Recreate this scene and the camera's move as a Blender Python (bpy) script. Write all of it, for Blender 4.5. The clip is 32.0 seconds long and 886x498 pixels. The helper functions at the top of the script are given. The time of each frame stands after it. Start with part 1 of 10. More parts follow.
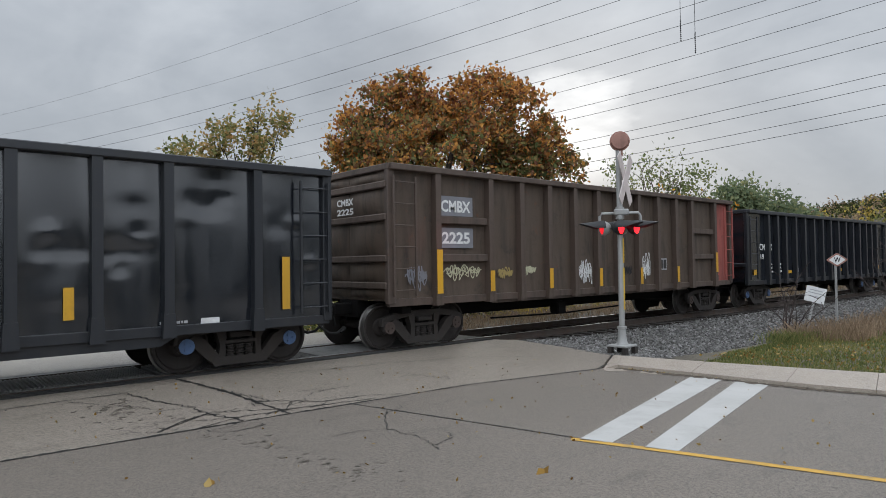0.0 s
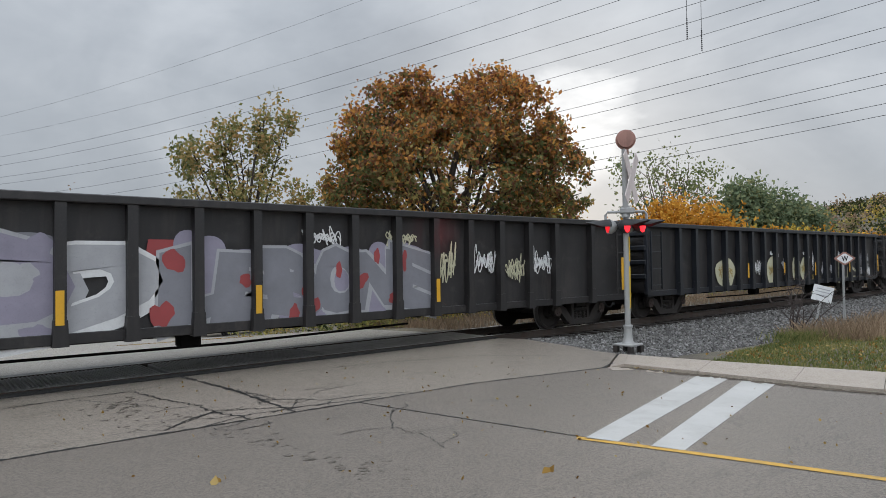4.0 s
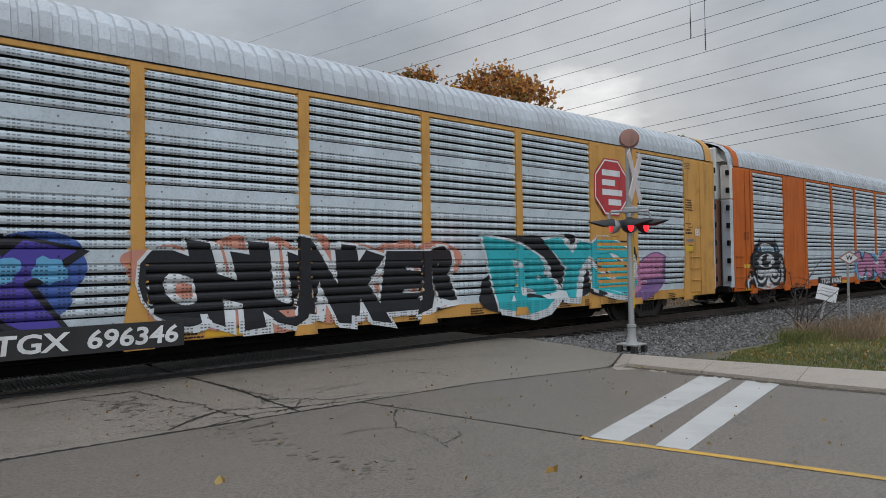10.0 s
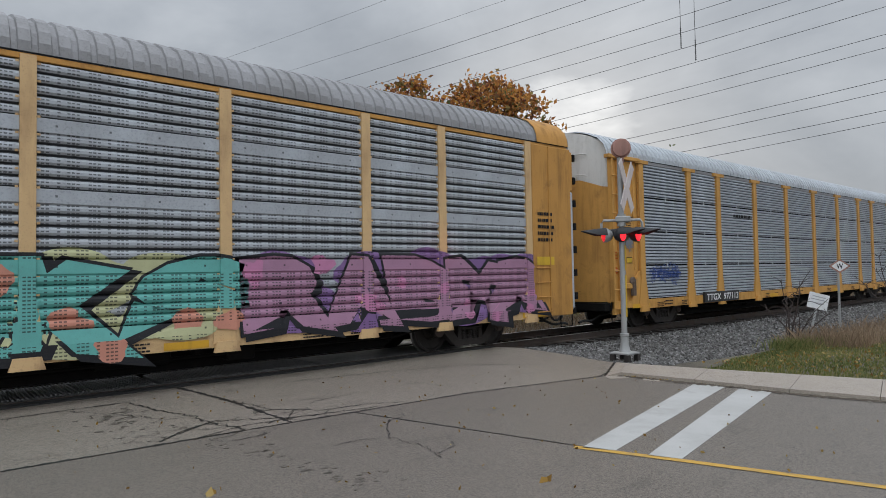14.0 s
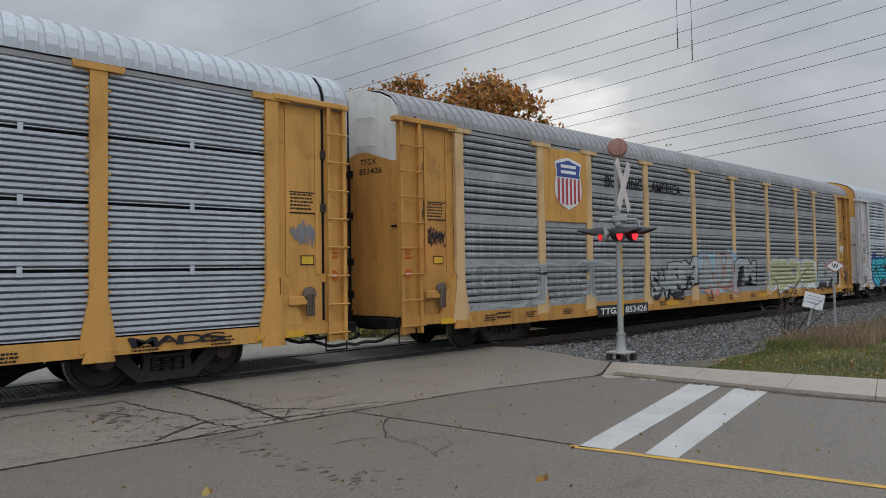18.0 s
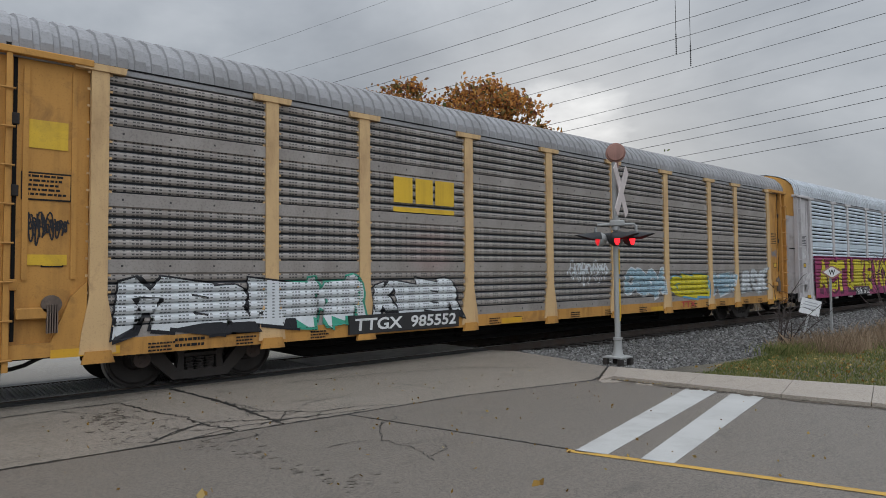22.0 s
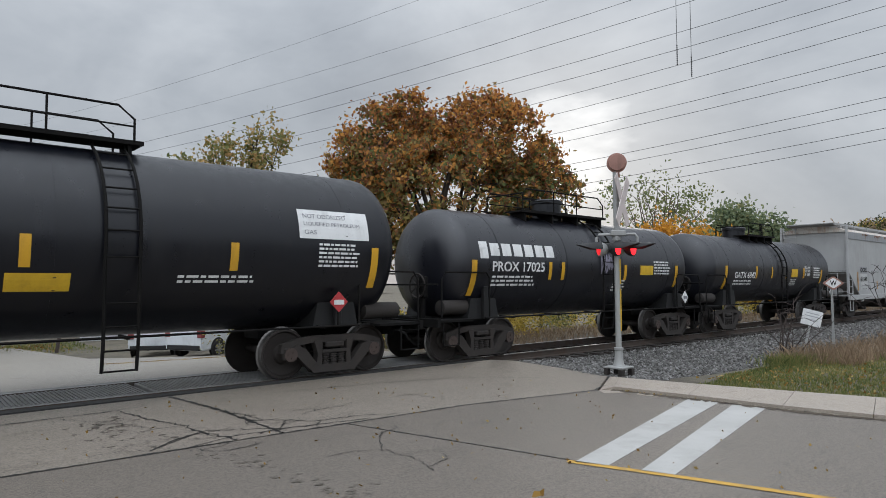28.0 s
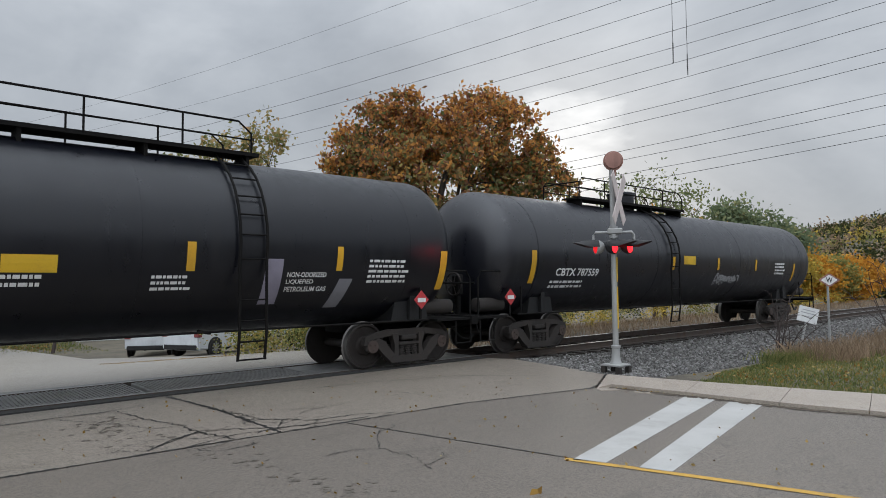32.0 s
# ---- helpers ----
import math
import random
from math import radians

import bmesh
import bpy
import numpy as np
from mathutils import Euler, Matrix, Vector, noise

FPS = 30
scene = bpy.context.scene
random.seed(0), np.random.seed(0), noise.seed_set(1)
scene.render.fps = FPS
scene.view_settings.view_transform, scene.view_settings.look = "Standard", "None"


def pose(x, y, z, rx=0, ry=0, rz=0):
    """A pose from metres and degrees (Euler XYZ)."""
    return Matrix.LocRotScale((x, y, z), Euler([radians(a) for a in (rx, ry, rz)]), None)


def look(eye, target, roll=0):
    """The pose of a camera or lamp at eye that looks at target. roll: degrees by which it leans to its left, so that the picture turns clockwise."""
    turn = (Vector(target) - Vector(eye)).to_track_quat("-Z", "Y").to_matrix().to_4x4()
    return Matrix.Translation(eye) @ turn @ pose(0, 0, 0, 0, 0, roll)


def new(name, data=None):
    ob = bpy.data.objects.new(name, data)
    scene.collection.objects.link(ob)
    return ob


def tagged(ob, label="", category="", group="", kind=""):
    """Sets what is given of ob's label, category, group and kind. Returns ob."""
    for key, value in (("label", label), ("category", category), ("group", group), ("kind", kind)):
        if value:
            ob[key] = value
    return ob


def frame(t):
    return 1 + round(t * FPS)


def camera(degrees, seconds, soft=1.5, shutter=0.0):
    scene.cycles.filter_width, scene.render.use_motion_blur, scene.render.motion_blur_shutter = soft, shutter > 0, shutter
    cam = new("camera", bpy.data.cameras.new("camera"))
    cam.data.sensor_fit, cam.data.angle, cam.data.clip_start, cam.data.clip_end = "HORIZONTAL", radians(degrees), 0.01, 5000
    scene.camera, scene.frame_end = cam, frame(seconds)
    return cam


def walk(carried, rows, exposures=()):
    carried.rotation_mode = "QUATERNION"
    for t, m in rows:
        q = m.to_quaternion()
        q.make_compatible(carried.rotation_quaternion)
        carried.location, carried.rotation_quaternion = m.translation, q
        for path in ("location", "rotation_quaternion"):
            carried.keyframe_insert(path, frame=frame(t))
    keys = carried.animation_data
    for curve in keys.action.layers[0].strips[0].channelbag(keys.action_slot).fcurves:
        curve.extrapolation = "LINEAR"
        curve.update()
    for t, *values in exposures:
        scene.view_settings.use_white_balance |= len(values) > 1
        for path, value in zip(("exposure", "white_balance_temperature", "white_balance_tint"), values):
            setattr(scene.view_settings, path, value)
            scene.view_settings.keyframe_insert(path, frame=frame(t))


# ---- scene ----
cam = camera(69.03, 32.0, soft=0.9)
EYE = (0.0, -11.962, 1.779)
TURNS = (  # seconds, yaw, pitch, roll
    (0, -40.73, 1.31, -0.79),
    (0.5, -40.73, 1.24, -0.92),
    (1, -40.76, 1.13, -0.98),
    (1.5, -40.75, 1.12, -1.00),
    (2, -40.78, 0.97, -1.12),
    (2.5, -40.69, 0.92, -1.04),
    (3, -40.49, 1.04, -0.88),
    (3.5, -40.29, 1.20, -0.90),
    (5.5, -40.26, 1.10, -0.48),
    (6, -40.31, 1.03, -0.69),
    (6.5, -40.25, 0.83, -0.67),
    (7, -40.25, 0.75, -0.66),
    (7.5, -40.26, 0.65, -0.56),
    (8, -40.14, 0.93, -0.79),
    (8.5, -40.09, 1.19, -1.08),
    (9, -40.07, 1.22, -1.17),
    (9.5, -40.07, 1.06, -1.07),
    (10, -39.95, 1.18, -0.84),
    (10.5, -39.99, 1.63, -0.94),
    (11, -40.04, 1.96, -1.12),
    (11.5, -40.14, 2.14, -1.14),
    (12, -40.27, 2.13, -0.99),
    (12.5, -40.36, 2.03, -0.97),
    (13, -40.45, 2.00, -1.04),
    (13.5, -40.50, 1.94, -1.09),
    (14, -40.59, 2.00, -1.00),
    (14.5, -40.62, 1.93, -0.84),
    (16.5, -40.76, 1.83, -0.85),
    (17, -40.81, 1.87, -0.85),
    (17.5, -40.86, 1.99, -0.94),
    (18, -40.88, 1.93, -0.92),
    (18.5, -40.93, 2.13, -0.92),
    (19, -40.93, 2.36, -0.82),
    (19.5, -40.95, 2.71, -0.91),
    (20, -41.01, 2.79, -0.87),
    (20.5, -41.02, 2.78, -0.84),
    (21, -41.05, 2.61, -0.76),
    (21.5, -41.05, 2.41, -0.70),
    (22, -41.09, 2.22, -0.49),
    (22.5, -41.05, 2.10, -0.43),
    (23, -41.02, 2.21, -0.50),
    (23.5, -40.98, 2.31, -0.52),
    (24, -41.01, 2.37, -0.55),
    (24.5, -41.11, 2.74, -0.63),
    (25, -41.19, 2.83, -0.27),
    (25.5, -41.19, 3.03, -0.18),
    (27.5, -41.13, 3.14, -0.32),
    (28, -41.01, 3.03, -0.22),
    (28.5, -40.96, 2.92, -0.21),
    (29, -40.98, 2.85, -0.19),
    (29.5, -41.07, 2.80, -0.21),
    (30, -41.14, 2.73, -0.16),
    (30.5, -41.22, 2.73, -0.20),
    (31, -41.30, 2.79, -0.21),
    (31.5, -41.32, 2.86, -0.28),
    (32, -41.28, 2.90, -0.46),
)


def turned(yaw, pitch, roll):
    """The camera's pose at EYE, from degrees: yaw to the left from +y, pitch up, roll."""
    y, p = radians(yaw), radians(pitch)
    ahead = Vector((-math.sin(y) * math.cos(p), math.cos(y) * math.cos(p), math.sin(p)))
    return look(EYE, Vector(EYE) + ahead, roll)


walk(cam, [(t, turned(y, p, r)) for t, y, p, r in TURNS], exposures=((0, 0.18), (2, 0.32), (3, 0.27), (6, 0.1), (9, 0.02), (11, -0.14), (13, -0.02), (17, -0.06), (19, -0.1), (22, -0.08), (23, -0.04), (25, -0.1), (28, 0.14), (29, 0.2), (30, 0.0), (31, -0.04), (32, 0.14)))

# ---- world and sun: an overcast autumn sky, the low sun behind the cloud ----
SUN_AZ, SUN_EL = 38.4, 11.2  # degrees from +x towards +y, and up
SUN_DIR = Vector((math.cos(radians(SUN_EL)) * math.cos(radians(SUN_AZ)),
                  math.cos(radians(SUN_EL)) * math.sin(radians(SUN_AZ)), math.sin(radians(SUN_EL))))


class Nodes:
    """A short hand for building node trees."""

    def __init__(self, tree):
        self.t = tree
        tree.nodes.clear()

    def n(self, kind, **props):
        node = self.t.nodes.new(kind)
        ins = props.pop("ins", {})
        for k, val in props.items():
            setattr(node, k, val)
        for k, val in ins.items():
            if hasattr(val, "is_output"):
                self.t.links.new(val, node.inputs[k])
            else:
                node.inputs[k].default_value = val
        return node

    def math(self, op, a, b=0.0, c=0.0):
        return self.n("ShaderNodeMath", operation=op, ins={0: a, 1: b, 2: c}).outputs[0]

    def vmath(self, op, a, b=(0, 0, 0)):
        return self.n("ShaderNodeVectorMath", operation=op, ins={0: a, 1: b})

    def noise(self, vec, scale, detail=4.0, rough=0.55, dist=0.0):
        return self.n("ShaderNodeTexNoise", ins={"Vector": vec, "Scale": scale, "Detail": detail, "Roughness": rough, "Distortion": dist}).outputs[0]

    def ramp(self, fac, stops):
        node = self.n("ShaderNodeValToRGB", ins={0: fac})
        el = node.color_ramp.elements
        while len(el) < len(stops):
            el.new(0.5)
        for e, (p, c) in zip(el, stops):
            e.position, e.color = p, (*c, 1) if len(c) == 3 else c
        return node.outputs[0]

    def mix(self, fac, a, b, blend="MIX"):
        return self.n("ShaderNodeMixRGB", blend_type=blend, ins={0: fac, 1: a, 2: b}).outputs[0]

    def maprange(self, v, a, b, c, d):
        return self.n("ShaderNodeMapRange", ins={0: v, 1: a, 2: b, 3: c, 4: d}).outputs[0]


def g3(v):
    return (v, v, v)


def make_sky():
    world = bpy.data.worlds.new("overcast_sky")
    scene.world = world
    world.use_nodes = True
    k = Nodes(world.node_tree)
    out = k.n("ShaderNodeOutputWorld")
    sky = k.n("ShaderNodeTexSky", sky_type="NISHITA", sun_disc=False, sun_elevation=radians(SUN_EL),
              sun_rotation=radians(90 - SUN_AZ), dust_density=1.0)
    way = k.n("ShaderNodeTexCoord").outputs["Generated"]
    flat = k.n("ShaderNodeMapping", ins={0: way, 3: (1.0, 1.0, 1.9)}).outputs[0]
    up = k.n("ShaderNodeSeparateXYZ", ins={0: way}).outputs[2]
    big = k.noise(flat, 2.2, 5, 0.55, 0.6)
    fine = k.noise(flat, 7.0, 6, 0.6, 0.3)
    lump = k.math("ADD", k.math("MULTIPLY", big, 0.78), k.math("MULTIPLY", fine, 0.22))
    grey = k.ramp(lump, ((0.28, (0.313, 0.345, 0.392)), (0.48, (0.412, 0.448, 0.497)), (0.68, (0.542, 0.578, 0.625))))
    # the cloud thins towards the zenith and towards the bright side, away from the low sun's bank
    high = k.math("MAXIMUM", up, 0.0)
    lift = k.math("ADD", k.math("ADD", 0.84, k.math("MULTIPLY", high, 0.3)), k.math("MULTIPLY", k.math("POWER", high, 3.0), 2.1))
    side = k.vmath("DOT_PRODUCT", k.vmath("NORMALIZE", way).outputs[0], (-0.65, -0.76, 0.0)).outputs["Value"]
    lift = k.math("MULTIPLY", lift, k.maprange(side, -0.45, 0.9, 1.0, 2.5))
    grey = k.mix(1.0, grey, k.n("ShaderNodeCombineXYZ", ins={0: lift, 1: lift, 2: lift}).outputs[0], "MULTIPLY")
    near = k.vmath("DOT_PRODUCT", k.vmath("NORMALIZE", way).outputs[0], tuple(SUN_DIR)).outputs["Value"]
    near = k.math("ADD", near, k.math("MULTIPLY", k.math("SUBTRACT", lump, 0.5), 0.035))
    glow = k.ramp(k.maprange(near, 0.93, 1.0, 0.0, 1.0), ((0.0, g3(0)), (0.35, g3(0.04)), (0.6, g3(0.09)), (0.91, g3(0.28)), (0.978, g3(0.92))))
    cloud = k.mix(glow, grey, (0.93, 0.95, 0.97, 1))
    both = k.mix(0.97, k.mix(1.0, sky.outputs[0], (0.1, 0.1, 0.1, 1), "MULTIPLY"), cloud)
    back = k.n("ShaderNodeBackground", ins={0: both, 1: 1.0})
    k.t.links.new(back.outputs[0], out.inputs[0])
    sun = bpy.data.lights.new("sun", "SUN")
    sun.energy, sun.angle, sun.color = 0.5, radians(25), (1.0, 0.96, 0.9)
    new("sun", sun).matrix_world = look(SUN_DIR * 60, (0, 0, 0))


make_sky()
# ---- materials ----
MATS = {}


def principled(k, colour, rough, metal=0.0, bump=None, strength=0.3, dist=0.01, **more):
    ins = {"Base Color": colour, "Roughness": rough, "Metallic": metal}
    ins.update(more)
    if bump is not None:
        ins["Normal"] = k.n("ShaderNodeBump", ins={"Strength": strength, "Distance": dist, "Height": bump}).outputs[0]
    sh = k.n("ShaderNodeBsdfPrincipled", ins=ins)
    out = k.n("ShaderNodeOutputMaterial")
    k.t.links.new(sh.outputs[0], out.inputs[0])
    return sh


def blank(name):
    m = bpy.data.materials.new(name)
    m.use_nodes = True
    MATS[name] = m
    k = Nodes(m.node_tree)
    at = k.n("ShaderNodeTexCoord").outputs["Object"]
    return m, k, at


def paint(name, rgb, rough=0.5, dirt=(0.05, 0.04, 0.032), grime=0.45, streak=3.0, bump=0.12, metal=0.0, rust=0.0, dents=0.0, gloss=0.5, ior=1.5):
    """Weathered paint: blotches, streaks running down, fine speckle, and rust where asked."""
    m, k, at = blank(name)
    runs = k.n("ShaderNodeMapping", ins={0: at, 3: (streak, streak, 0.35)}).outputs[0]
    a = k.noise(runs, 1.6, 5, 0.6, 0.4)
    b = k.noise(at, 0.9, 5, 0.6)
    c = k.noise(at, 42.0, 3, 0.6)
    col = k.mix(k.maprange(b, 0.3, 0.7, 0.0, 0.5), (*rgb, 1), (*[v * 0.72 for v in rgb], 1))
    spots = k.noise(at, 2.1, 6, 0.65, 0.5)
    col = k.mix(k.math("MULTIPLY", k.maprange(a, 0.47, 0.75, 0.0, grime), k.maprange(b, 0.35, 0.6, 0.25, 1.0)), col, (*dirt, 1))
    col = k.mix(k.maprange(spots, 0.56, 0.72, 0.0, grime * 0.8), col, (*dirt, 1))
    col = k.mix(k.maprange(c, 0.56, 0.75, 0.0, 0.35 * grime + 0.08), col, (*dirt, 1))
    if rust:
        r = k.noise(at, 3.3, 8, 0.7, 0.8)
        col = k.mix(k.maprange(r, 0.72 - 0.3 * rust, 0.8 - 0.2 * rust, 0.0, 0.85), col, (0.13, 0.045, 0.018, 1))
    ro = k.maprange(k.math("ADD", a, k.math("MULTIPLY", c, 0.4)), 0.5, 1.1, rough, min(rough + (0.28 if rough > 0.2 else 0.16), 1.0))
    h = k.math("ADD", k.math("MULTIPLY", c, 0.4), b)
    if dents:
        d = k.noise(k.n("ShaderNodeMapping", ins={0: at, 3: (1.0, 1.0, 0.75)}).outputs[0], 2.3, 2, 0.5, 0.6)
        h = k.math("ADD", h, k.math("MULTIPLY", k.maprange(d, 0.35, 0.75, 0.0, 1.0), dents))
    principled(k, col, ro, metal, h, bump, 0.012, **{"Specular IOR Level": gloss, "IOR": ior})
    return m


def slots(k, p):
    """Punched slots in rows, two to each rib, as in the sides of car carriers."""
    f = k.math("FRACT", k.math("MULTIPLY", p.outputs[0], 1 / 0.66))
    cols = 0.0
    for c in (0.06, 0.15, 0.24, 0.45, 0.64, 0.73, 0.82):
        cols = k.math("ADD", cols, k.math("LESS_THAN", k.math("ABSOLUTE", k.math("SUBTRACT", f, c)), 0.031))
    rows = k.math("LESS_THAN", k.math("FRACT", k.math("MULTIPLY", k.math("SUBTRACT", p.outputs[2], 1.04), 3 / 0.16)), 0.4)
    up = k.math("FRACT", k.math("SUBTRACT", p.outputs[2], 0.84))
    ribbed = k.math("GREATER_THAN", up, 0.2)
    bolt = k.math("MULTIPLY", k.math("LESS_THAN", k.math("ABSOLUTE", k.math("SUBTRACT", k.math("FRACT", k.math("MULTIPLY", p.outputs[0], 1 / 0.7)), 0.5)), 0.022), k.math("LESS_THAN", k.math("ABSOLUTE", k.math("SUBTRACT", up, 0.1)), 0.016))
    return k.math("MAXIMUM", k.math("MULTIPLY", k.math("MULTIPLY", cols, rows), ribbed), bolt)


def slotted(name, rgb, dark, rough=0.5, metal=0.25, holes=True, deep=0.62):
    """Galvanised ribbed sheet with rows of small punched slots and grimy streaks."""
    m, k, at = blank(name)
    p = k.n("ShaderNodeSeparateXYZ", ins={0: at})
    runs = k.n("ShaderNodeMapping", ins={0: at, 3: (0.9, 1, 0.25)}).outputs[0]
    a = k.noise(runs, 1.3, 5, 0.62, 0.3)
    c = k.noise(at, 26.0, 4, 0.65)
    info = k.n("ShaderNodeObjectInfo").outputs["Random"]
    col = k.mix(k.maprange(a, 0.35, 0.68, 0.0, 0.8), (*rgb, 1), (*dark, 1))
    col = k.mix(k.maprange(info, 0.0, 1.0, 0.0, 0.35), col, (*[v * 0.6 for v in rgb], 1))
    col = k.mix(k.maprange(c, 0.52, 0.74, 0.0, 0.35), col, (*[v * 0.45 for v in dark], 1))
    if holes:
        col = k.mix(k.math("MULTIPLY", slots(k, p), deep), col, (0.02, 0.02, 0.02, 1))
    ro = k.maprange(c, 0.3, 0.7, rough, rough + 0.25)
    principled(k, col, ro, metal, c, 0.15, 0.01)
    return m


def spray(name, rgb, holes=False, rough=0.55):
    """Aerosol paint, thin and a little uneven; over slotted sheet the slots stay open."""
    m, k, at = blank(name)
    a = k.noise(at, 2.4, 5, 0.65)
    c = k.noise(at, 55.0, 3, 0.6)
    col = k.mix(k.maprange(a, 0.35, 0.75, 0.0, 0.55), (*rgb, 1), (*[0.6 * v + 0.012 for v in rgb], 1))
    col = k.mix(k.maprange(c, 0.58, 0.8, 0.0, 0.35), col, (0.1, 0.095, 0.09, 1))
    if holes:
        p = k.n("ShaderNodeSeparateXYZ", ins={0: at})
        col = k.mix(k.math("MULTIPLY", slots(k, p), 0.8), col, (0.02, 0.02, 0.02, 1))
    principled(k, col, rough, 0.0, c, 0.1, 0.01, **{"Specular IOR Level": 0.25})
    return m


def lit(name, rgb, power):
    m, k, at = blank(name)
    principled(k, (*rgb, 1), 0.3, **{"Emission Color": (*rgb, 1), "Emission Strength": power})
    return m


paint("black_paint", (0.008, 0.0102, 0.015), 0.1, dirt=(0.026, 0.027, 0.03), grime=0.45, bump=0.05, gloss=1.0, ior=1.54)
paint("black_rib", (0.0125, 0.0145, 0.019), 0.34, dirt=(0.03, 0.028, 0.026), grime=0.6)
paint("brown_paint", (0.08036, 0.05576, 0.03936), 0.55, dirt=(0.018, 0.014, 0.012), grime=0.95, bump=0.3, rust=0.35)
paint("brown_rib", (0.082, 0.056, 0.043), 0.55, dirt=(0.025, 0.021, 0.018), grime=0.8, rust=0.3)
paint("red_paint", (0.34, 0.085, 0.07), 0.55, dirt=(0.12, 0.04, 0.03), grime=0.6)
paint("old_black", (0.02, 0.0185, 0.0185), 0.4, dirt=(0.065, 0.055, 0.05), grime=0.6, gloss=0.4, bump=0.2, rust=0.18)
paint("rack_yellow", (0.57, 0.295, 0.075), 0.52, dirt=(0.16, 0.078, 0.032), grime=0.55, gloss=0.25, rust=0.2)
paint("rack_grimy", (0.5, 0.25, 0.062), 0.55, dirt=(0.12, 0.06, 0.03), grime=0.6, gloss=0.25, rust=0.25)
paint("rack_faded", (0.6, 0.4, 0.2), 0.55, dirt=(0.2, 0.11, 0.06), grime=0.7, gloss=0.25, rust=0.15)
# near-black for seams and seals; also the painted shade of sheet grooves and laps
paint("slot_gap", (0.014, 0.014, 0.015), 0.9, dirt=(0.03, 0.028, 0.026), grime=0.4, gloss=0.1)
# grey that paints groove shade into the ribbed sheets; also a graffiti outline
paint("groove_shade_grey", (0.1, 0.105, 0.115), 0.8, dirt=(0.04, 0.038, 0.036), grime=0.6, gloss=0.2)
paint("rack_orange", (0.5, 0.11, 0.012), 0.48, dirt=(0.16, 0.045, 0.014), grime=0.55, gloss=0.25)
paint("rack_white", (0.53, 0.5, 0.495), 0.5, dirt=(0.2, 0.17, 0.15), grime=0.55, rust=0.08)
paint("rack_cream", (0.6, 0.59, 0.56), 0.5, dirt=(0.2, 0.18, 0.15), grime=0.5)
paint("leaf_cream", (0.42, 0.37, 0.31), 0.6, dirt=(0.12, 0.085, 0.06), grime=0.8, rust=0.25)
paint("leaf_rust", (0.2, 0.085, 0.05), 0.6, dirt=(0.07, 0.04, 0.03), grime=0.8, rust=0.2)
paint("door_grime", (0.14, 0.1, 0.075), 0.65, dirt=(0.04, 0.03, 0.024), grime=0.9, rust=0.3)
slotted("galv_bright", (0.6, 0.67, 0.71), (0.38, 0.41, 0.435), holes=True)
slotted("galv_silver", (0.55, 0.585, 0.615), (0.33, 0.34, 0.35), holes=True, deep=0.68)
slotted("galv_dull", (0.44, 0.465, 0.495), (0.25, 0.252, 0.255), holes=True, deep=0.72)
slotted("galv_worn", (0.36, 0.366, 0.375), (0.2, 0.197, 0.192), holes=True, deep=0.72)
slotted("galv_brown", (0.36, 0.325, 0.295), (0.2, 0.172, 0.152), holes=True, metal=0.35, deep=0.85)
slotted("galv_plain", (0.66, 0.74, 0.8), (0.43, 0.475, 0.51), holes=False, metal=0.35)
slotted("galv_fine", (0.5, 0.535, 0.57), (0.33, 0.345, 0.365), holes=False)
slotted("roof_sheet", (0.29, 0.285, 0.29), (0.19, 0.183, 0.18), holes=False, metal=0.1)
slotted("roof_pale", (0.5, 0.53, 0.56), (0.36, 0.37, 0.385), holes=False, metal=0.1)
paint("tank_black", (0.0042, 0.0048, 0.0082), 0.27, dirt=(0.012, 0.0117, 0.0125), grime=0.5, gloss=0.4, bump=0.04)
paint("tank_sheen", (0.0075, 0.008, 0.0125), 0.25, dirt=(0.02, 0.02, 0.023), grime=0.5, gloss=0.62, bump=0.04)
paint("tank_bottom", (0.005, 0.005, 0.0055), 0.6, dirt=(0.02, 0.017, 0.015), grime=0.3)
paint("hopper_grey", (0.37, 0.37, 0.365), 0.55, dirt=(0.25, 0.235, 0.22), grime=0.35, streak=1.6, bump=0.08)
paint("hopper_patch", (0.47, 0.47, 0.46), 0.55, dirt=(0.35, 0.34, 0.32), grime=0.3)
paint("hopper_band", (0.27, 0.275, 0.285), 0.55, dirt=(0.22, 0.2, 0.18), grime=0.35)
# slope sheets: dirt, with the shade inside the end cage put into the colour
paint("hopper_end", (0.17, 0.155, 0.14), 0.7, dirt=(0.07, 0.055, 0.045), grime=0.7)
paint("hopper_roof", (0.5, 0.47, 0.43), 0.65, dirt=(0.3, 0.16, 0.08), grime=0.8, rust=0.6)
paint("hopper_rust", (0.2, 0.095, 0.05), 0.8, dirt=(0.28, 0.2, 0.15), grime=0.7)
paint("truck_steel", (0.024, 0.0195, 0.017), 0.75, dirt=(0.05, 0.039, 0.032), grime=0.6, bump=0.4, rust=0.2)
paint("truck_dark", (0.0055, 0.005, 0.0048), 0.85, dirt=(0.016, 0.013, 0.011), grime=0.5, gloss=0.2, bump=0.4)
paint("wheel_steel", (0.032, 0.026, 0.023), 0.6, dirt=(0.02, 0.016, 0.014), grime=0.6, metal=0.3)
paint("tread_steel", (0.22, 0.21, 0.2), 0.4, grime=0.2, metal=0.9)
paint("rail_steel", (0.07, 0.055, 0.046), 0.6, dirt=(0.09, 0.045, 0.025), grime=0.6, metal=0.3)
paint("rail_head", (0.35, 0.34, 0.33), 0.35, grime=0.3, metal=0.9)
paint("reflector", (0.62, 0.33, 0.015), 0.45, dirt=(0.2, 0.12, 0.03), grime=0.4)
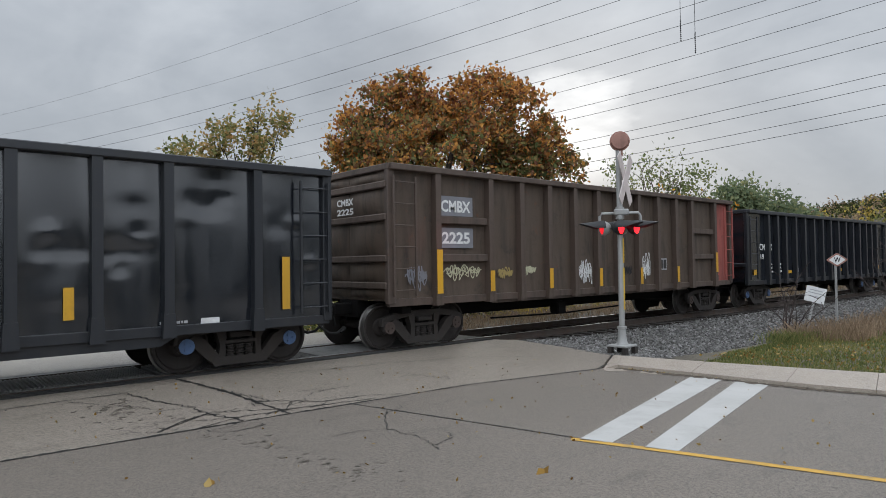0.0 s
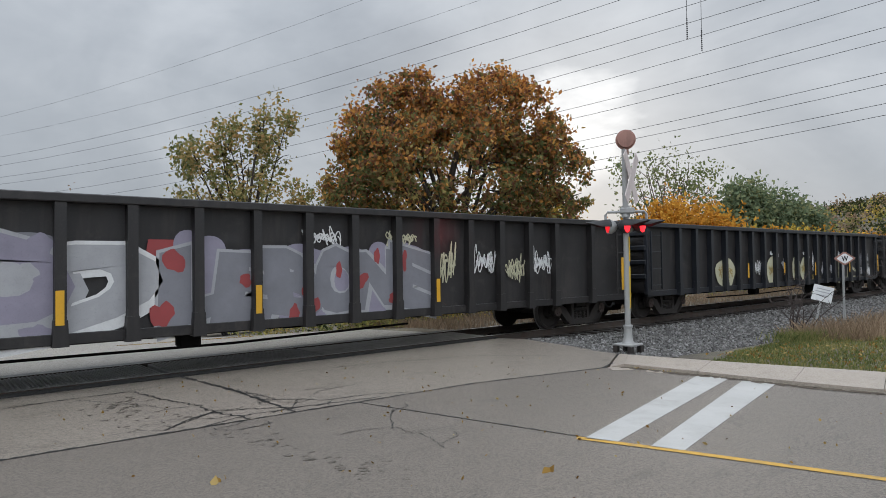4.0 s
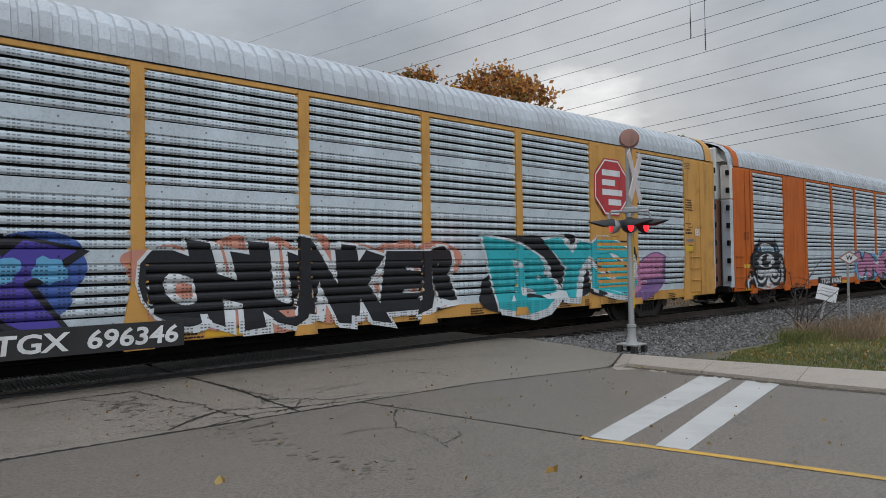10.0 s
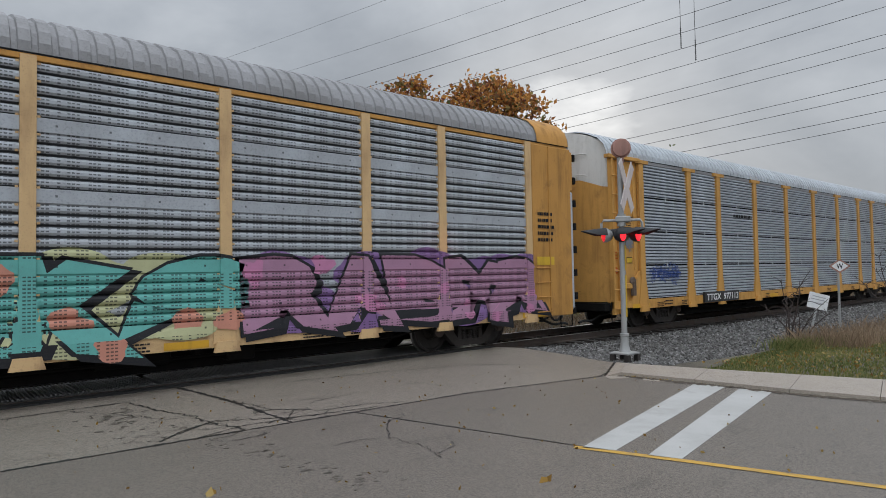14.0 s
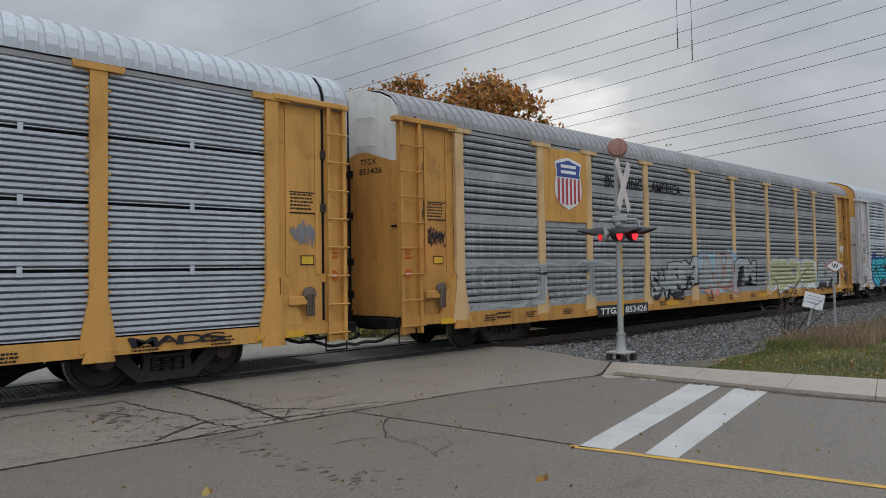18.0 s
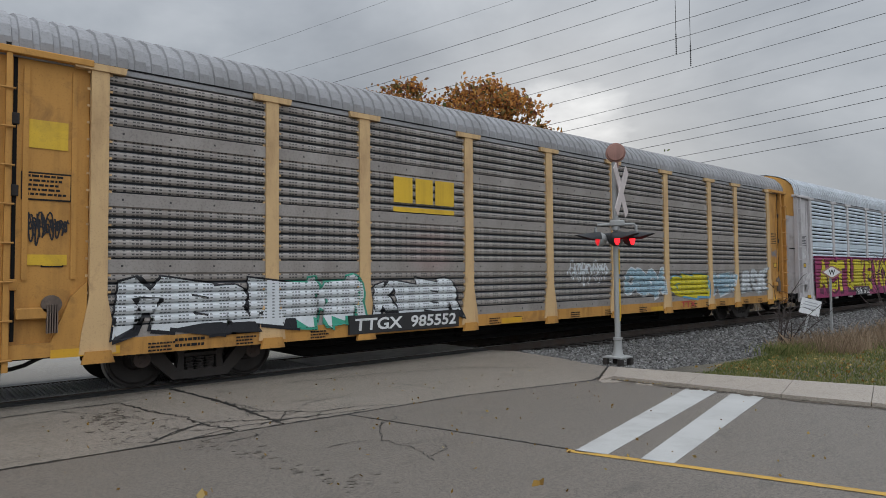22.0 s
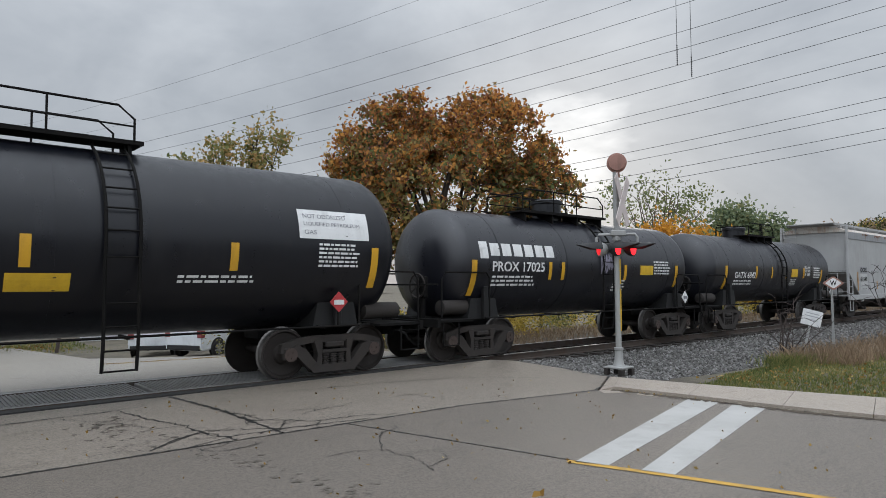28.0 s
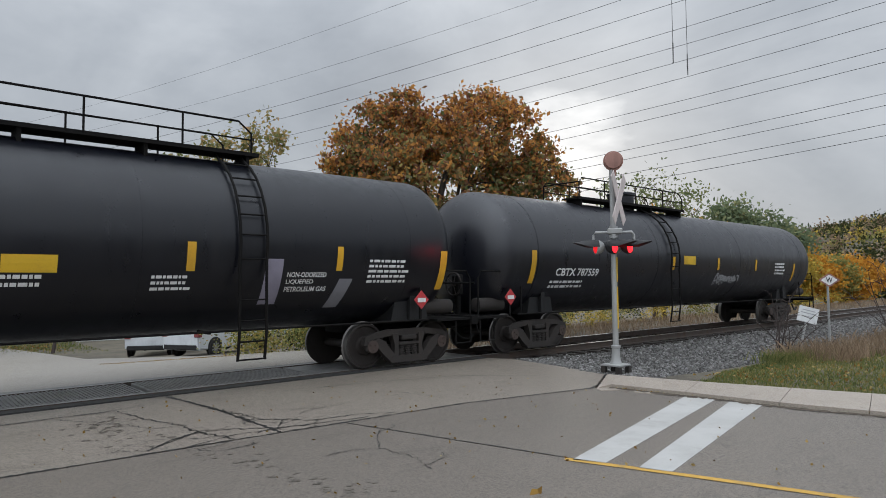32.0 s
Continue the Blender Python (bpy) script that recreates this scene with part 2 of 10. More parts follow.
paint("letter_white", (0.72, 0.72, 0.71), 0.55, dirt=(0.25, 0.24, 0.22), grime=0.5)
paint("letter_black", (0.012, 0.012, 0.013), 0.55, dirt=(0.03, 0.026, 0.022), grime=0.3, gloss=0.2)
paint("plate_black", (0.016, 0.016, 0.017), 0.5, grime=0.4)
paint("plate_white", (0.7, 0.7, 0.69), 0.5, grime=0.3)
paint("faded_reflector", (0.42, 0.23, 0.07), 0.6, dirt=(0.3, 0.22, 0.15), grime=0.6)
paint("sign_yellow", (0.65, 0.4, 0.02), 0.5, grime=0.3)
paint("logo_red", (0.45, 0.03, 0.035), 0.5, grime=0.3)
paint("logo_blue", (0.03, 0.06, 0.25), 0.5, grime=0.3)
paint("mast_silver", (0.34, 0.34, 0.33), 0.5, dirt=(0.3, 0.28, 0.26), grime=0.4, metal=0.3)
paint("bell_pink", (0.32, 0.16, 0.125), 0.5, grime=0.4)
paint("cross_white", (0.6, 0.52, 0.5), 0.5, grime=0.3)
paint("signal_black", (0.009, 0.009, 0.01), 0.5, dirt=(0.02, 0.019, 0.018), grime=0.3)
paint("dull_red", (0.2, 0.03, 0.03), 0.4, grime=0.2)
lit("lamp_red", (1.0, 0.02, 0.03), 2.0)
lit("lamp_dim", (0.9, 0.02, 0.03), 0.8)
paint("hose_rubber", (0.015, 0.015, 0.015), 0.7, grime=0.3)


# ---- geometry helpers ----
def finish(me, smooth=35):
    if smooth:
        me.polygons.foreach_set("use_smooth", [True] * len(me.polygons))
        me.set_sharp_from_angle(angle=radians(smooth))
    me.update()
    return me


def mesh_of(name, bm, mat, smooth=35):
    me = bpy.data.meshes.new(name)
    bmesh.ops.recalc_face_normals(bm, faces=bm.faces)
    bm.to_mesh(me)
    bm.free()
    for m in (mat if isinstance(mat, (list, tuple)) else [mat]):
        me.materials.append(MATS[m])
    return finish(me, smooth)


def put(name, me, parent=None, label="", m=None):
    ob = new(name, me)
    if parent is not None:
        ob.parent = parent
    if m is not None:
        ob.matrix_basis = m
    if label:
        tagged(ob, label)
    return ob


def part(name, bm, mat, parent, label="", smooth=35, m=None):
    """Links a bmesh as one mesh object under a thing or a part."""
    return put(name, mesh_of(name, bm, mat, smooth), parent, label, m)


def thing(name, label, category, group="", m=None):
    ob = tagged(new(name), label, category, group)
    if m is not None:
        ob.matrix_basis = m
    return ob


def faces(bm, pts, quads):
    vs = [bm.verts.new(p) for p in pts]
    for q in quads:
        try:
            bm.faces.new([vs[i] for i in q])
        except ValueError:
            pass
    return vs


def bx(bm, x0, x1, y0, y1, z0, z1, m=None):
    pts = [(x, y, z) for x in (x0, x1) for y in (y0, y1) for z in (z0, z1)]
    if m is not None:
        pts = [m @ Vector(p) for p in pts]
    faces(bm, pts, [(0, 1, 3, 2), (4, 6, 7, 5), (0, 4, 5, 1), (2, 3, 7, 6), (0, 2, 6, 4), (1, 5, 7, 3)])


def rbx(bm, x0, x1, y0, y1, z0, z1, r=0.01, m=None):
    """A box with its edges taken off."""
    b = bmesh.new()
    bx(b, x0, x1, y0, y1, z0, z1)
    bmesh.ops.bevel(b, geom=list(b.edges), offset=r, segments=1, affect="EDGES")
    join(bm, b, m)


def join(bm, other, m=None):
    vm = {}
    for v in other.verts:
        vm[v] = bm.verts.new(m @ v.co if m is not None else v.co)
    for f in other.faces:
        nf = bm.faces.new([vm[v] for v in f.verts])
        nf.material_index = f.material_index
    other.free()


def ring(centre, axis, r, n, turn=0.0):
    axis = Vector(axis).normalized()
    a = axis.orthogonal().normalized()
    if abs(axis.z) < 0.9:
        a = axis.cross(Vector((0, 0, 1))).normalized()
    b = axis.cross(a)
    return [Vector(centre) + r * (math.cos(turn + 2 * math.pi * i / n) * a + math.sin(turn + 2 * math.pi * i / n) * b) for i in range(n)]


def cyl(bm, p0, p1, r, n=10, r2=None, caps=True):
    d = Vector(p1) - Vector(p0)
    a, b = ring(p0, d, r, n), ring(p1, d, r if r2 is None else r2, n)
    va, vb = [bm.verts.new(p) for p in a], [bm.verts.new(p) for p in b]
    for i in range(n):
        bm.faces.new((va[i], va[(i + 1) % n], vb[(i + 1) % n], vb[i]))
    if caps:
        bm.faces.new(va[::-1])
        bm.faces.new(vb)


def tube(bm, pts, r, n=6, taper=None):
    """A bent bar through the points, mitred at its corners."""
    pts = [Vector(p) for p in pts]
    rings = []
    for i, p in enumerate(pts):
        d = (pts[min(i + 1, len(pts) - 1)] - pts[max(i - 1, 0)])
        rr = r if taper is None else r + (taper - r) * i / (len(pts) - 1)
        rings.append([bm.verts.new(q) for q in ring(p, d, rr, n)])
    for a, b in zip(rings, rings[1:]):
        for i in range(n):
            bm.faces.new((a[i], a[(i + 1) % n], b[(i + 1) % n], b[i]))
    bm.faces.new(rings[0][::-1])
    bm.faces.new(rings[-1])


def lathe(bm, profile, centre, axis="x", n=24):
    """A body of revolution: profile of (along, radius) about an axis through centre."""
    c = Vector(centre)
    rings = []
    for along, r in profile:
        pts = []
        for i in range(n):
            t = 2 * math.pi * i / n
            u, w = r * math.cos(t), r * math.sin(t)
            pts.append(c + Vector({"x": (along, u, w), "y": (u, along, w), "z": (u, w, along)}[axis]))
        rings.append([bm.verts.new(p) for p in pts])
    for a, b in zip(rings, rings[1:]):
        for i in range(n):
            bm.faces.new((a[i], a[(i + 1) % n], b[(i + 1) % n], b[i]))
    for end in (rings[0], rings[-1]):
        bm.faces.new(end)


def prism(bm, poly, y0, y1, m=None):
    """A flat outline in x and z, pushed from y0 to y1."""
    n = len(poly)
    a = [(x, y0, z) for x, z in poly] + [(x, y1, z) for x, z in poly]
    if m is not None:
        a = [m @ Vector(p) for p in a]
    vs = [bm.verts.new(p) for p in a]
    bm.faces.new(vs[:n])
    bm.faces.new(vs[n:][::-1])
    for i in range(n):
        bm.faces.new((vs[i], vs[i + n], vs[(i + 1) % n + n], vs[(i + 1) % n]))


def sheet_mesh(name, verts, polys, mat, smooth=0):
    me = bpy.data.meshes.new(name)
    me.from_pydata([tuple(v) for v in verts], [], polys)
    me.materials.append(MATS[mat])
    return finish(me, smooth)


# ---- lettering and sprayed paint ----
GLYPHS = {}


def glyphs(word, bold=0.0):
    """The outline of a word in the built-in font, as flat points and faces, laid into a unit box."""
    key = (word, bold)
    if key not in GLYPHS:
        cu = bpy.data.curves.new("word", "FONT")
        cu.body, cu.offset, cu.resolution_u = word, bold, 3
        ob = bpy.data.objects.new("word", cu)
        me = bpy.data.meshes.new_from_object(ob)
        co = np.array([v.co[:2] for v in me.vertices]) if len(me.vertices) else np.zeros((1, 2))
        fs = [tuple(p.vertices) for p in me.polygons]
        bpy.data.objects.remove(ob)
        bpy.data.curves.remove(cu)
        bpy.data.meshes.remove(me)
        lo, hi = co.min(0), co.max(0)
        GLYPHS[key] = ((co - lo) / np.maximum(hi - lo, 1e-6), fs)
    return GLYPHS[key]


def on_side(w):
    return lambda u, z, o: (u, -(w + o), z)


def on_front(half):
    return lambda u, z, o: (-(half + o), -u, z)


def on_tank(r, zc):
    return lambda u, z, o: (u, -math.sqrt(max((r + o) ** 2 - (z - zc) ** 2, 0.01)), z)


def lay(name, pts, polys, mat, parent, where, lift=0.006, cuts=None, label=""):
    """Lays flat outlines on a side; cuts: heights at which the paint bends over the ribs."""
    bm = bmesh.new()
    vs = [bm.verts.new((p[0], p[2] if len(p) > 2 else 0, p[1])) for p in pts]
    for f in polys:
        try:
            bm.faces.new([vs[i] for i in f])
        except ValueError:
            pass
    if cuts is not None:
        zs, us = [p[1] for p in pts], [p[0] for p in pts]
        ups = ()
        if isinstance(cuts, tuple):
            cuts, ups = cuts
        for u in ups:
            if min(us) < u < max(us):
                bmesh.ops.bisect_plane(bm, geom=list(bm.verts) + list(bm.edges) + list(bm.faces), plane_co=(u, 0, 0), plane_no=(1, 0, 0))
        for z in cuts:
            if min(zs) < z < max(zs):
                bmesh.ops.bisect_plane(bm, geom=list(bm.verts) + list(bm.edges) + list(bm.faces), plane_co=(0, 0, z), plane_no=(0, 0, 1))
    for v in bm.verts:
        v.co = Vector(where(v.co.x, v.co.z, lift + v.co.y))
    me = bpy.data.meshes.new(name)
    bm.to_mesh(me)
    bm.free()
    me.materials.append(MATS[mat])
    me.update()
    return put(name, me, parent, label)


def letters(word, box, mat, parent, where, cuts=None, bold=0.012, slant=0.0, name="lettering", lift=0.006):
    u0, u1, z0, z1 = box
    co, fs = glyphs(word, bold)
    pts = [(u0 + (u1 - u0) * x + slant * (z1 - z0) * y, z0 + (z1 - z0) * y) for x, y in co]
    return lay(name, pts, fs, mat, parent, where, lift, cuts, "lettering reading " + word.lower() if len(word) > 2 else "")


def bars(box, rows, mat, parent, where, cuts=None, name="small_lettering", rnd=None, lift=0.006):
    """Rows of writing too small to read, as plain bars."""
    u0, u1, z0, z1 = box
    rnd = rnd or random.Random(7)
    pts, fs = [], []
    pitch = (z1 - z0) / rows
    for i in range(rows):
        zt = z1 - i * pitch
        x = u0
        stop = u0 + (u1 - u0) * rnd.uniform(0.75, 1.0)
        while x < stop - 0.03:
            w = min(rnd.uniform(0.05, 0.17) * (u1 - u0), stop - x)
            k = len(pts)
            pts += [(x, zt), (x + w, zt), (x + w, zt - pitch * 0.5), (x, zt - pitch * 0.5)]
            fs.append((k, k + 1, k + 2, k + 3))
            x += w + 0.025 * (u1 - u0)
    return lay(name, pts, fs, mat, parent, where, lift, cuts)


def patch(box, mat, parent, where, cuts=None, name="plate", lift=0.004, label="", slant=0.0):
    u0, u1, z0, z1 = box
    return lay(name, [(u0, z0), (u1, z0), (u1 + slant, z1), (u0 + slant, z1)], [(0, 1, 2, 3)], mat, parent, where, lift, cuts, label)


def blob(rnd, cx, cz, rx, rz, n=14, rough=0.18):
    """A rounded patch with a slow wobble in its outline."""
    n_ = n
    waves = [(k, rnd.uniform(-1, 1) * rough * 1.3 / k ** 0.6, rnd.uniform(0, 6.283)) for k in (2, 3, 5)]
    out = []
    for i in range(n_):
        t = 2 * math.pi * i / n_
        r = 1 + sum(a * math.sin(k * t + p) for k, a, p in waves)
        out.append((cx + rx * r * math.cos(t), cz + rz * r * math.sin(t)))
    return out


def cloud(rnd, cx, cz, rx, rz, n=44):
    """A puffy outline, scalloped like sprayed clouds behind lettering."""
    lobes, ph, ph2 = rnd.randint(3, 5), rnd.uniform(0, 6.283), rnd.uniform(0, 6.283)
    out = []
    for i in range(n):
        t = 2 * math.pi * i / n
        r = 0.82 + 0.2 * abs(math.sin(lobes * t / 2 * 1.0 + ph)) + 0.07 * math.sin(3 * t + ph2)
        out.append((cx + rx * r * math.cos(t), cz + rz * r * math.sin(t)))
    return out


def wild(word, box, fill, edge, parent, where, cuts=None, seed=1, halo=None, fat=0.06, rim=0.05, lean=0.12, shine=None, name="graffiti_letter", label="sprayed graffiti letter", lift=0.008, block=False, over=0.1):
    """A painted word in fat leaning letters, each with its outline, fill, shine and the cloud behind it."""
    rnd = random.Random(seed)
    u0, u1, z0, z1 = box
    cell = (u1 - u0) / len(word)
    h = z1 - z0
    warp = 0.0 if block else 1.0
    first = None
    for i, ch in enumerate(word):
        if ch == " ":
            continue
        a, b = u0 + cell * (i - over), u0 + cell * (i + 1 + over)
        lo, hi = z0 + h * rnd.uniform(0.0, 0.12) * max(warp, 0.3), z1 - h * rnd.uniform(0.0, 0.14) * max(warp, 0.3)
        k1, k2, bow = rnd.uniform(-lean, lean), rnd.uniform(-0.12, 0.12) * warp, rnd.uniform(-0.1, 0.1)
        step = 0.0005 * (i % 4)

        def shape(fatness, grow, drop):
            co, fs = glyphs(ch, fatness)
            pts = []
            for x, y in co:
                x = x + warp * 0.08 * math.sin(3.1 * y + bow * 9) + k1 * (y - 0.5)
                y = y + k2 * (x - 0.5) + warp * 0.07 * math.sin(4 * x + bow * 20)
                g = grow * h
                pts.append((a - g + (b - a + 2 * g) * x + drop, lo - g + (hi - lo + 2 * g) * y - drop * 0.6, step))
            return pts, fs
        owner = None
        if edge:
            pts, fs = shape(fat + rim, 0.035, 0.0)
            owner = lay(name, pts, fs, edge, parent, where, lift + 0.005, cuts, label)
            if fill:
                pts, fs = shape(fat + rim, 0.045, 0.07 * cell)
                lay("letter_shadow", pts, fs, edge, owner, where, lift + 0.0025, cuts)
        if fill:
            pts, fs = shape(fat, 0.0, 0.0)
            fo = lay("letter_fill" if owner else name, pts, fs, fill, owner or parent, where, lift + 0.008, cuts, "" if owner else label)
            owner = owner or fo
        if halo:
            for q in range(2):
                pts = cloud(rnd, a + (b - a) * rnd.uniform(0.3, 0.7), lo + (hi - lo) * (0.78 if q else 0.28), (b - a) * rnd.uniform(0.45, 0.62), (hi - lo) * rnd.uniform(0.3, 0.42))
                lay("paint_cloud", pts, [tuple(range(len(pts)))], halo, owner, where, lift + 0.0008 * q + step, cuts)
        if shine:
            for q in range(2):
                cx, cz = rnd.uniform(a, b), rnd.uniform(lo, hi)
                pts = blob(rnd, cx, cz, (b - a) * rnd.uniform(0.06, 0.16), (hi - lo) * rnd.uniform(0.06, 0.18), 16, 0.3)
                lay("paint_shine", pts, [tuple(range(16))], shine, owner, where, lift + 0.011 + 0.0006 * q, cuts)
        first = first or owner
    return first


def tag(box, mat, parent, where, cuts=None, seed=1, loops=5, width=0.035, name="graffiti_tag", lift=0.008):
    """A quick scrawl: one looping stroke that nobody can read."""
    rnd = random.Random(seed)
    u0, u1, z0, z1 = box
    pts, fs = [], []
    for run, (reach, foot, turns) in enumerate(((1.0, 0.0, loops + 2), (0.7, rnd.uniform(-0.15, 0.15), loops + 5))):
        steps = turns * 14
        ph, ph2 = rnd.uniform(0, 6), rnd.uniform(0, 6)
        prev = None
        for i in range(steps + 1):
            t = i / steps
            x = u0 + (u1 - u0) * (0.06 + 0.88 * t) + (u1 - u0) / turns * 0.5 * math.sin(2 * math.pi * turns * t + ph)
            z = (z0 + z1) / 2 + (z1 - z0) * (foot + reach * (0.33 * math.cos(2 * math.pi * turns * t + ph2) * (0.6 + 0.4 * math.sin(5 * t + ph)) + 0.15 * math.sin(2 * math.pi * turns * 1.7 * t)))
            p = Vector((x, z))
            if prev is not None and (p - prev).length > 1e-4:
                d = (p - prev).normalized() * width * 0.33
                s = Vector((-d.y, d.x))
                k = len(pts)
                pts += [(q.x, q.y, 0.00003 * i + 0.0008 * run) for q in (prev - s - d * 0.4, prev + s - d * 0.4, p + s + d * 0.4, p - s + d * 0.4)]
                fs.append((k, k + 1, k + 2, k + 3))
            prev = p
    return lay(name, pts, fs, mat, parent, where, lift, cuts, "scrawled graffiti tag")


# ---- ground, road, track ----
def concrete(name, rgb, dark, scale=1.0, stain=0.5, grain=1.0):
    m, k, at = blank(name)
    a = k.noise(at, 0.55 * scale, 6, 0.62, 0.5)
    b = k.noise(at, 3.0 * scale, 6, 0.65)
    c = k.noise(at, 95.0, 3, 0.75)
    d = k.n("ShaderNodeTexVoronoi", ins={"Vector": at, "Scale": 90.0}).outputs["Distance"]
    col = k.mix(k.maprange(a, 0.35, 0.7, 0.0, stain), (*rgb, 1), (*dark, 1))
    col = k.mix(k.maprange(b, 0.5, 0.72, 0.0, 0.4), col, (*[v * 0.7 for v in dark], 1))
    col = k.mix(k.maprange(c, 0.42, 0.66, 0.0, 0.9 * grain), col, (*[v * 1.6 for v in rgb], 1))
    col = k.mix(k.maprange(c, 0.5, 0.34, 0.0, 0.9 * grain), col, (*[v * 0.32 for v in dark], 1))
    e = k.noise(k.n("ShaderNodeMapping", ins={0: at, 2: (0, 0, 0.3), 3: (0.9, 2.6, 1)}).outputs[0], 1.1 * scale, 9, 0.72, 0.5)
    col = k.mix(k.maprange(e, 0.57, 0.66, 0.0, stain * 1.4), col, (*[v * 0.72 for v in dark], 1))
    col = k.mix(k.maprange(d, 0.0, 0.25, 0.35, 0.0), col, (*[v * 0.5 for v in dark], 1))
    g = k.noise(at, 30.0, 5, 0.8)
    col = k.mix(k.maprange(g, 0.5, 0.62, 0.0, 0.7 * grain), col, (*[v * 1.5 for v in rgb], 1))
    col = k.mix(k.maprange(g, 0.47, 0.36, 0.0, 0.8 * grain), col, (*[v * 0.35 for v in dark], 1))
    pit = k.noise(at, 11.0, 7, 0.75, 0.6)
    col = k.mix(k.maprange(pit, 0.6, 0.68, 0.0, 0.7), col, (*[v * 0.38 for v in dark], 1))
    principled(k, col, 0.5, 0.0, k.math("ADD", k.math("ADD", c, g), k.math("MULTIPLY", b, 0.6)), 0.5, 0.008)
    return m


concrete("road_concrete", (0.138, 0.117, 0.096), (0.099, 0.084, 0.069))
concrete("crossing_concrete", (0.193, 0.164, 0.134), (0.136, 0.115, 0.094))
concrete("walk_concrete", (0.33, 0.28, 0.23), (0.24, 0.205, 0.17), grain=0.35)
concrete("joint_tar", (0.011, 0.01, 0.009), (0.008, 0.0075, 0.007))
concrete("road_stain", (0.092, 0.077, 0.062), (0.068, 0.057, 0.046))
concrete("asphalt_far", (0.235, 0.212, 0.18), (0.18, 0.162, 0.138))
paint("road_white", (0.43, 0.42, 0.4), 0.8, dirt=(0.24, 0.225, 0.2), grime=0.45, streak=1.0, bump=0.2)
paint("road_yellow", (0.5, 0.29, 0.05), 0.8, dirt=(0.2, 0.16, 0.1), grime=0.7, bump=0.2)
paint("crossing_rubber", (0.2, 0.196, 0.19), 0.5, dirt=(0.1, 0.096, 0.092), grime=0.6)
paint("flangeway_rubber", (0.022, 0.021, 0.02), 0.85, dirt=(0.045, 0.04, 0.036), grime=0.5)
paint("tie_wood", (0.03, 0.024, 0.02), 0.9, dirt=(0.06, 0.052, 0.045), grime=0.6, bump=0.5)
paint("kerb_dirt", (0.09, 0.07, 0.05), 0.95, dirt=(0.05, 0.04, 0.03), grime=0.6)


def soil(name, stops, scale, bump=0.8):
    m, k, at = blank(name)
    a = k.noise(at, scale, 8, 0.65, 0.4)
    b = k.noise(at, scale * 14, 5, 0.7)
    col = k.ramp(k.math("ADD", k.math("MULTIPLY", a, 0.65), k.math("MULTIPLY", b, 0.35)), stops)
    principled(k, col, 0.95, 0.0, b, bump, 0.04)
    return m


soil("ground_soil", ((0.36, (0.06, 0.05, 0.038)), (0.5, (0.11, 0.095, 0.068)), (0.62, (0.15, 0.125, 0.085))), 0.5)
soil("ballast_bed", ((0.4, (0.045, 0.04, 0.036)), (0.5, (0.1, 0.093, 0.085)), (0.6, (0.18, 0.17, 0.158))), 3.0, 1.0)


def islands(name, stops, rough=0.9, bump=0.0):
    """Stones or leaves: each loose piece gets a colour of its own."""
    m, k, at = blank(name)
    r = k.n("ShaderNodeNewGeometry").outputs["Random Per Island"]
    col = k.ramp(r, stops)
    n = k.noise(at, 30.0, 3, 0.6)
    col = k.mix(k.maprange(n, 0.4, 0.75, 0.0, 0.35), col, (0.04, 0.035, 0.03, 1))
    principled(k, col, rough, 0.0, n if bump else None, bump, 0.01)
    return m


islands("ballast_stone", ((0.0, (0.05, 0.047, 0.043)), (0.35, (0.105, 0.1, 0.094)), (0.7, (0.165, 0.16, 0.153)), (0.95, (0.27, 0.26, 0.25))), 0.9, 0.3)


def ground_z(x, y):
    z = float(np.interp(y, (-60, -4.5, -1.2, 1.2, 4, 10, 20, 60, 400), (-0.1, -0.1, -0.03, -0.03, -0.15, -0.7, -1.5, -2.2, -2.6)))
    if x > 11.5 or x < -9:  # beside the road the bed falls away from the rails
        k = min(max((x - 11.5) / 3.0, 0), 1) if x > 11.5 else 1
        dip = float(np.interp(abs(y), (0, 1.6, 3.2, 5.0, 7.0), (-0.17, -0.17, -0.3, -0.14, 0.0)))
        z += k * dip
    return z


def make_ground():
    xs = np.concatenate([np.linspace(-1600, -60, 14), np.linspace(-50, 120, 110), np.linspace(135, 1800, 22)])
    ys = np.concatenate([np.linspace(-900, -40, 10), np.linspace(-34, 34, 90), np.linspace(40, 1600, 24)])
    verts = [(x, y, ground_z(x, y) - (0.4 if 9.5 < x < 480 and -4.7 < y < 3.6 else 0.06)) for y in ys for x in xs]
    n = len(xs)
    polys = [(j * n + i, j * n + i + 1, (j + 1) * n + i + 1, (j + 1) * n + i) for j in range(len(ys) - 1) for i in range(n - 1)]
    ob = new("ground", sheet_mesh("ground", verts, polys, "ground_soil", 60))
    tagged(ob, "brown and green autumn ground along the railway", "ground", "", "structure")


RAMP = ((9.53, -5.17), (11.05, -4.33))  # where the pavement comes down to the road


def slab_mesh(name, poly, mat, thick=0.2, raise_by=0.0, flat=None):
    """A cast slab with the given outline; its top follows the ground."""
    bm = bmesh.new()
    tops = [bm.verts.new((x, y, (ground_z(min(x, 11), y) if flat is None or (x, y) in RAMP else flat) + raise_by)) for x, y in poly]
    lows = [bm.verts.new((v.co.x, v.co.y, v.co.z - thick)) for v in tops]
    n = len(poly)
    bm.faces.new(tops)
    bm.faces.new(lows[::-1])
    for i in range(n):
        bm.faces.new((tops[i], lows[i], lows[(i + 1) % n], tops[(i + 1) % n]))
    return mesh_of(name, bm, mat, 0)


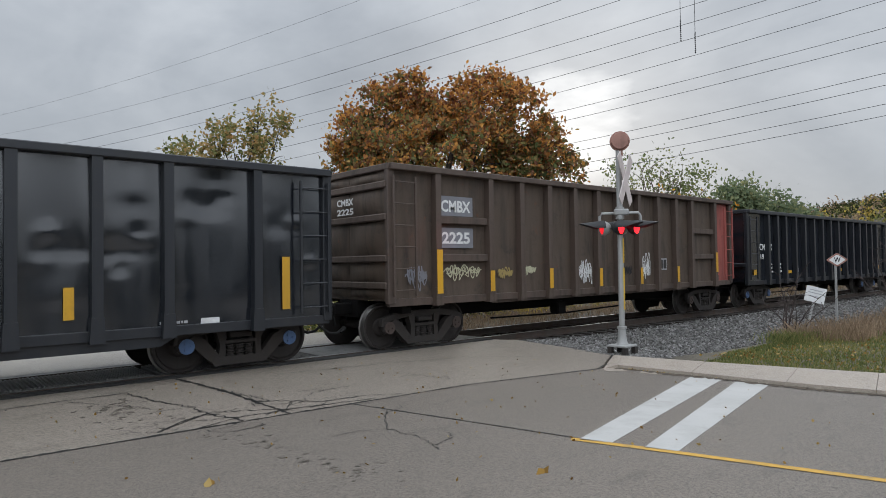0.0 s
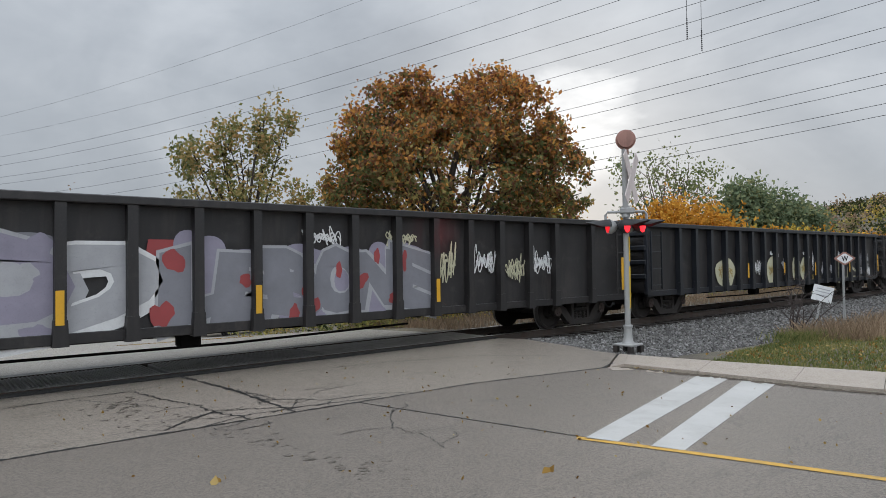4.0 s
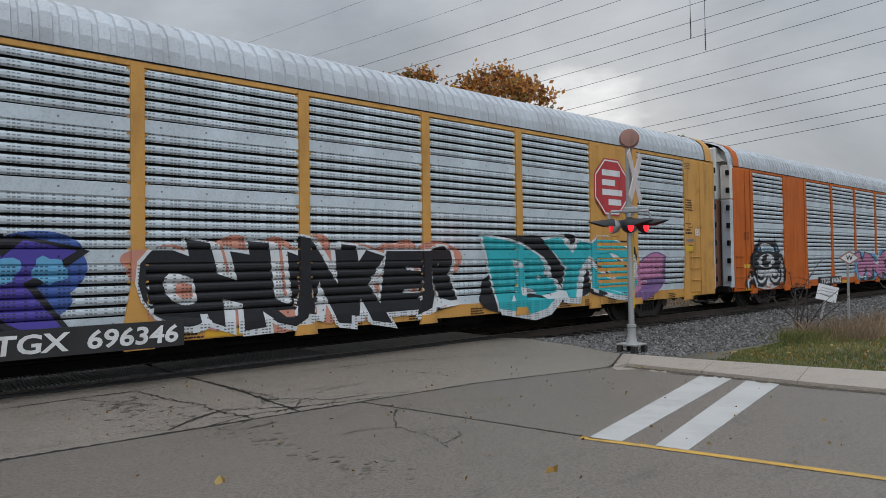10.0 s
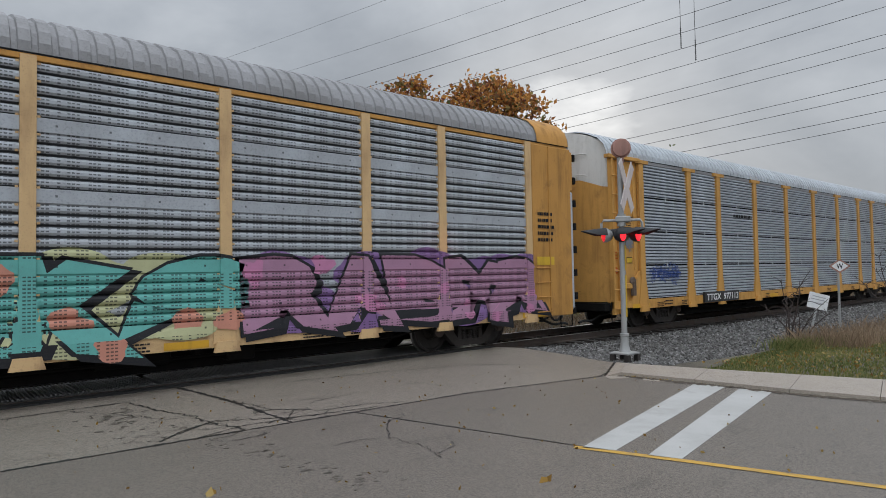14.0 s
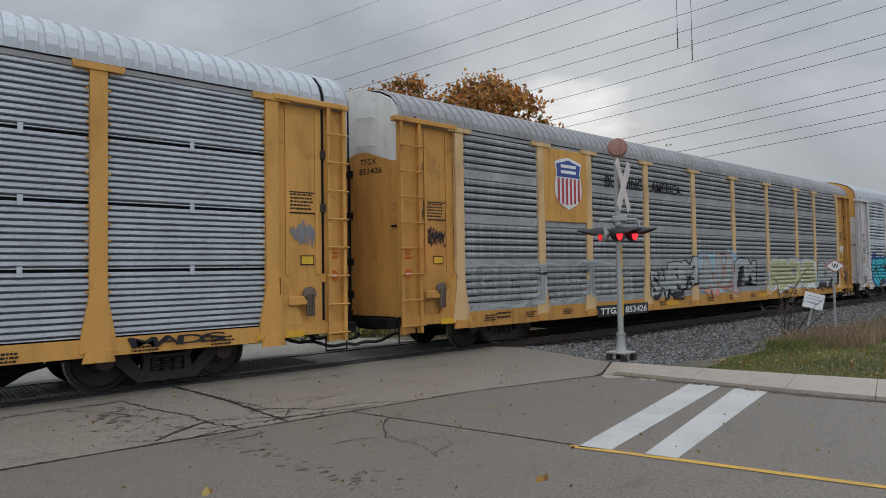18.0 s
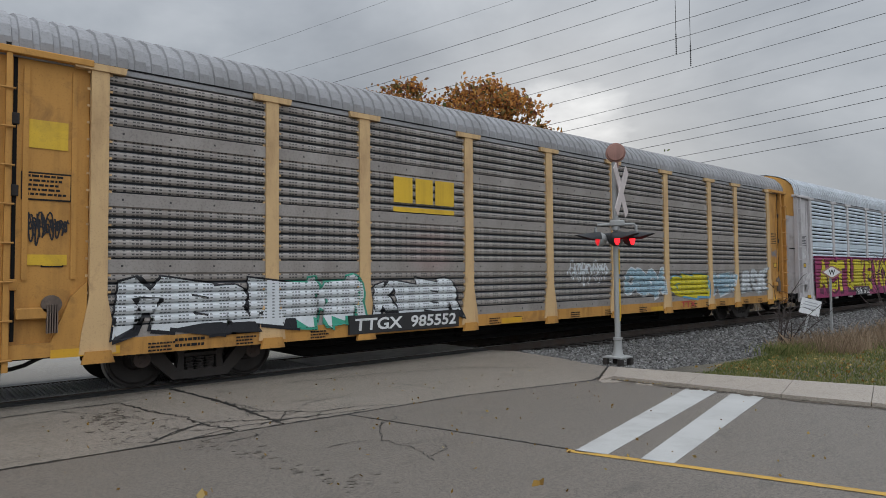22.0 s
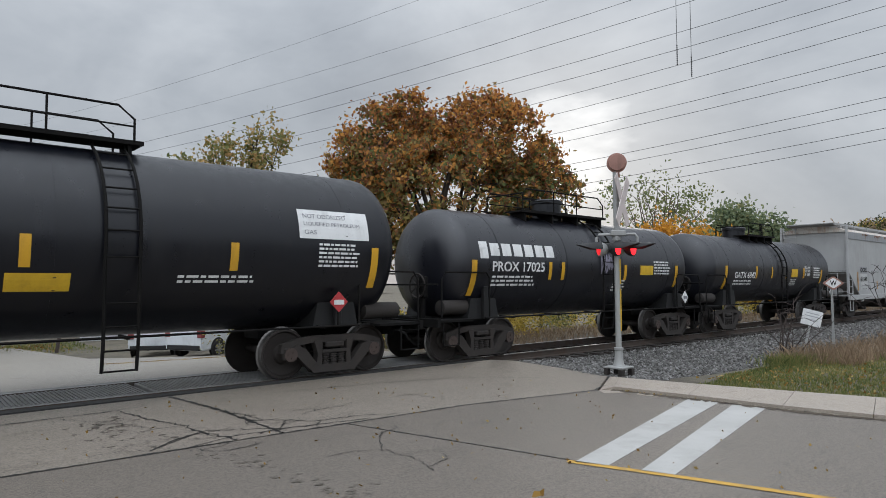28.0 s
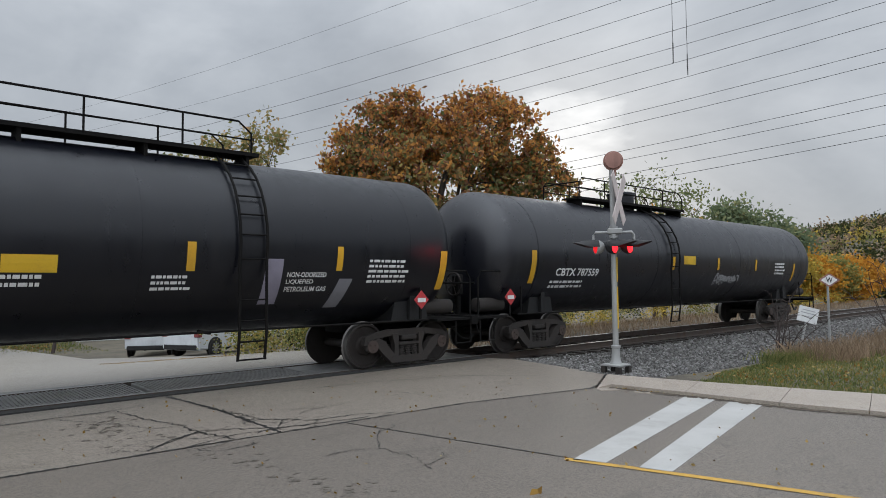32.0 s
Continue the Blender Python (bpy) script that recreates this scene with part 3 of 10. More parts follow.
def ribbon(bm, pts, width, z=0.0035, rnd=None, jag=0.0, branch=None):
    """A strip along a line on the road, with a wandering edge where it is a crack."""
    out = []
    for (x0, y0), (x1, y1) in zip(pts, pts[1:]):
        n = max(2, int(math.hypot(x1 - x0, y1 - y0) / 0.05)) if jag else 2
        for i in range(n):
            t = i / n
            j = (rnd.uniform(-jag, jag) if rnd else 0.0)
            out.append((x0 + (x1 - x0) * t + j, y0 + (y1 - y0) * t + j * 0.6))
    out.append(pts[-1])
    left, right = [], []
    for i, (x, y) in enumerate(out):
        a, b = out[max(i - 1, 0)], out[min(i + 1, len(out) - 1)]
        d = Vector((b[0] - a[0], b[1] - a[1])).normalized()
        w = width / 2 * (rnd.uniform(0.25, 1.7) if rnd and jag else 1.0)
        for side, lst in ((1, left), (-1, right)):
            px, py = x - side * d.y * w, y + side * d.x * w
            lst.append(bm.verts.new((px, py, ground_z(min(px, 11), py) + z)))
    for i in range(len(out) - 1):
        bm.faces.new((left[i], right[i], right[i + 1], left[i + 1]))


def make_road():
    road = thing("road", "grey concrete road with cracked slabs crossing the track", "road")
    road["kind"] = "structure"
    slabs = (
        ("crossing_concrete", [(3.57, -1.12), (10.9, -1.12), (11.2, -1.6), (11.15, -3.0), (11.02, -4.3), (9.52, -5.12), (6.86, -4.58), (4.75, -4.47), (3.89, -4.42), (3.8, -2.62)]),
        ("crossing_concrete", [(-9, -1.12), (3.54, -1.12), (3.77, -2.62), (3.86, -4.42), (2.31, -4.37), (0.84, -4.3), (-9, -3.9)]),
        ("road_concrete", [(4.79, -4.5), (6.86, -4.61), (9.5, -5.15), (9.72, -5.6), (9.9, -6.4), (10.05, -7.25), (10.3, -8.22), (10.6, -9.12), (14.5, -22), (10.4, -22), (6.39, -10.24), (5.59, -7.64), (5.19, -6.08)]),
        ("road_concrete", [(-9, -3.93), (0.84, -4.33), (2.31, -4.4), (3.86, -4.45), (4.75, -4.5), (5.16, -6.08), (5.56, -7.64), (6.36, -10.24), (10.36, -22), (-9, -22)]),
    )
    for mat, poly in slabs:
        put("slab", slab_mesh("slab", poly, mat, 0.18), road)
    bm = bmesh.new()
    bx(bm, -9, 9.4, -22, -1.1, -0.4, -0.16)
    part("road_bed", bm, "joint_tar", road)
    # the road goes on beyond the track and falls with the ground
    verts, polys = [], []
    ys = (1.12, 2, 3, 4, 6, 8, 10, 14, 20, 30, 60)
    for y in ys:
        for x in np.linspace(-11 - 0.2 * y, float(np.interp(y, (1, 3, 6.2, 9.5, 13, 18, 30, 60), (10.6, 10.5, 10.6, 9.0, 8.3, 7.3, 5.5, -4))), 8):
            verts.append((x, y, ground_z(0, y) + 0.0))
    for j in range(len(ys) - 1):
        for i in range(7):
            k = j * 8 + i
            polys.append((k, k + 1, k + 9, k + 8))
    put("far_roadway", sheet_mesh("far_roadway", verts, polys, "asphalt_far"), road)
    rnd = random.Random(11)
    bm = bmesh.new()
    ribbon(bm, [(-9, -3.92), (0.84, -4.31), (3.86, -4.44), (4.75, -4.49), (6.86, -4.6), (9.5, -5.14)], 0.045, 0.003, rnd, 0.01)
    ribbon(bm, [(4.76, -4.49), (5.18, -6.08), (5.57, -7.6)], 0.03, 0.0035, rnd, 0.006)
    ribbon(bm, [(3.55, -1.15), (3.78, -2.62), (3.87, -4.4)], 0.06, 0.003, rnd, 0.014)
    part("tar_joint", bm, "joint_tar", road)
    for pts, w in (([(1.26, -1.81), (1.93, -1.78), (2.62, -1.8), (2.72, -2.21), (2.84, -2.81), (3.06, -3.28), (3.07, -3.72), (3.29, -4.38)], 0.024), ([(1.87, -1.9), (2.35, -2.54), (2.66, -3.13)], 0.012),
                   ([(2.33, -4.26), (2.67, -3.96), (3.05, -3.77)], 0.018), ([(2.46, -4.16), (2.84, -3.91), (3.14, -3.74)], 0.014), ([(3.13, -3.78), (3.43, -3.87), (3.95, -4.18), (4.25, -4.31), (4.64, -4.32)], 0.016),
                   ([(3.84, -3.55), (4.23, -3.81), (4.51, -4.11), (5.19, -4.2), (5.64, -4.44)], 0.018), ([(4.23, -3.81), (3.91, -4.26)], 0.012), ([(4.84, -5.2), (4.57, -5.53), (4.33, -5.93), (4.35, -6.22), (4.38, -6.52), (4.23, -6.94)], 0.01),
                   ([(3.83, -2.69), (3.91, -3.17), (3.99, -3.62)], 0.014), ([(4.81, -3.49), (5.19, -3.5)], 0.009), ([(6.67, -3.25), (6.9, -4.07)], 0.009), ([(2.78, -4.51), (2.89, -4.8), (3.19, -4.79)], 0.009), ([(0.2, -1.7), (0.8, -1.85), (1.26, -1.81)], 0.016),
                   ([(5.2, -1.9), (7.0, -2.2), (8.6, -2.6), (9.8, -3.6)], 0.014), ([(2.6, -4.42), (3.3, -4.2), (4.2, -4.25), (5.2, -4.42)], 0.016), ([(9.45, -5.1), (10.1, -4.9), (11.0, -4.35)], 0.03)):
        bm = bmesh.new()
        ribbon(bm, pts, w * 1.25, 0.0045, rnd, 0.035)
        for _ in range(3):
            i = rnd.randrange(len(pts) - 1)
            t, a = rnd.random(), rnd.uniform(0, 6.283)
            x, y = pts[i][0] + (pts[i + 1][0] - pts[i][0]) * t, pts[i][1] + (pts[i + 1][1] - pts[i][1]) * t
            q = rnd.uniform(0.15, 0.45)
            ribbon(bm, [(x, y), (x + q * math.cos(a), y + 0.5 * q * math.sin(a)), (x + 1.7 * q * math.cos(a + 0.4), y + 0.8 * q * math.sin(a + 0.4))], 0.011, 0.0048, rnd, 0.03)
        part("crack", bm, "joint_tar", road)
    # dark damp blotches, small and ragged, strewn along two old drip lines
    for line, n, reach in (([(2.19, -2.4), (2.33, -3.08), (2.41, -3.85)], 60, 0.2), ([(2.65, -4.85), (2.99, -5.25), (3.09, -6.21), (3.24, -6.93), (3.42, -7.3)], 50, 0.12)):
        for _ in range(n):
            i = rnd.randrange(len(line) - 1)
            t = rnd.random()
            x = line[i][0] + (line[i + 1][0] - line[i][0]) * t + rnd.gauss(0, reach)
            y = line[i][1] + (line[i + 1][1] - line[i][1]) * t + rnd.gauss(0, reach)
            r = rnd.uniform(0.008, 0.034)
            poly = blob(rnd, x, y, r * 1.5, r, 14, 0.3)
            put("stain", slab_mesh("stain", poly, "road_stain", 0.002, 0.0042), road)
    # painted lines
    for poly in ([(5.53, -7.69), (5.68, -8.0), (9.96, -7.1), (9.8, -6.65)], [(5.77, -8.32), (5.89, -8.62), (10.05, -7.78), (9.88, -7.34)]):
        put("stop_line", slab_mesh("stop_line", poly, "road_white", 0.004, 0.006), road)
    bm = bmesh.new()
    ribbon(bm, [(5.5, -7.62), (5.85, -8.64), (6.15, -9.57), (6.37, -10.24), (10.3, -22)], 0.1, 0.006)
    part("centre_line", bm, "road_yellow", road)
    for poly in ([(9.49, -5.16), (9.78, -5.37), (9.59, -5.61), (9.31, -5.4)], [(9.8, -5.75), (9.86, -6.15), (9.65, -6.22), (9.58, -5.87)]):
        put("paint_patch", slab_mesh("paint_patch", poly, "walk_concrete", 0.004, 0.006), road)


def make_pavement():
    walk_ob = thing("pavement", "pale concrete pavement with a low kerb", "pavement")
    walk_ob["kind"] = "structure"
    front = [(9.74, -5.32), (9.95, -6.84), (10.12, -8.34), (10.4, -9.4), (11.4, -12.6), (12.5, -16), (14.0, -21)]
    back = [(10.75, -4.75), (11.2, -6.5), (11.65, -7.95), (12.0, -9.0), (13.1, -12.3), (14.2, -15.7), (15.7, -20.6)]
    # slab ends, one slab about a metre and a half long
    cut_f, cut_b = [], []
    for u in (0.0, 0.84, 1.77, 2.7, 3.6, 4.5, 5.3, 6.0):
        i = min(int(u), len(front) - 2)
        f = u - i
        cut_f.append((front[i][0] * (1 - f) + front[i + 1][0] * f, front[i][1] * (1 - f) + front[i + 1][1] * f))
        cut_b.append((back[i][0] * (1 - f) + back[i + 1][0] * f, back[i][1] * (1 - f) + back[i + 1][1] * f))
    poly = [RAMP[0], (9.74, -5.32), (10.75, -4.75), RAMP[1]]
    put("paving_slab", slab_mesh("paving_slab", poly, "walk_concrete", 0.2, 0.0, -0.042), walk_ob)
    for i in range(7):
        a, b, c, d = cut_f[i], cut_f[i + 1], cut_b[i + 1], cut_b[i]
        g = 0.004
        poly = [(a[0], a[1] - g), (b[0], b[1] + g), (c[0], c[1] + g), (d[0], d[1] - g)]
        put("paving_slab", slab_mesh("paving_slab", poly, "walk_concrete", 0.2, 0.0, -0.042), walk_ob)
    rnd = random.Random(5)
    bm = bmesh.new()
    ribbon(bm, [(x - 0.06, y) for x, y in front], 0.16, 0.008, rnd, 0.03)
    part("kerb_litter", bm, "kerb_dirt", walk_ob)


def make_track():
    track = thing("railway_track", "two worn steel rails on dark wooden ties", "track")
    track["kind"] = "structure"
    for y in (-0.755, 0.755):
        bm = bmesh.new()
        prof = [(-0.07, -0.18), (0.07, -0.18), (0.07, -0.165), (0.012, -0.14), (0.012, -0.045), (0.036, -0.03), (0.036, -0.006), (0.028, 0.0), (-0.028, 0.0), (-0.036, -0.006), (-0.036, -0.03), (-0.012, -0.045), (-0.012, -0.14), (-0.07, -0.165)]
        a = [bm.verts.new((-300, y + p, z)) for p, z in prof]
        b = [bm.verts.new((700, y + p, z)) for p, z in prof]
        n = len(prof)
        for i in range(n):
            f = bm.faces.new((a[i], a[(i + 1) % n], b[(i + 1) % n], b[i]))
            f.material_index = 1 if i in (6, 7, 8) else 0
        part("rail", bm, ["rail_steel", "rail_head"], track, smooth=0)
    bm = bmesh.new()
    rbx(bm, -0.11, 0.11, -1.3, 1.3, -0.36, -0.17, 0.012)
    tie = mesh_of("tie", bm, "tie_wood")
    rnd = random.Random(3)
    for i in range(150):
        put("tie", tie, track, m=pose(11.4 + 0.52 * i, rnd.uniform(-0.04, 0.04), rnd.uniform(-0.01, 0.01), 0, 0, rnd.uniform(-1.5, 1.5)))
    # rubber panels between and beside the rails on the road
    bm = bmesh.new()
    rbx(bm, 0, 2.9, -0.62, 0.62, -0.14, -0.012, 0.012)
    for i in range(46):
        bx(bm, 0.06 + 0.0615 * i, 0.085 + 0.0615 * i, -0.58, 0.58, -0.013, 0.006)
    ribbed = mesh_of("crossing_panel", bm, "crossing_rubber")
    for i, x in enumerate((-8.5, -5.5, -2.5, 0.5, 3.5)):
        put("crossing_panel", ribbed, track, m=pose(x, 0, 0))
    bm = bmesh.new()
    rbx(bm, 0, 4.4, -0.62, 0.62, -0.14, -0.012, 0.012)
    put("crossing_panel", mesh_of("crossing_panel", bm, "crossing_rubber"), track, m=pose(6.5, 0, 0))
    for y in (-0.96, 0.96):
        bm = bmesh.new()
        rbx(bm, -9, 10.9, y - 0.13, y + 0.13, -0.14, -0.014, 0.01)
        part("field_panel", bm, "flangeway_rubber" if y < 0 else "crossing_rubber", track)


def make_ballast():
    """A sloped bed with loose stones over it, denser near the road."""
    xs, ys = np.linspace(11.05, 300, 120), np.linspace(-5.2, 4.0, 24)
    xs = np.concatenate([np.linspace(10.7, 40, 70), np.linspace(42, 500, 60)])

    def bed(x, y):
        if y < -1.3 and x < 14:
            k = min(max((14 - x) / 2.5, 0), 1)
            return -0.23 * (1 - k) - 0.12 * k + (1 - k) * float(np.interp(abs(y), (0, 1.35, 2.4, 4.2, 5.2), (0.0, 0.0, -0.14, -0.2, -0.26)))
        return -0.23 + float(np.interp(abs(y), (0, 1.35, 2.4, 4.2, 5.2), (0.0, 0.0, -0.14, -0.2, -0.26)))
    verts = [(x, y, bed(x, y)) for y in ys for x in xs]
    n = len(xs)
    polys = [(j * n + i, j * n + i + 1, (j + 1) * n + i + 1, (j + 1) * n + i) for j in range(len(ys) - 1) for i in range(n - 1)]
    ob = new("ballast_bed", sheet_mesh("ballast_bed", verts, polys, "ballast_bed", 60))
    tagged(ob, "grey crushed stone bed under the rails", "ballast", "", "structure")
    rnd = np.random.RandomState(4)
    cube = np.array([(x, y, z) for x in (-1, 1) for y in (-1, 1) for z in (-1, 1)], float)
    quads = [(0, 1, 3, 2), (4, 6, 7, 5), (0, 4, 5, 1), (2, 3, 7, 6), (0, 2, 6, 4), (1, 5, 7, 3)]
    vs, fs = [], []
    for i in range(40000):
        x = 11.0 + (rnd.rand() ** 2.2) * 48
        y = rnd.uniform(-5.0, 2.6)
        if abs(y) < 1.32 and rnd.rand() < 0.45:
            continue
        if x < 12.6 and y < -3.4 and rnd.rand() < 0.2:
            continue
        s = rnd.uniform(0.012, 0.027) * (1 + 0.014 * (x - 11))
        rot = np.array(Euler(rnd.uniform(0, 6, 3)).to_matrix())
        p = (cube * rnd.uniform(0.6, 1.25, 3) + rnd.uniform(-0.3, 0.3, (8, 3))) * s @ rot.T + (x, y, bed(x, y) + s * 0.35)
        k = len(vs)
        vs.extend(p.tolist())
        fs.extend([tuple(q + k for q in f) for f in quads])
    st = new("ballast_stones", sheet_mesh("ballast_stones", vs, fs, "ballast_stone"))
    tagged(st, "loose grey crushed stones", "ballast", "", "stuff")


make_ground()
make_road()
make_pavement()
make_track()
make_ballast()


# ---- the train: running gear ----
SPEED = 15.702  # metres a second, towards -x
WHEEL_R = 0.466


def wheelset_mesh(cap="cap_brown"):
    bm = bmesh.new()
    cyl(bm, (0, -1.02, 0), (0, 1.02, 0), 0.085, 12)
    for s in (-1, 1):
        prof = [(0.69, 0.2), (0.69, 0.5), (0.715, 0.505), (0.725, WHEEL_R + 0.004), (0.84, WHEEL_R - 0.004), (0.845, 0.42), (0.80, 0.39), (0.775, 0.2), (0.82, 0.17), (0.84, 0.1)]
        lathe(bm, [(s * a, r) for a, r in prof], (0, 0, 0), "y", 32)
        cyl(bm, (0, s * 1.0, 0), (0, s * 1.13, 0), 0.13, 12)
        for j in range(3):
            t = 2.1 * j
            cyl(bm, (0.06 * math.cos(t), s * 1.12, 0.06 * math.sin(t)), (0.06 * math.cos(t), s * 1.15, 0.06 * math.sin(t)), 0.022, 6)
    me = mesh_of("wheelset", bm, ["wheel_steel", "tread_steel", cap])
    for p in me.polygons:
        c = p.center
        r = math.hypot(c.x, c.z)
        if abs(c.y) > 1.05:
            p.material_index = 2
        if r > 0.455 and 0.72 < abs(c.y) < 0.842:
            p.material_index = 1
    return me


def side_frame_mesh():
    bm = bmesh.new()
    y0, y1 = -0.06, 0.06
    w = 0.925
    prism(bm, [(-w - 0.2, 0.5), (-w - 0.17, 0.66), (-w + 0.1, 0.74), (-0.5, 0.79), (0.5, 0.79), (w - 0.1, 0.74), (w + 0.17, 0.66), (w + 0.2, 0.5), (w + 0.1, 0.5), (w, 0.6), (0.5, 0.66), (-0.5, 0.66), (-w, 0.6), (-w - 0.1, 0.5)], y0, y1)
    for s in (-1, 1):
        prism(bm, [(s * 0.8, 0.64), (s * 0.62, 0.56), (s * 0.34, 0.22), (s * 0.34, 0.11), (s * 0.48, 0.13), (s * 0.64, 0.27), (s * 0.92, 0.56)], y0 - 0.03, y1 + 0.015)
        prism(bm, [(s * 0.27, 0.2), (s * 0.4, 0.2), (s * 0.36, 0.45), (s * 0.44, 0.7), (s * 0.27, 0.7)], y0 - 0.025, y1 + 0.02)
        rbx(bm, s * w - 0.14, s * w + 0.14, -0.09, 0.07, 0.36, 0.6, 0.03)
    prism(bm, [(-0.46, 0.1), (0.46, 0.1), (0.52, 0.17), (0.42, 0.24), (-0.42, 0.24), (-0.52, 0.17)], y0 - 0.04, y1 + 0.04)
    return mesh_of("side_frame", bm, "truck_steel")


def spring_mesh():
    bm = bmesh.new()
    for k, x in enumerate((-0.17, 0.0, 0.17)):
        prof = []
        for i in range(5):
            z = 0.235 + 0.044 * i
            prof += [(z, 0.058), (z + 0.008, 0.082), (z + 0.026, 0.082), (z + 0.034, 0.058)]
        lathe(bm, prof, (x, -0.02, 0), "z", 12)
    rbx(bm, -0.27, 0.27, -0.1, 0.08, 0.455, 0.52, 0.01)
    rbx(bm, -0.2, 0.2, -0.12, 0.08, 0.56, 0.66, 0.02)
    bx(bm, -0.27, 0.27, 0.02, 0.08, 0.2, 0.68)
    return mesh_of("spring_nest", bm, "truck_steel")


def bolster_mesh():
    bm = bmesh.new()
    rbx(bm, -0.2, 0.2, -1.05, 1.05, 0.5, 0.68, 0.03)
    bx(bm, -0.45, 0.45, -0.3, 0.3, 0.56, 0.74)
    cyl(bm, (0, 0, 0.66), (0, 0, 0.8), 0.2, 14)
    for s in (-1, 1):
        bx(bm, s * 0.36 - 0.04, s * 0.36 + 0.04, -0.85, 0.85, 0.36, 0.46)
        for t in (-1, 1):
            bx(bm, s * 0.42 - 0.06, s * 0.42 + 0.06, t * 0.76 - 0.06, t * 0.76 + 0.06, 0.3, 0.6)
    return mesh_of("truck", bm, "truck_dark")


paint("cap_brown", (0.06, 0.04, 0.033), 0.65, dirt=(0.03, 0.024, 0.02), grime=0.7)
paint("cap_blue", (0.07, 0.13, 0.26), 0.5, grime=0.5)
GEAR = {"wheelset": wheelset_mesh(), "blue": wheelset_mesh("cap_blue"), "side_frame": side_frame_mesh(), "spring_nest": spring_mesh(), "truck": bolster_mesh()}
WHEELS = []  # (wheelset, the middle of its car at the start)


def truck(car, x, start, cap="wheelset"):
    """A freight truck under its car: bolster, two side frames, spring nests and two wheelsets."""
    t = put("truck", GEAR["truck"], car, m=pose(x, 0, 0))
    for s in (-1, 1):
        put("side_frame", GEAR["side_frame"], t, m=pose(0, s * 1.03, 0, 0, 0, 0 if s < 0 else 180))
        put("spring_nest", GEAR["spring_nest"], t, m=pose(0, s * 1.03, 0, 0, 0, 0 if s < 0 else 180))
        ws = put("wheelset", GEAR[cap], t, m=pose(s * 0.925, 0, WHEEL_R))
        WHEELS.append((ws, s * 0.925, start + x + s * 0.925))
    return t


def coupler_mesh():
    bm = bmesh.new()
    rbx(bm, -0.1, 0.75, -0.11, 0.11, 0.72, 0.96, 0.02)
    rbx(bm, 0.55, 0.95, -0.2, 0.16, 0.68, 1.0, 0.05)
    rbx(bm, 0.82, 1.02, -0.22, -0.02, 0.7, 0.98, 0.05)
    bx(bm, -0.15, 0.12, -0.34, 0.34, 0.66, 1.02)
    tube(bm, [(0.35, 0.0, 0.72), (0.35, -0.7, 0.74), (0.33, -1.25, 0.8), (0.33, -1.3, 0.62)], 0.018)
    return mesh_of("coupler", bm, "truck_dark")


def hose_mesh():
    bm = bmesh.new()
    tube(bm, [(0.3, -0.34, 0.72), (0.45, -0.34, 0.66), (0.6, -0.33, 0.5), (0.78, -0.3, 0.38), (0.98, -0.27, 0.36), (1.12, -0.25, 0.42)], 0.028, 8)
    cyl(bm, (1.08, -0.25, 0.38), (1.2, -0.24, 0.46), 0.05, 8)
    return mesh_of("air_hose", bm, "hose_rubber")


GEAR["coupler"], GEAR["air_hose"] = coupler_mesh(), hose_mesh()


def couplers(car, x_front, x_back):
    for x, turn in ((x_front, 180), (x_back, 0)):
        put("coupler", GEAR["coupler"], car, m=pose(x, 0, 0, 0, 0, turn))
        put("air_hose", GEAR["air_hose"], car, m=pose(x, 0, 0, 0, 0, turn))


def ladder(car, u0, u1, z0, z1, y, mat, rungs=6, name="ladder", deep=0.05):
    """A ladder on the near or far side: two stiles with the rungs as pieces of their own."""
    bm = bmesh.new()
    for u in (u0, u1):
        rbx(bm, u - 0.02, u + 0.02, y - deep / 2, y + deep / 2, z0, z1, 0.005)
    la = part(name, bm, mat, car)
    b = bmesh.new()
    cyl(b, (u0, 0, 0), (u1, 0, 0), 0.014, 6)
    me = mesh_of("rung", b, mat)
    for i in range(rungs):
        put("rung", me, la, m=pose(0, y, z0 + 0.12 + (z1 - z0 - 0.24) * i / max(rungs - 1, 1)))
    return la


def reflectors(car, boxes, where, slant=0.0, mat="reflector"):
    for b in boxes:
        patch(b, mat, car, where, name="reflector", lift=0.012, slant=slant)


def frame_mesh(length, mat, z0=0.55, z1=0.95):
    bm = bmesh.new()
    h = length / 2
    bx(bm, -h, h, -0.33, -0.27, z0, z1)
    bx(bm, -h, h, 0.27, 0.33, z0, z1)
    bx(bm, -h, h, -0.33, 0.33, z1 - 0.03, z1)
    for s in (-1, 1):
        bx(bm, s * (h - 0.5) - 0.12, s * (h - 0.5) + 0.12, -1.25, 1.25, z1 - 0.2, z1)
    tube(bm, [(-h * 0.5, -0.6, 0.42), (-h * 0.1, -0.6, 0.38), (h * 0.3, -0.6, 0.45)], 0.025)
    lathe(bm, [(-0.55, 0.05), (-0.5, 0.18), (0.4, 0.18), (0.45, 0.05)], (h * 0.12, 0.75, 0.6), "x", 12)
    rbx(bm, -h * 0.2, -h * 0.2 + 0.35, -0.95, -0.65, 0.42, 0.75, 0.03)
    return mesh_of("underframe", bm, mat)


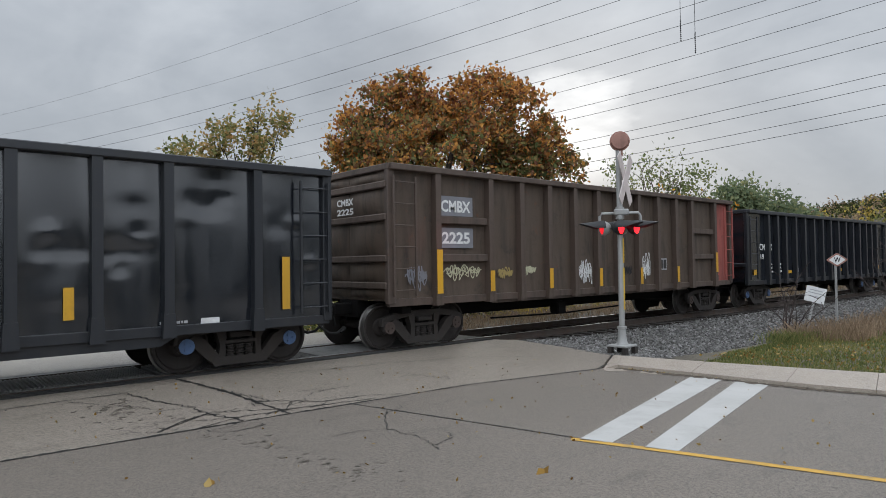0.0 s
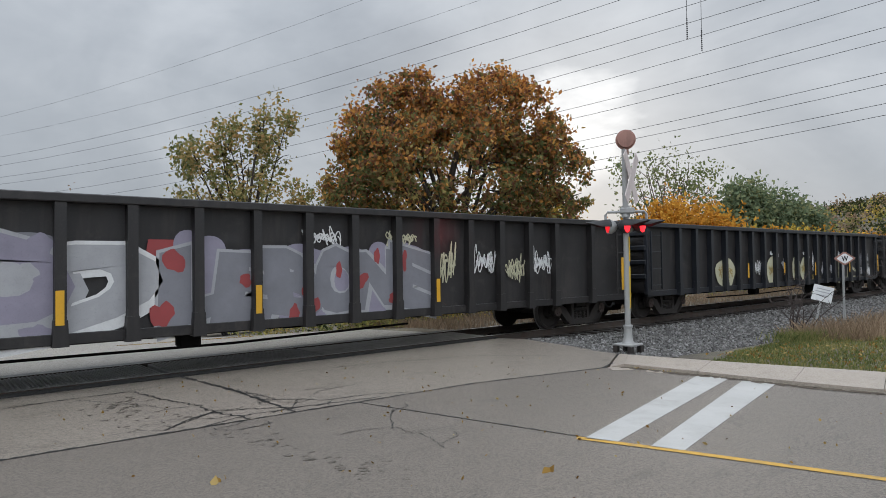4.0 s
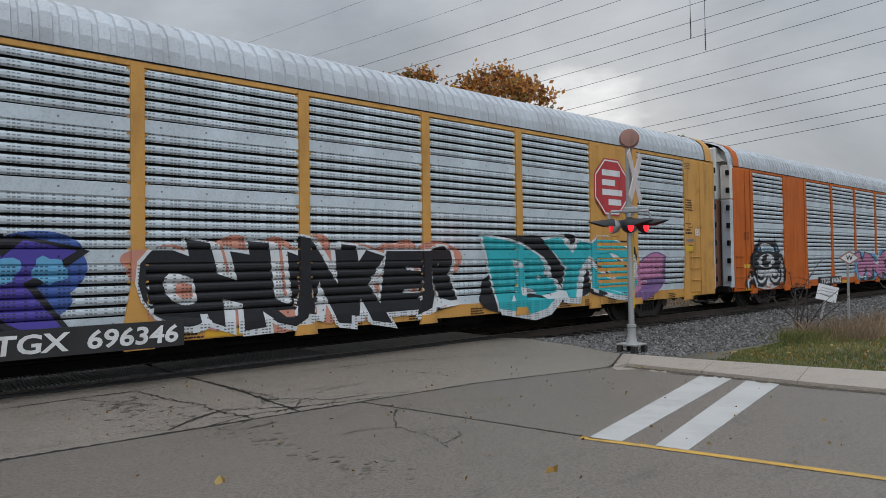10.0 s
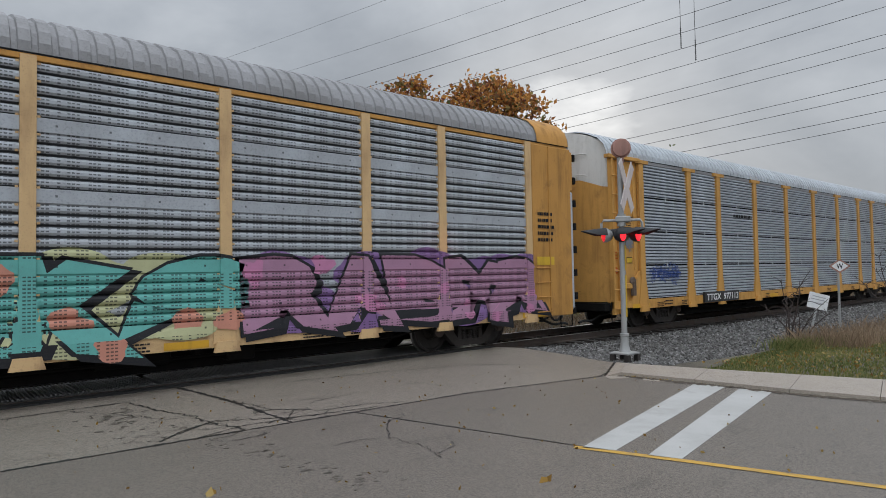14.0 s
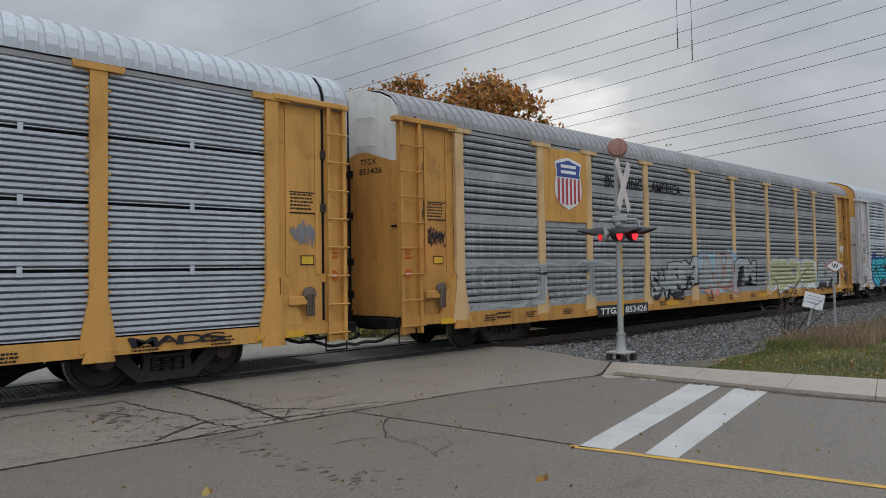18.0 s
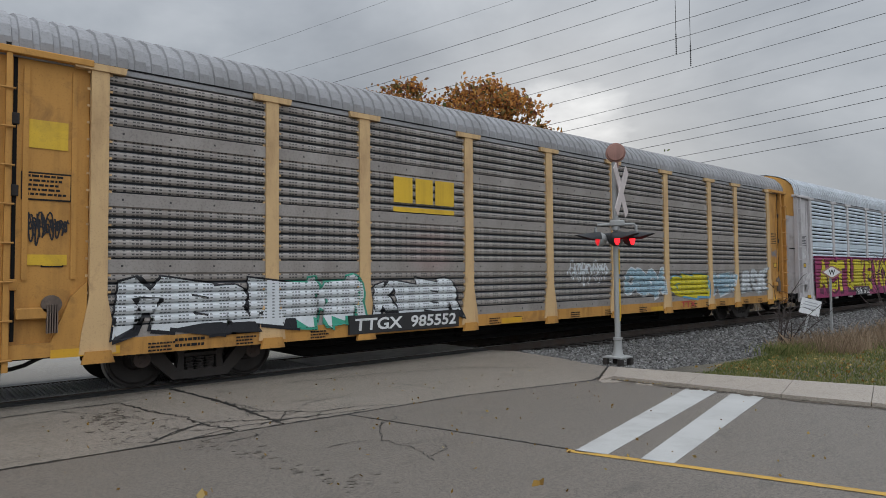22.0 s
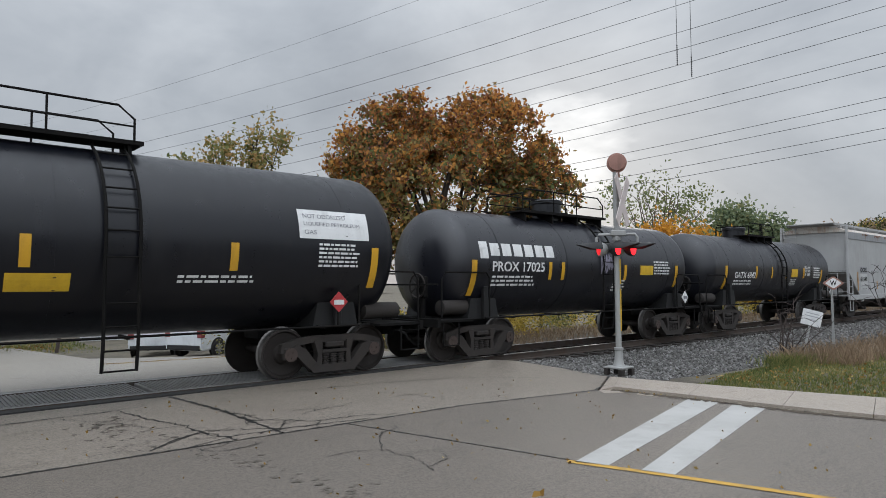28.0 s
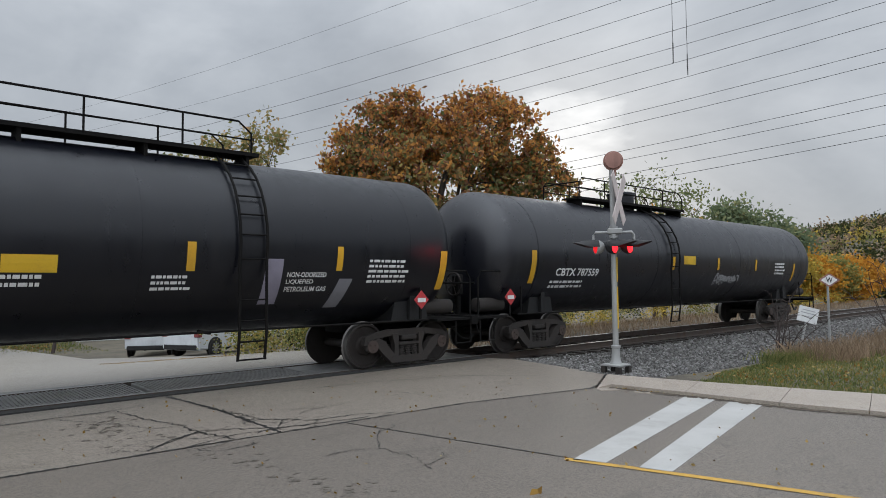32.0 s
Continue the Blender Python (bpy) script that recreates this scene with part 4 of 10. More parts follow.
# ---- gondolas ----
def dented(name, x0, x1, z0, z1, y, mat, rnd, depth=0.035, sx=13, sz=30, bow=0.0):
    """A thin steel panel bowed between its posts and pushed in and out by years of loading."""
    hits = [(rnd.uniform(x0, x1), rnd.uniform(z0 + 0.3, z1), rnd.uniform(0.1, 0.28), rnd.uniform(-1, 0.6) * depth) for _ in range(5)]
    hits += [(rnd.uniform(x0, x1), rnd.uniform(z0 + 0.5, z1 - 0.4), rnd.uniform(0.05, 0.09), rnd.choice((-0.6, 0.7)) * depth) for _ in range(3)]
    verts, polys = [], []
    for j in range(sz + 1):
        for i in range(sx + 1):
            x, z = x0 + (x1 - x0) * i / sx, z0 + (z1 - z0) * j / sz
            edge = min(i, sx - i) / sx * min(j, sz - j) / sz * 9
            d = sum(a * math.exp(-((x - hx) / (1.6 * r)) ** 2 - ((z - hz) / (r * (0.42 if z < hz else 1.5))) ** 2) for hx, hz, r, a in hits) * min(edge, 1)
            d += bow * math.sin(math.pi * i / sx) * math.sin(math.pi * j / sz) ** 0.7
            verts.append((x, y - d, z))
    for j in range(sz):
        for i in range(sx):
            k = j * (sx + 1) + i
            polys.append((k, k + 1, k + sx + 2, k + sx + 1))
    k = len(verts)
    verts += [(x0, y + 0.09, z0), (x1, y + 0.09, z0), (x1, y + 0.09, z1), (x0, y + 0.09, z1)]
    polys.append((k + 3, k + 2, k + 1, k))
    return sheet_mesh(name, verts, polys, mat, 60)


def gondola(c0, c1, top, bottom, posts, skin, rib, label, trucks_at, seed, dent=0.035, belly=None, end_rails=(), post_w=0.15, red_end=None, bow=-0.03, cap="wheelset", plain_end=False):
    """An open-topped freight car: dented side sheets between outside posts, top chord, ends, ladders and trucks."""
    mid, half = (c0 + c1) / 2, (c1 - c0) / 2
    rnd = random.Random(seed)
    car = thing("gondola_car", label, "train car", "cars of the freight train", pose(mid, 0, 0))
    put("underframe", frame_mesh(half * 2 - 0.2, "truck_dark"), car)
    w = 1.42
    edges = sorted([-half + 0.02] + list(posts) + [half - 0.02])
    for side in (-1, 1):
        y = side * w
        for a, b in zip(edges, edges[1:]):
            sk = red_end if (red_end and a > half - 1.6) else skin
            if side < 0:
                me = dented("side_panel", a, b, bottom, top - 0.1, y, sk, rnd, dent, bow=bow)
            else:
                bmq = bmesh.new()
                bx(bmq, a, b, y - 0.04, y, bottom, top - 0.1)
                me = mesh_of("side_panel", bmq, sk)
            put("side_panel", me, car)
        bmp = bmesh.new()
        prism(bmp, [(-post_w / 2, bottom + 0.0), (post_w / 2, bottom), (post_w / 2, top - 0.12), (-post_w / 2, top - 0.12)], 0, -0.16)
        prism(bmp, [(-post_w / 2 - 0.012, bottom + 0.3), (-post_w / 2 - 0.03, bottom - 0.08), (post_w / 2 + 0.03, bottom - 0.08), (post_w / 2 + 0.012, bottom + 0.3)], 0, -0.172)
        pm = mesh_of("side_post", bmp, rib)
        for p in posts:
            put("side_post", pm, car, m=pose(p, side * w, 0, 0, 0, 0 if side < 0 else 180))
        bm = bmesh.new()
        rbx(bm, -half, half, min(side * (w - 0.06), side * (w + 0.185)), max(side * (w - 0.06), side * (w + 0.185)), top - 0.13, top, 0.015)
        part("top_chord", bm, rib, car)
        bm = bmesh.new()
        rbx(bm, -half, half, min(side * (w - 0.05), side * (w + 0.06)), max(side * (w - 0.05), side * (w + 0.06)), bottom - 0.06, bottom + 0.1, 0.01)
        if belly:
            prism(bm, [(-half + 2.6, bottom), (-half + 3.0, bottom - belly), (half - 3.0, bottom - belly), (half - 2.6, bottom)], side * (w - 0.03), side * w)
        part("side_sill", bm, rib, car)
    bm = bmesh.new()
    bx(bm, -half + 0.1, half - 0.1, -w + 0.06, w - 0.06, bottom + 0.12, bottom + 0.16)
    part("floor", bm, skin, car)
    for s in (-1, 1):
        xe = s * (half - 0.04)
        bm = bmesh.new()
        bx(bm, min(xe, xe - s * 0.05), max(xe, xe - s * 0.05), -w, w, bottom + 0.05, top - 0.05)
        en = part("end_wall", bm, red_end if (red_end and s > 0) else skin, car)
        rails = end_rails or [bottom + (top - bottom) * q for q in (0.25, 0.45, 0.65, 0.85)]
        b = bmesh.new()
        rbx(b, -0.13 if s > 0 else -0.02, 0.02 if s > 0 else 0.13, -w - 0.04, w + 0.04, -0.07, 0.07, 0.02)
        bmr = mesh_of("end_rail", b, rib)
        zz = [bottom + 0.05] + list(rails) + [top - 0.1]
        for c_ in range(0 if plain_end else 2):
            for za, zb in zip(zz, zz[1:]):
                if zb - za > 0.25:
                    ya = -w + 0.05 + (w - 0.05) * c_
                    me = dented("end_sheet", ya, ya + w - 0.07, za + 0.05, zb - 0.05, 0, red_end if (red_end and s > 0) else skin, rnd, 0.01, 8, 6, bow=0.085)
                    put("end_sheet", me, en, m=pose(xe + s * 0.012, 0, 0, 0, 0, s * 90))
        for z in rails[:1] if plain_end else rails:
            put("end_rail", bmr, en, m=pose(xe + s * 0.1, 0, z))
        bm = bmesh.new()
        rbx(bm, xe - 0.1, xe + 0.1, -w - 0.1, w + 0.1, top - 0.13, top, 0.015)
        for y in (-w - 0.03, w + 0.03):
            rbx(bm, xe - 0.09, xe + 0.09, y - 0.06, y + 0.06, bottom, top - 0.1, 0.015)
        part("end_frame", bm, rib, car)
        y = -w - 0.15
        lu = sorted((s * (half - 0.06), s * (half - 0.62)))
        ladder(car, lu[0], lu[1], bottom + 0.15, top - 0.25, y if s > 0 else y, red_end if (red_end and s > 0) else rib, max(4, int((top - bottom) / 0.42)))
        truck(car, s * trucks_at, mid, cap)
    couplers(car, -half + 0.1, half - 0.1)
    walks.append((car, mid))
    return car, on_side(w + 0.012), half


walks = []
for nm, rgb in (("spray_white", (0.66, 0.66, 0.65)), ("spray_cream", (0.5, 0.48, 0.33)), ("spray_silver", (0.36, 0.36, 0.37)), ("spray_black", (0.015, 0.015, 0.018)),
                ("spray_teal", (0.06, 0.2, 0.2)), ("spray_grey", (0.2, 0.2, 0.22)), ("spray_brown", (0.05, 0.035, 0.025)), ("spray_ochre", (0.36, 0.27, 0.1)), ("spray_red", (0.3, 0.06, 0.06)), ("spray_violet_grey", (0.26, 0.24, 0.3))):
    spray(nm, rgb)
for nm, rgb in (("rack_purple", (0.07, 0.05, 0.3)), ("rack_paint_red", (0.42, 0.06, 0.06)), ("rack_paint_white", (0.62, 0.64, 0.65)), ("rack_ice", (0.32, 0.45, 0.52)), ("rack_paint_black", (0.014, 0.014, 0.017)),
                ("rack_blue", (0.05, 0.1, 0.32)), ("rack_teal", (0.03, 0.4, 0.44)), ("rack_pink", (0.5, 0.2, 0.34)), ("rack_magenta", (0.3, 0.035, 0.12)), ("rack_lemon", (0.62, 0.52, 0.03)),
                ("rack_lime", (0.3, 0.42, 0.14)), ("rack_straw", (0.46, 0.46, 0.26)), ("rack_green", (0.05, 0.3, 0.2)), ("rack_violet", (0.2, 0.11, 0.26)), ("rack_mauve", (0.36, 0.19, 0.28)), ("rack_wine", (0.1, 0.014, 0.045)), ("rack_aqua", (0.13, 0.4, 0.36)), ("rack_flesh", (0.5, 0.3, 0.21)), ("rack_salmon", (0.55, 0.24, 0.17)), ("rack_sky", (0.12, 0.35, 0.55)),
                ("rack_cyan", (0.02, 0.42, 0.52)), ("rack_rust", (0.24, 0.09, 0.06)), ("rack_ash", (0.38, 0.4, 0.4))):
    spray(nm, rgb, True)

STD = (-6.66, -5.12, -4.08, -3.04, -2.0, -1.0, 0.05, 1.09, 2.11, 3.15, 4.15, 5.15, 6.66)
car, on, half = gondola(-9.3, 6.22, 3.55, 0.76, (-6.33, -4.85, -3.85, -2.85, -1.9, -0.9, 0.1, 1.0, 1.9, 2.79, 3.85, 4.86, 6.33), "black_paint", "black_rib", "glossy black steel gondola car with dented sides and yellow reflectors", 6.2, 3, dent=0.032, cap="blue", belly=0.22)
reflectors(car, ((3.43, 3.57, 1.04, 1.51), (6.83, 6.98, 1.01, 1.94), (-0.5, -0.36, 1.04, 1.51)), on)
patch((5.39, 5.7, 0.84, 0.95), "plate_white", car, on)
bars((4.75, 5.3, 0.84, 0.93), 1, "spray_silver", car, on)

car, on, half = gondola(7.6, 22.27, 3.82, 0.98, (-6.1, -4.52, -3.47, -2.45, -1.42, -0.42, 0.5, 1.54, 2.57, 3.6, 4.58, 6.1), "brown_paint", "brown_rib", "rusty brown steel gondola car with one faded red end and graffiti", 6.15, 5, dent=0.02, belly=0.12, red_end="red_paint", end_rails=(1.35, 1.9, 2.74, 3.4))
patch((-5.98, -4.98, 2.12, 2.56), "spray_grey", car, on)
patch((-5.98, -4.98, 2.82, 3.25), "spray_grey", car, on)
letters("CMBX", (-5.92, -5.05, 2.9, 3.16), "letter_white", car, on, bold=0.03, lift=0.012)
letters("2225", (-5.9, -5.08, 2.21, 2.47), "letter_white", car, on, bold=0.03, lift=0.012)
reflectors(car, ((-6.18, -6.02, 1.15, 2.08), (-4.6, -4.46, 1.14, 1.61), (-2.53, -2.4, 1.14, 1.63), (-0.47, -0.34, 1.12, 1.6), (1.5, 1.62, 1.12, 1.59), (3.53, 3.66, 1.12, 1.6), (6.02, 6.16, 1.38, 2.03)), on_side(1.594))
for i, (b, mat) in enumerate((((-1.33, -0.59, 1.11, 1.86), "spray_white"), ((1.55, 2.27, 1.2, 2.09), "spray_white"), ((-3.28, -2.86, 1.46, 1.71), "spray_cream"), ((-5.88, -4.7, 1.38, 1.77), "spray_cream"), ((-6.9, -6.3, 1.2, 1.8), "spray_grey"), ((-4.2, -3.7, 1.4, 1.7), "spray_ochre"), ((0.6, 1.3, 1.3, 1.7), "spray_black"))):
    tag(b, mat, car, on, seed=20 + i, loops=4)
patch((2.75, 3.2, 1.5, 1.85), "spray_silver", car, on)
patch((2.79, 2.96, 1.54, 1.81), "plate_black", car, on, lift=0.012)
patch((3.0, 3.16, 1.54, 1.81), "plate_black", car, on, lift=0.012)
for z in (1.82, 2.64):
    for a, b in ((-6.0, -4.6), (4.7, 6.0)):
        bm = bmesh.new()
        rbx(bm, a, b, -1.53, -1.42, z, z + 0.16, 0.012)
        part("side_rail", bm, "brown_rib", car)
letters("CMBX", (-0.3, 0.35, 3.05, 3.2), "letter_white", car, on_front(half + 0.1), bold=0.03)
letters("2225", (-0.3, 0.35, 2.85, 2.99), "letter_white", car, on_front(half + 0.1), bold=0.03)

car, on, half = gondola(23.56, 39.69, 3.6, 0.9, (-6.38, -5.57, -4.8, -3.82, -2.87, -1.89, -0.91, 0.04, 1.0, 1.96, 2.9, 3.85, 4.8, 5.6, 6.4), "black_paint", "black_rib", "black steel gondola car with many side posts and small yellow reflectors", 6.4, 8, dent=0.032, cap="blue", plain_end=True)
for w_, b in (("CM", (-6.95, -6.5, 2.12, 2.36)), ("BX", (-6.28, -5.84, 2.12, 2.36)), ("19", (-6.88, -6.59, 1.77, 1.98)), ("19", (-6.27, -5.96, 1.77, 1.98))):
    letters(w_, b, "letter_white", car, on, bold=0.02)
bars((-6.28, -5.75, 1.2, 1.62), 3, "letter_white", car, on)
bars((-5.45, -4.95, 1.2, 1.62), 3, "letter_white", car, on)
reflectors(car, ((-4.54, -4.06, 1.21, 1.33), (-1.82, -1.5, 1.21, 1.33), (1.2, 1.62, 1.2, 1.33), (3.98, 4.25, 1.21, 1.32), (6.6, 7.05, 1.21, 1.4), (-7.5, -7.1, 1.2, 1.4)), on)
patch((-3.6, -3.35, 1.25, 1.38), "plate_white", car, on)
letters("CMBX", (-0.1, 0.42, 3.08, 3.2), "letter_white", car, on_front(half + 0.01), bold=0.02)
letters("1919", (-0.04, 0.36, 2.88, 3.0), "letter_white", car, on_front(half + 0.01), bold=0.02)

car, on, half = gondola(40.98, 57.27, 3.56, 0.76, STD, "black_paint", "black_rib", "glossy black dented gondola car with white lettering and yellow reflectors", 6.65, 12, dent=0.028)
letters("CMBX", (-6.42, -5.59, 1.92, 2.14), "letter_white", car, on, bold=0.02)
letters("22012", (-6.42, -5.57, 1.52, 1.76), "letter_white", car, on, bold=0.02)
bars((-6.28, -5.37, 0.95, 1.32), 3, "letter_white", car, on)
reflectors(car, ((-7.39, -7.25, 1.04, 1.96), (-3.96, -3.83, 1.04, 1.53), (-1.56, -1.43, 1.05, 1.52), (1.29, 1.44, 1.03, 1.51), (3.69, 3.84, 1.03, 1.52), (7.06, 7.22, 1.0, 1.94)), on)
patch((4.9, 5.2, 0.84, 0.94), "plate_white", car, on)
bars((-7.2, -6.8, 0.84, 0.95), 1, "letter_white", car, on)

LOW = (-8.28, -6.76, -5.82, -4.84, -3.83, -2.88, -1.89, -0.9, 0.08, 1.05, 2.07, 3.05, 4.03, 5.0, 5.98, 6.94, 8.4)
car, on, half = gondola(58.32, 78.45, 2.84, 0.74, LOW, "old_black", "old_black", "long low worn black gondola car covered in silver graffiti", 8.4, 15, dent=0.02)
letters("TCMX", (-8.1, -7.3, 2.14, 2.39), "letter_white", car, on, bold=0.02)
letters("34436", (-8.1, -7.24, 1.72, 1.95), "letter_white", car, on, bold=0.02)
wild("MAZE", (-9.91, -8.36, 1.9, 2.6), "spray_white", None, car, on, seed=4, fat=0.0, rim=0.0)
wild("NOPE", (-8.2, -7.4, 1.4, 1.62), "spray_white", None, car, on, seed=5, fat=0.0)
wild("J", (-7.68, -6.9, 0.78, 1.5), "spray_cream", "spray_black", car, on, seed=6)
wild("KO", (-6.7, -3.9, 0.8, 2.3), "spray_violet_grey", "spray_silver", car, on, seed=7, halo="spray_grey", fat=0.085, rim=0.03, shine="spray_silver")
wild("D", (-4.4, -2.7, 0.8, 2.3), "spray_silver", "spray_white", car, on, seed=8, fat=0.085, rim=0.03, shine="spray_violet_grey")
patch((-2.78, -2.2, 1.25, 2.2), "spray_red", car, on, name="graffiti_patch", lift=0.007, slant=0.15)
wild("LEBONE", (-2.4, 2.9, 0.78, 2.2), "spray_grey", "spray_silver", car, on, seed=9, halo="spray_violet_grey", fat=0.08, rim=0.025, shine="spray_red")
for i, b in enumerate(((3.0, 3.7, 1.2, 2.3), (0.0, 0.8, 2.05, 2.5), (1.8, 2.6, 2.05, 2.45), (4.2, 4.9, 1.4, 2.2), (5.2, 5.9, 1.2, 2.0), (6.1, 6.9, 1.3, 2.2), (-9.4, -8.7, 0.95, 1.4))):
    tag(b, "spray_white" if i % 2 else "spray_cream", car, on, seed=60 + i, loops=3)
reflectors(car, ((-9.92, -9.8, 0.96, 1.89), (-6.84, -6.7, 1.0, 1.52), (-3.9, -3.79, 0.97, 1.46), (-0.96, -0.85, 0.96, 1.44), (3.0, 3.1, 0.96, 1.44), (9.6, 9.75, 0.96, 1.85)), on_side(1.594))
patch((-9.85, -8.5, 0.76, 0.84), "spray_silver", car, on)

car, on, half = gondola(79.47, 99.68, 2.86, 0.76, tuple(-8.4 + 0.985 * i for i in range(18)), "old_black", "black_rib", "long low dark gondola car with pale cream blobs and white tags", 8.45, 18, dent=0.02)
for i, b in enumerate(((-2.11, -1.2, 0.78, 1.85), (0.18, 1.0, 0.8, 1.89), (0.95, 1.85, 0.85, 1.8), (-6.0, -4.6, 0.8, 1.8))):
    rnd = random.Random(80 + i)
    pts = blob(rnd, (b[0] + b[1]) / 2, (b[2] + b[3]) / 2, (b[1] - b[0]) / 2, (b[3] - b[2]) / 2, 22, 0.1)
    lay("graffiti", pts, [tuple(range(22))], "spray_cream", car, on, 0.008, None, "pale cream sprayed blob")
    tag((b[0] + 0.15, b[1] - 0.15, b[2] + 0.2, b[3] - 0.2), "spray_ochre", car, on, seed=81 + i, loops=3, lift=0.012)
for i, (b, mat) in enumerate((((-1.8, -1.08, 1.81, 2.08), "spray_white"), ((2.15, 2.85, 1.13, 2.08), "spray_white"), ((3.15, 3.9, 0.76, 1.9), "spray_silver"), ((1.25, 1.9, 1.74, 2.07), "spray_white"), ((4.1, 4.8, 1.0, 1.5), "spray_silver"),
                              ((5.1, 5.8, 1.5, 2.1), "spray_white"), ((-0.8, -0.1, 1.2, 1.8), "spray_silver"), ((7.4, 8.2, 1.3, 2.1), "spray_grey"), ((8.5, 9.3, 0.78, 1.5), "spray_white"), ((8.6, 9.1, 1.5, 1.95), "spray_silver"), ((2.1, 3.0, 0.8, 1.1), "spray_ochre"), ((-3.6, -2.6, 1.0, 1.8), "spray_white"))):
    tag(b, mat, car, on, seed=100 + i, loops=4)
wild("DNS", (5.2, 7.6, 0.78, 1.7), "old_black", "spray_cream", car, on, seed=31, fat=0.05, rim=0.04, lift=0.008)
reflectors(car, ((-0.99, -0.88, 1.14, 1.6), (2.03, 2.14, 1.05, 1.58), (5.99, 6.1, 1.12, 1.63), (9.85, 9.98, 1.08, 1.87), (-4.0, -3.89, 1.1, 1.6)), on_side(1.594))
patch((7.75, 8.2, 0.98, 1.28), "spray_silver", car, on)
bars((7.79, 8.16, 1.0, 1.26), 3, "plate_black", car, on, lift=0.012)

car, on, half = gondola(100.8, 120.79, 2.84, 0.74, (-8.3, -6.95, -6.24, -5.29, -4.28, -3.33, -2.38, -1.42, -0.49, 0.5, 1.5, 2.53, 3.53, 4.33, 5.3, 6.3, 7.1, 8.4), "old_black", "old_black", "long low rusty black gondola car with teal and grey graffiti", 8.45, 21, dent=0.02)
for w_, b in (("DJ", (-5.89, -5.5, 1.73, 1.93)), ("JX", (-5.03, -4.66, 1.73, 1.93)), ("65", (-5.87, -5.54, 1.4, 1.6)), ("001", (-5.14, -4.66, 1.4, 1.6))):
    letters(w_, b, "letter_white", car, on, bold=0.02)
bars((-5.9, -5.5, 0.95, 1.15), 2, "letter_white", car, on)
bars((-5.1, -4.7, 0.95, 1.15), 2, "letter_white", car, on)
wild("KET", (-4.22, -1.53, 0.98, 1.89), "spray_violet_grey", "spray_silver", car, on, seed=41, fat=0.09)
wild("PL", (-9.1, -7.1, 0.8, 1.95), "spray_teal", "spray_silver", car, on, seed=42, fat=0.07, rim=0.03, shine="old_black")
wild("PSI", (-9.19, -8.35, 2.2, 2.59), "spray_white", None, car, on, seed=43, fat=0.0)
wild("OSR", (-7.9, -7.1, 1.95, 2.3), "spray_white", None, car, on, seed=44, fat=0.0)
wild("KAPIE", (1.6, 5.0, 0.8, 2.1), "spray_silver", None, car, on, seed=45, fat=0.03)
patch((-0.28, 0.36, 1.54, 2.48), "plate_white", car, on, label="bare white patch panel")
for i, (b, mat) in enumerate((((-1.3, -0.7, 0.8, 2.0), "spray_white"), ((0.75, 1.35, 1.0, 1.9), "spray_white"), ((-6.85, -6.35, 1.3, 1.8), "spray_white"), ((5.5, 6.15, 1.65, 1.97), "spray_white"), ((6.2, 6.8, 1.7, 2.1), "spray_white"), ((7.15, 7.95, 1.65, 2.05), "spray_white"), ((8.36, 9.2, 0.93, 2.09), "spray_cream"), ((-0.3, 0.3, 0.8, 1.1), "spray_white"))):
    tag(b, mat, car, on, seed=140 + i, loops=4)
reflectors(car, ((-9.85, -9.72, 0.9, 1.85), (-6.34, -6.2, 0.84, 1.3), (-3.43, -3.3, 0.91, 1.39), (0.55, 0.68, 0.89, 1.38), (3.43, 3.54, 0.91, 1.35), (6.3, 6.4, 0.9, 1.35), (9.7, 9.82, 0.95, 1.85)), on_side(1.594))
letters("DJJX", (-0.3, 0.4, 2.35, 2.5), "letter_white", car, on_front(half + 0.01), bold=0.02)
letters("65001", (-0.3, 0.4, 2.0, 2.15), "letter_white", car, on_front(half + 0.01), bold=0.02)


# ---- covered car carriers ----
BAYS = (-11.7, -8.95, -7.0, -4.2, -1.4, 1.4, 4.2, 7.0, 8.95, 11.7)
SIDE_W, PANEL_Z0, PANEL_Z1 = 1.44, 0.84, 4.84


def rib_profile(fine=False):
    """Heights and depths of the ribbed side sheets, four lapped sheets high."""
    out, gap = [], (PANEL_Z1 - PANEL_Z0) / 4
    for s in range(4):
        z = PANEL_Z0 + gap * s
        if fine:
            out += [(z, -0.04), (z + 0.045, -0.04), (z + 0.047, 0.016), (z + 0.06, 0.016)]
            n, z = 10, z + 0.06
            pitch = (gap - 0.064) / n
            for _ in range(n):
                out += [(z + 0.06 * pitch, -0.024), (z + 0.34 * pitch, -0.024), (z + 0.46 * pitch, 0.016), (z + 0.94 * pitch, 0.016)]
                z += pitch
            out.append((PANEL_Z0 + gap * (s + 1) - 0.001, -0.03))
        else:
            flat = 0.2
            out += [(z, 0.046), (z + flat, 0.046)]
            n, z = 5, z + flat
            pitch = (gap - flat) / n
            for _ in range(n):
                out += [(z + f * pitch, -0.036 + 0.082 * math.sin(math.pi * f) ** 0.45) for f in (0.002, 0.14, 0.36, 0.64, 0.86)]
                z += pitch
    return out


RIBS = {False: rib_profile(), True: rib_profile(True)}


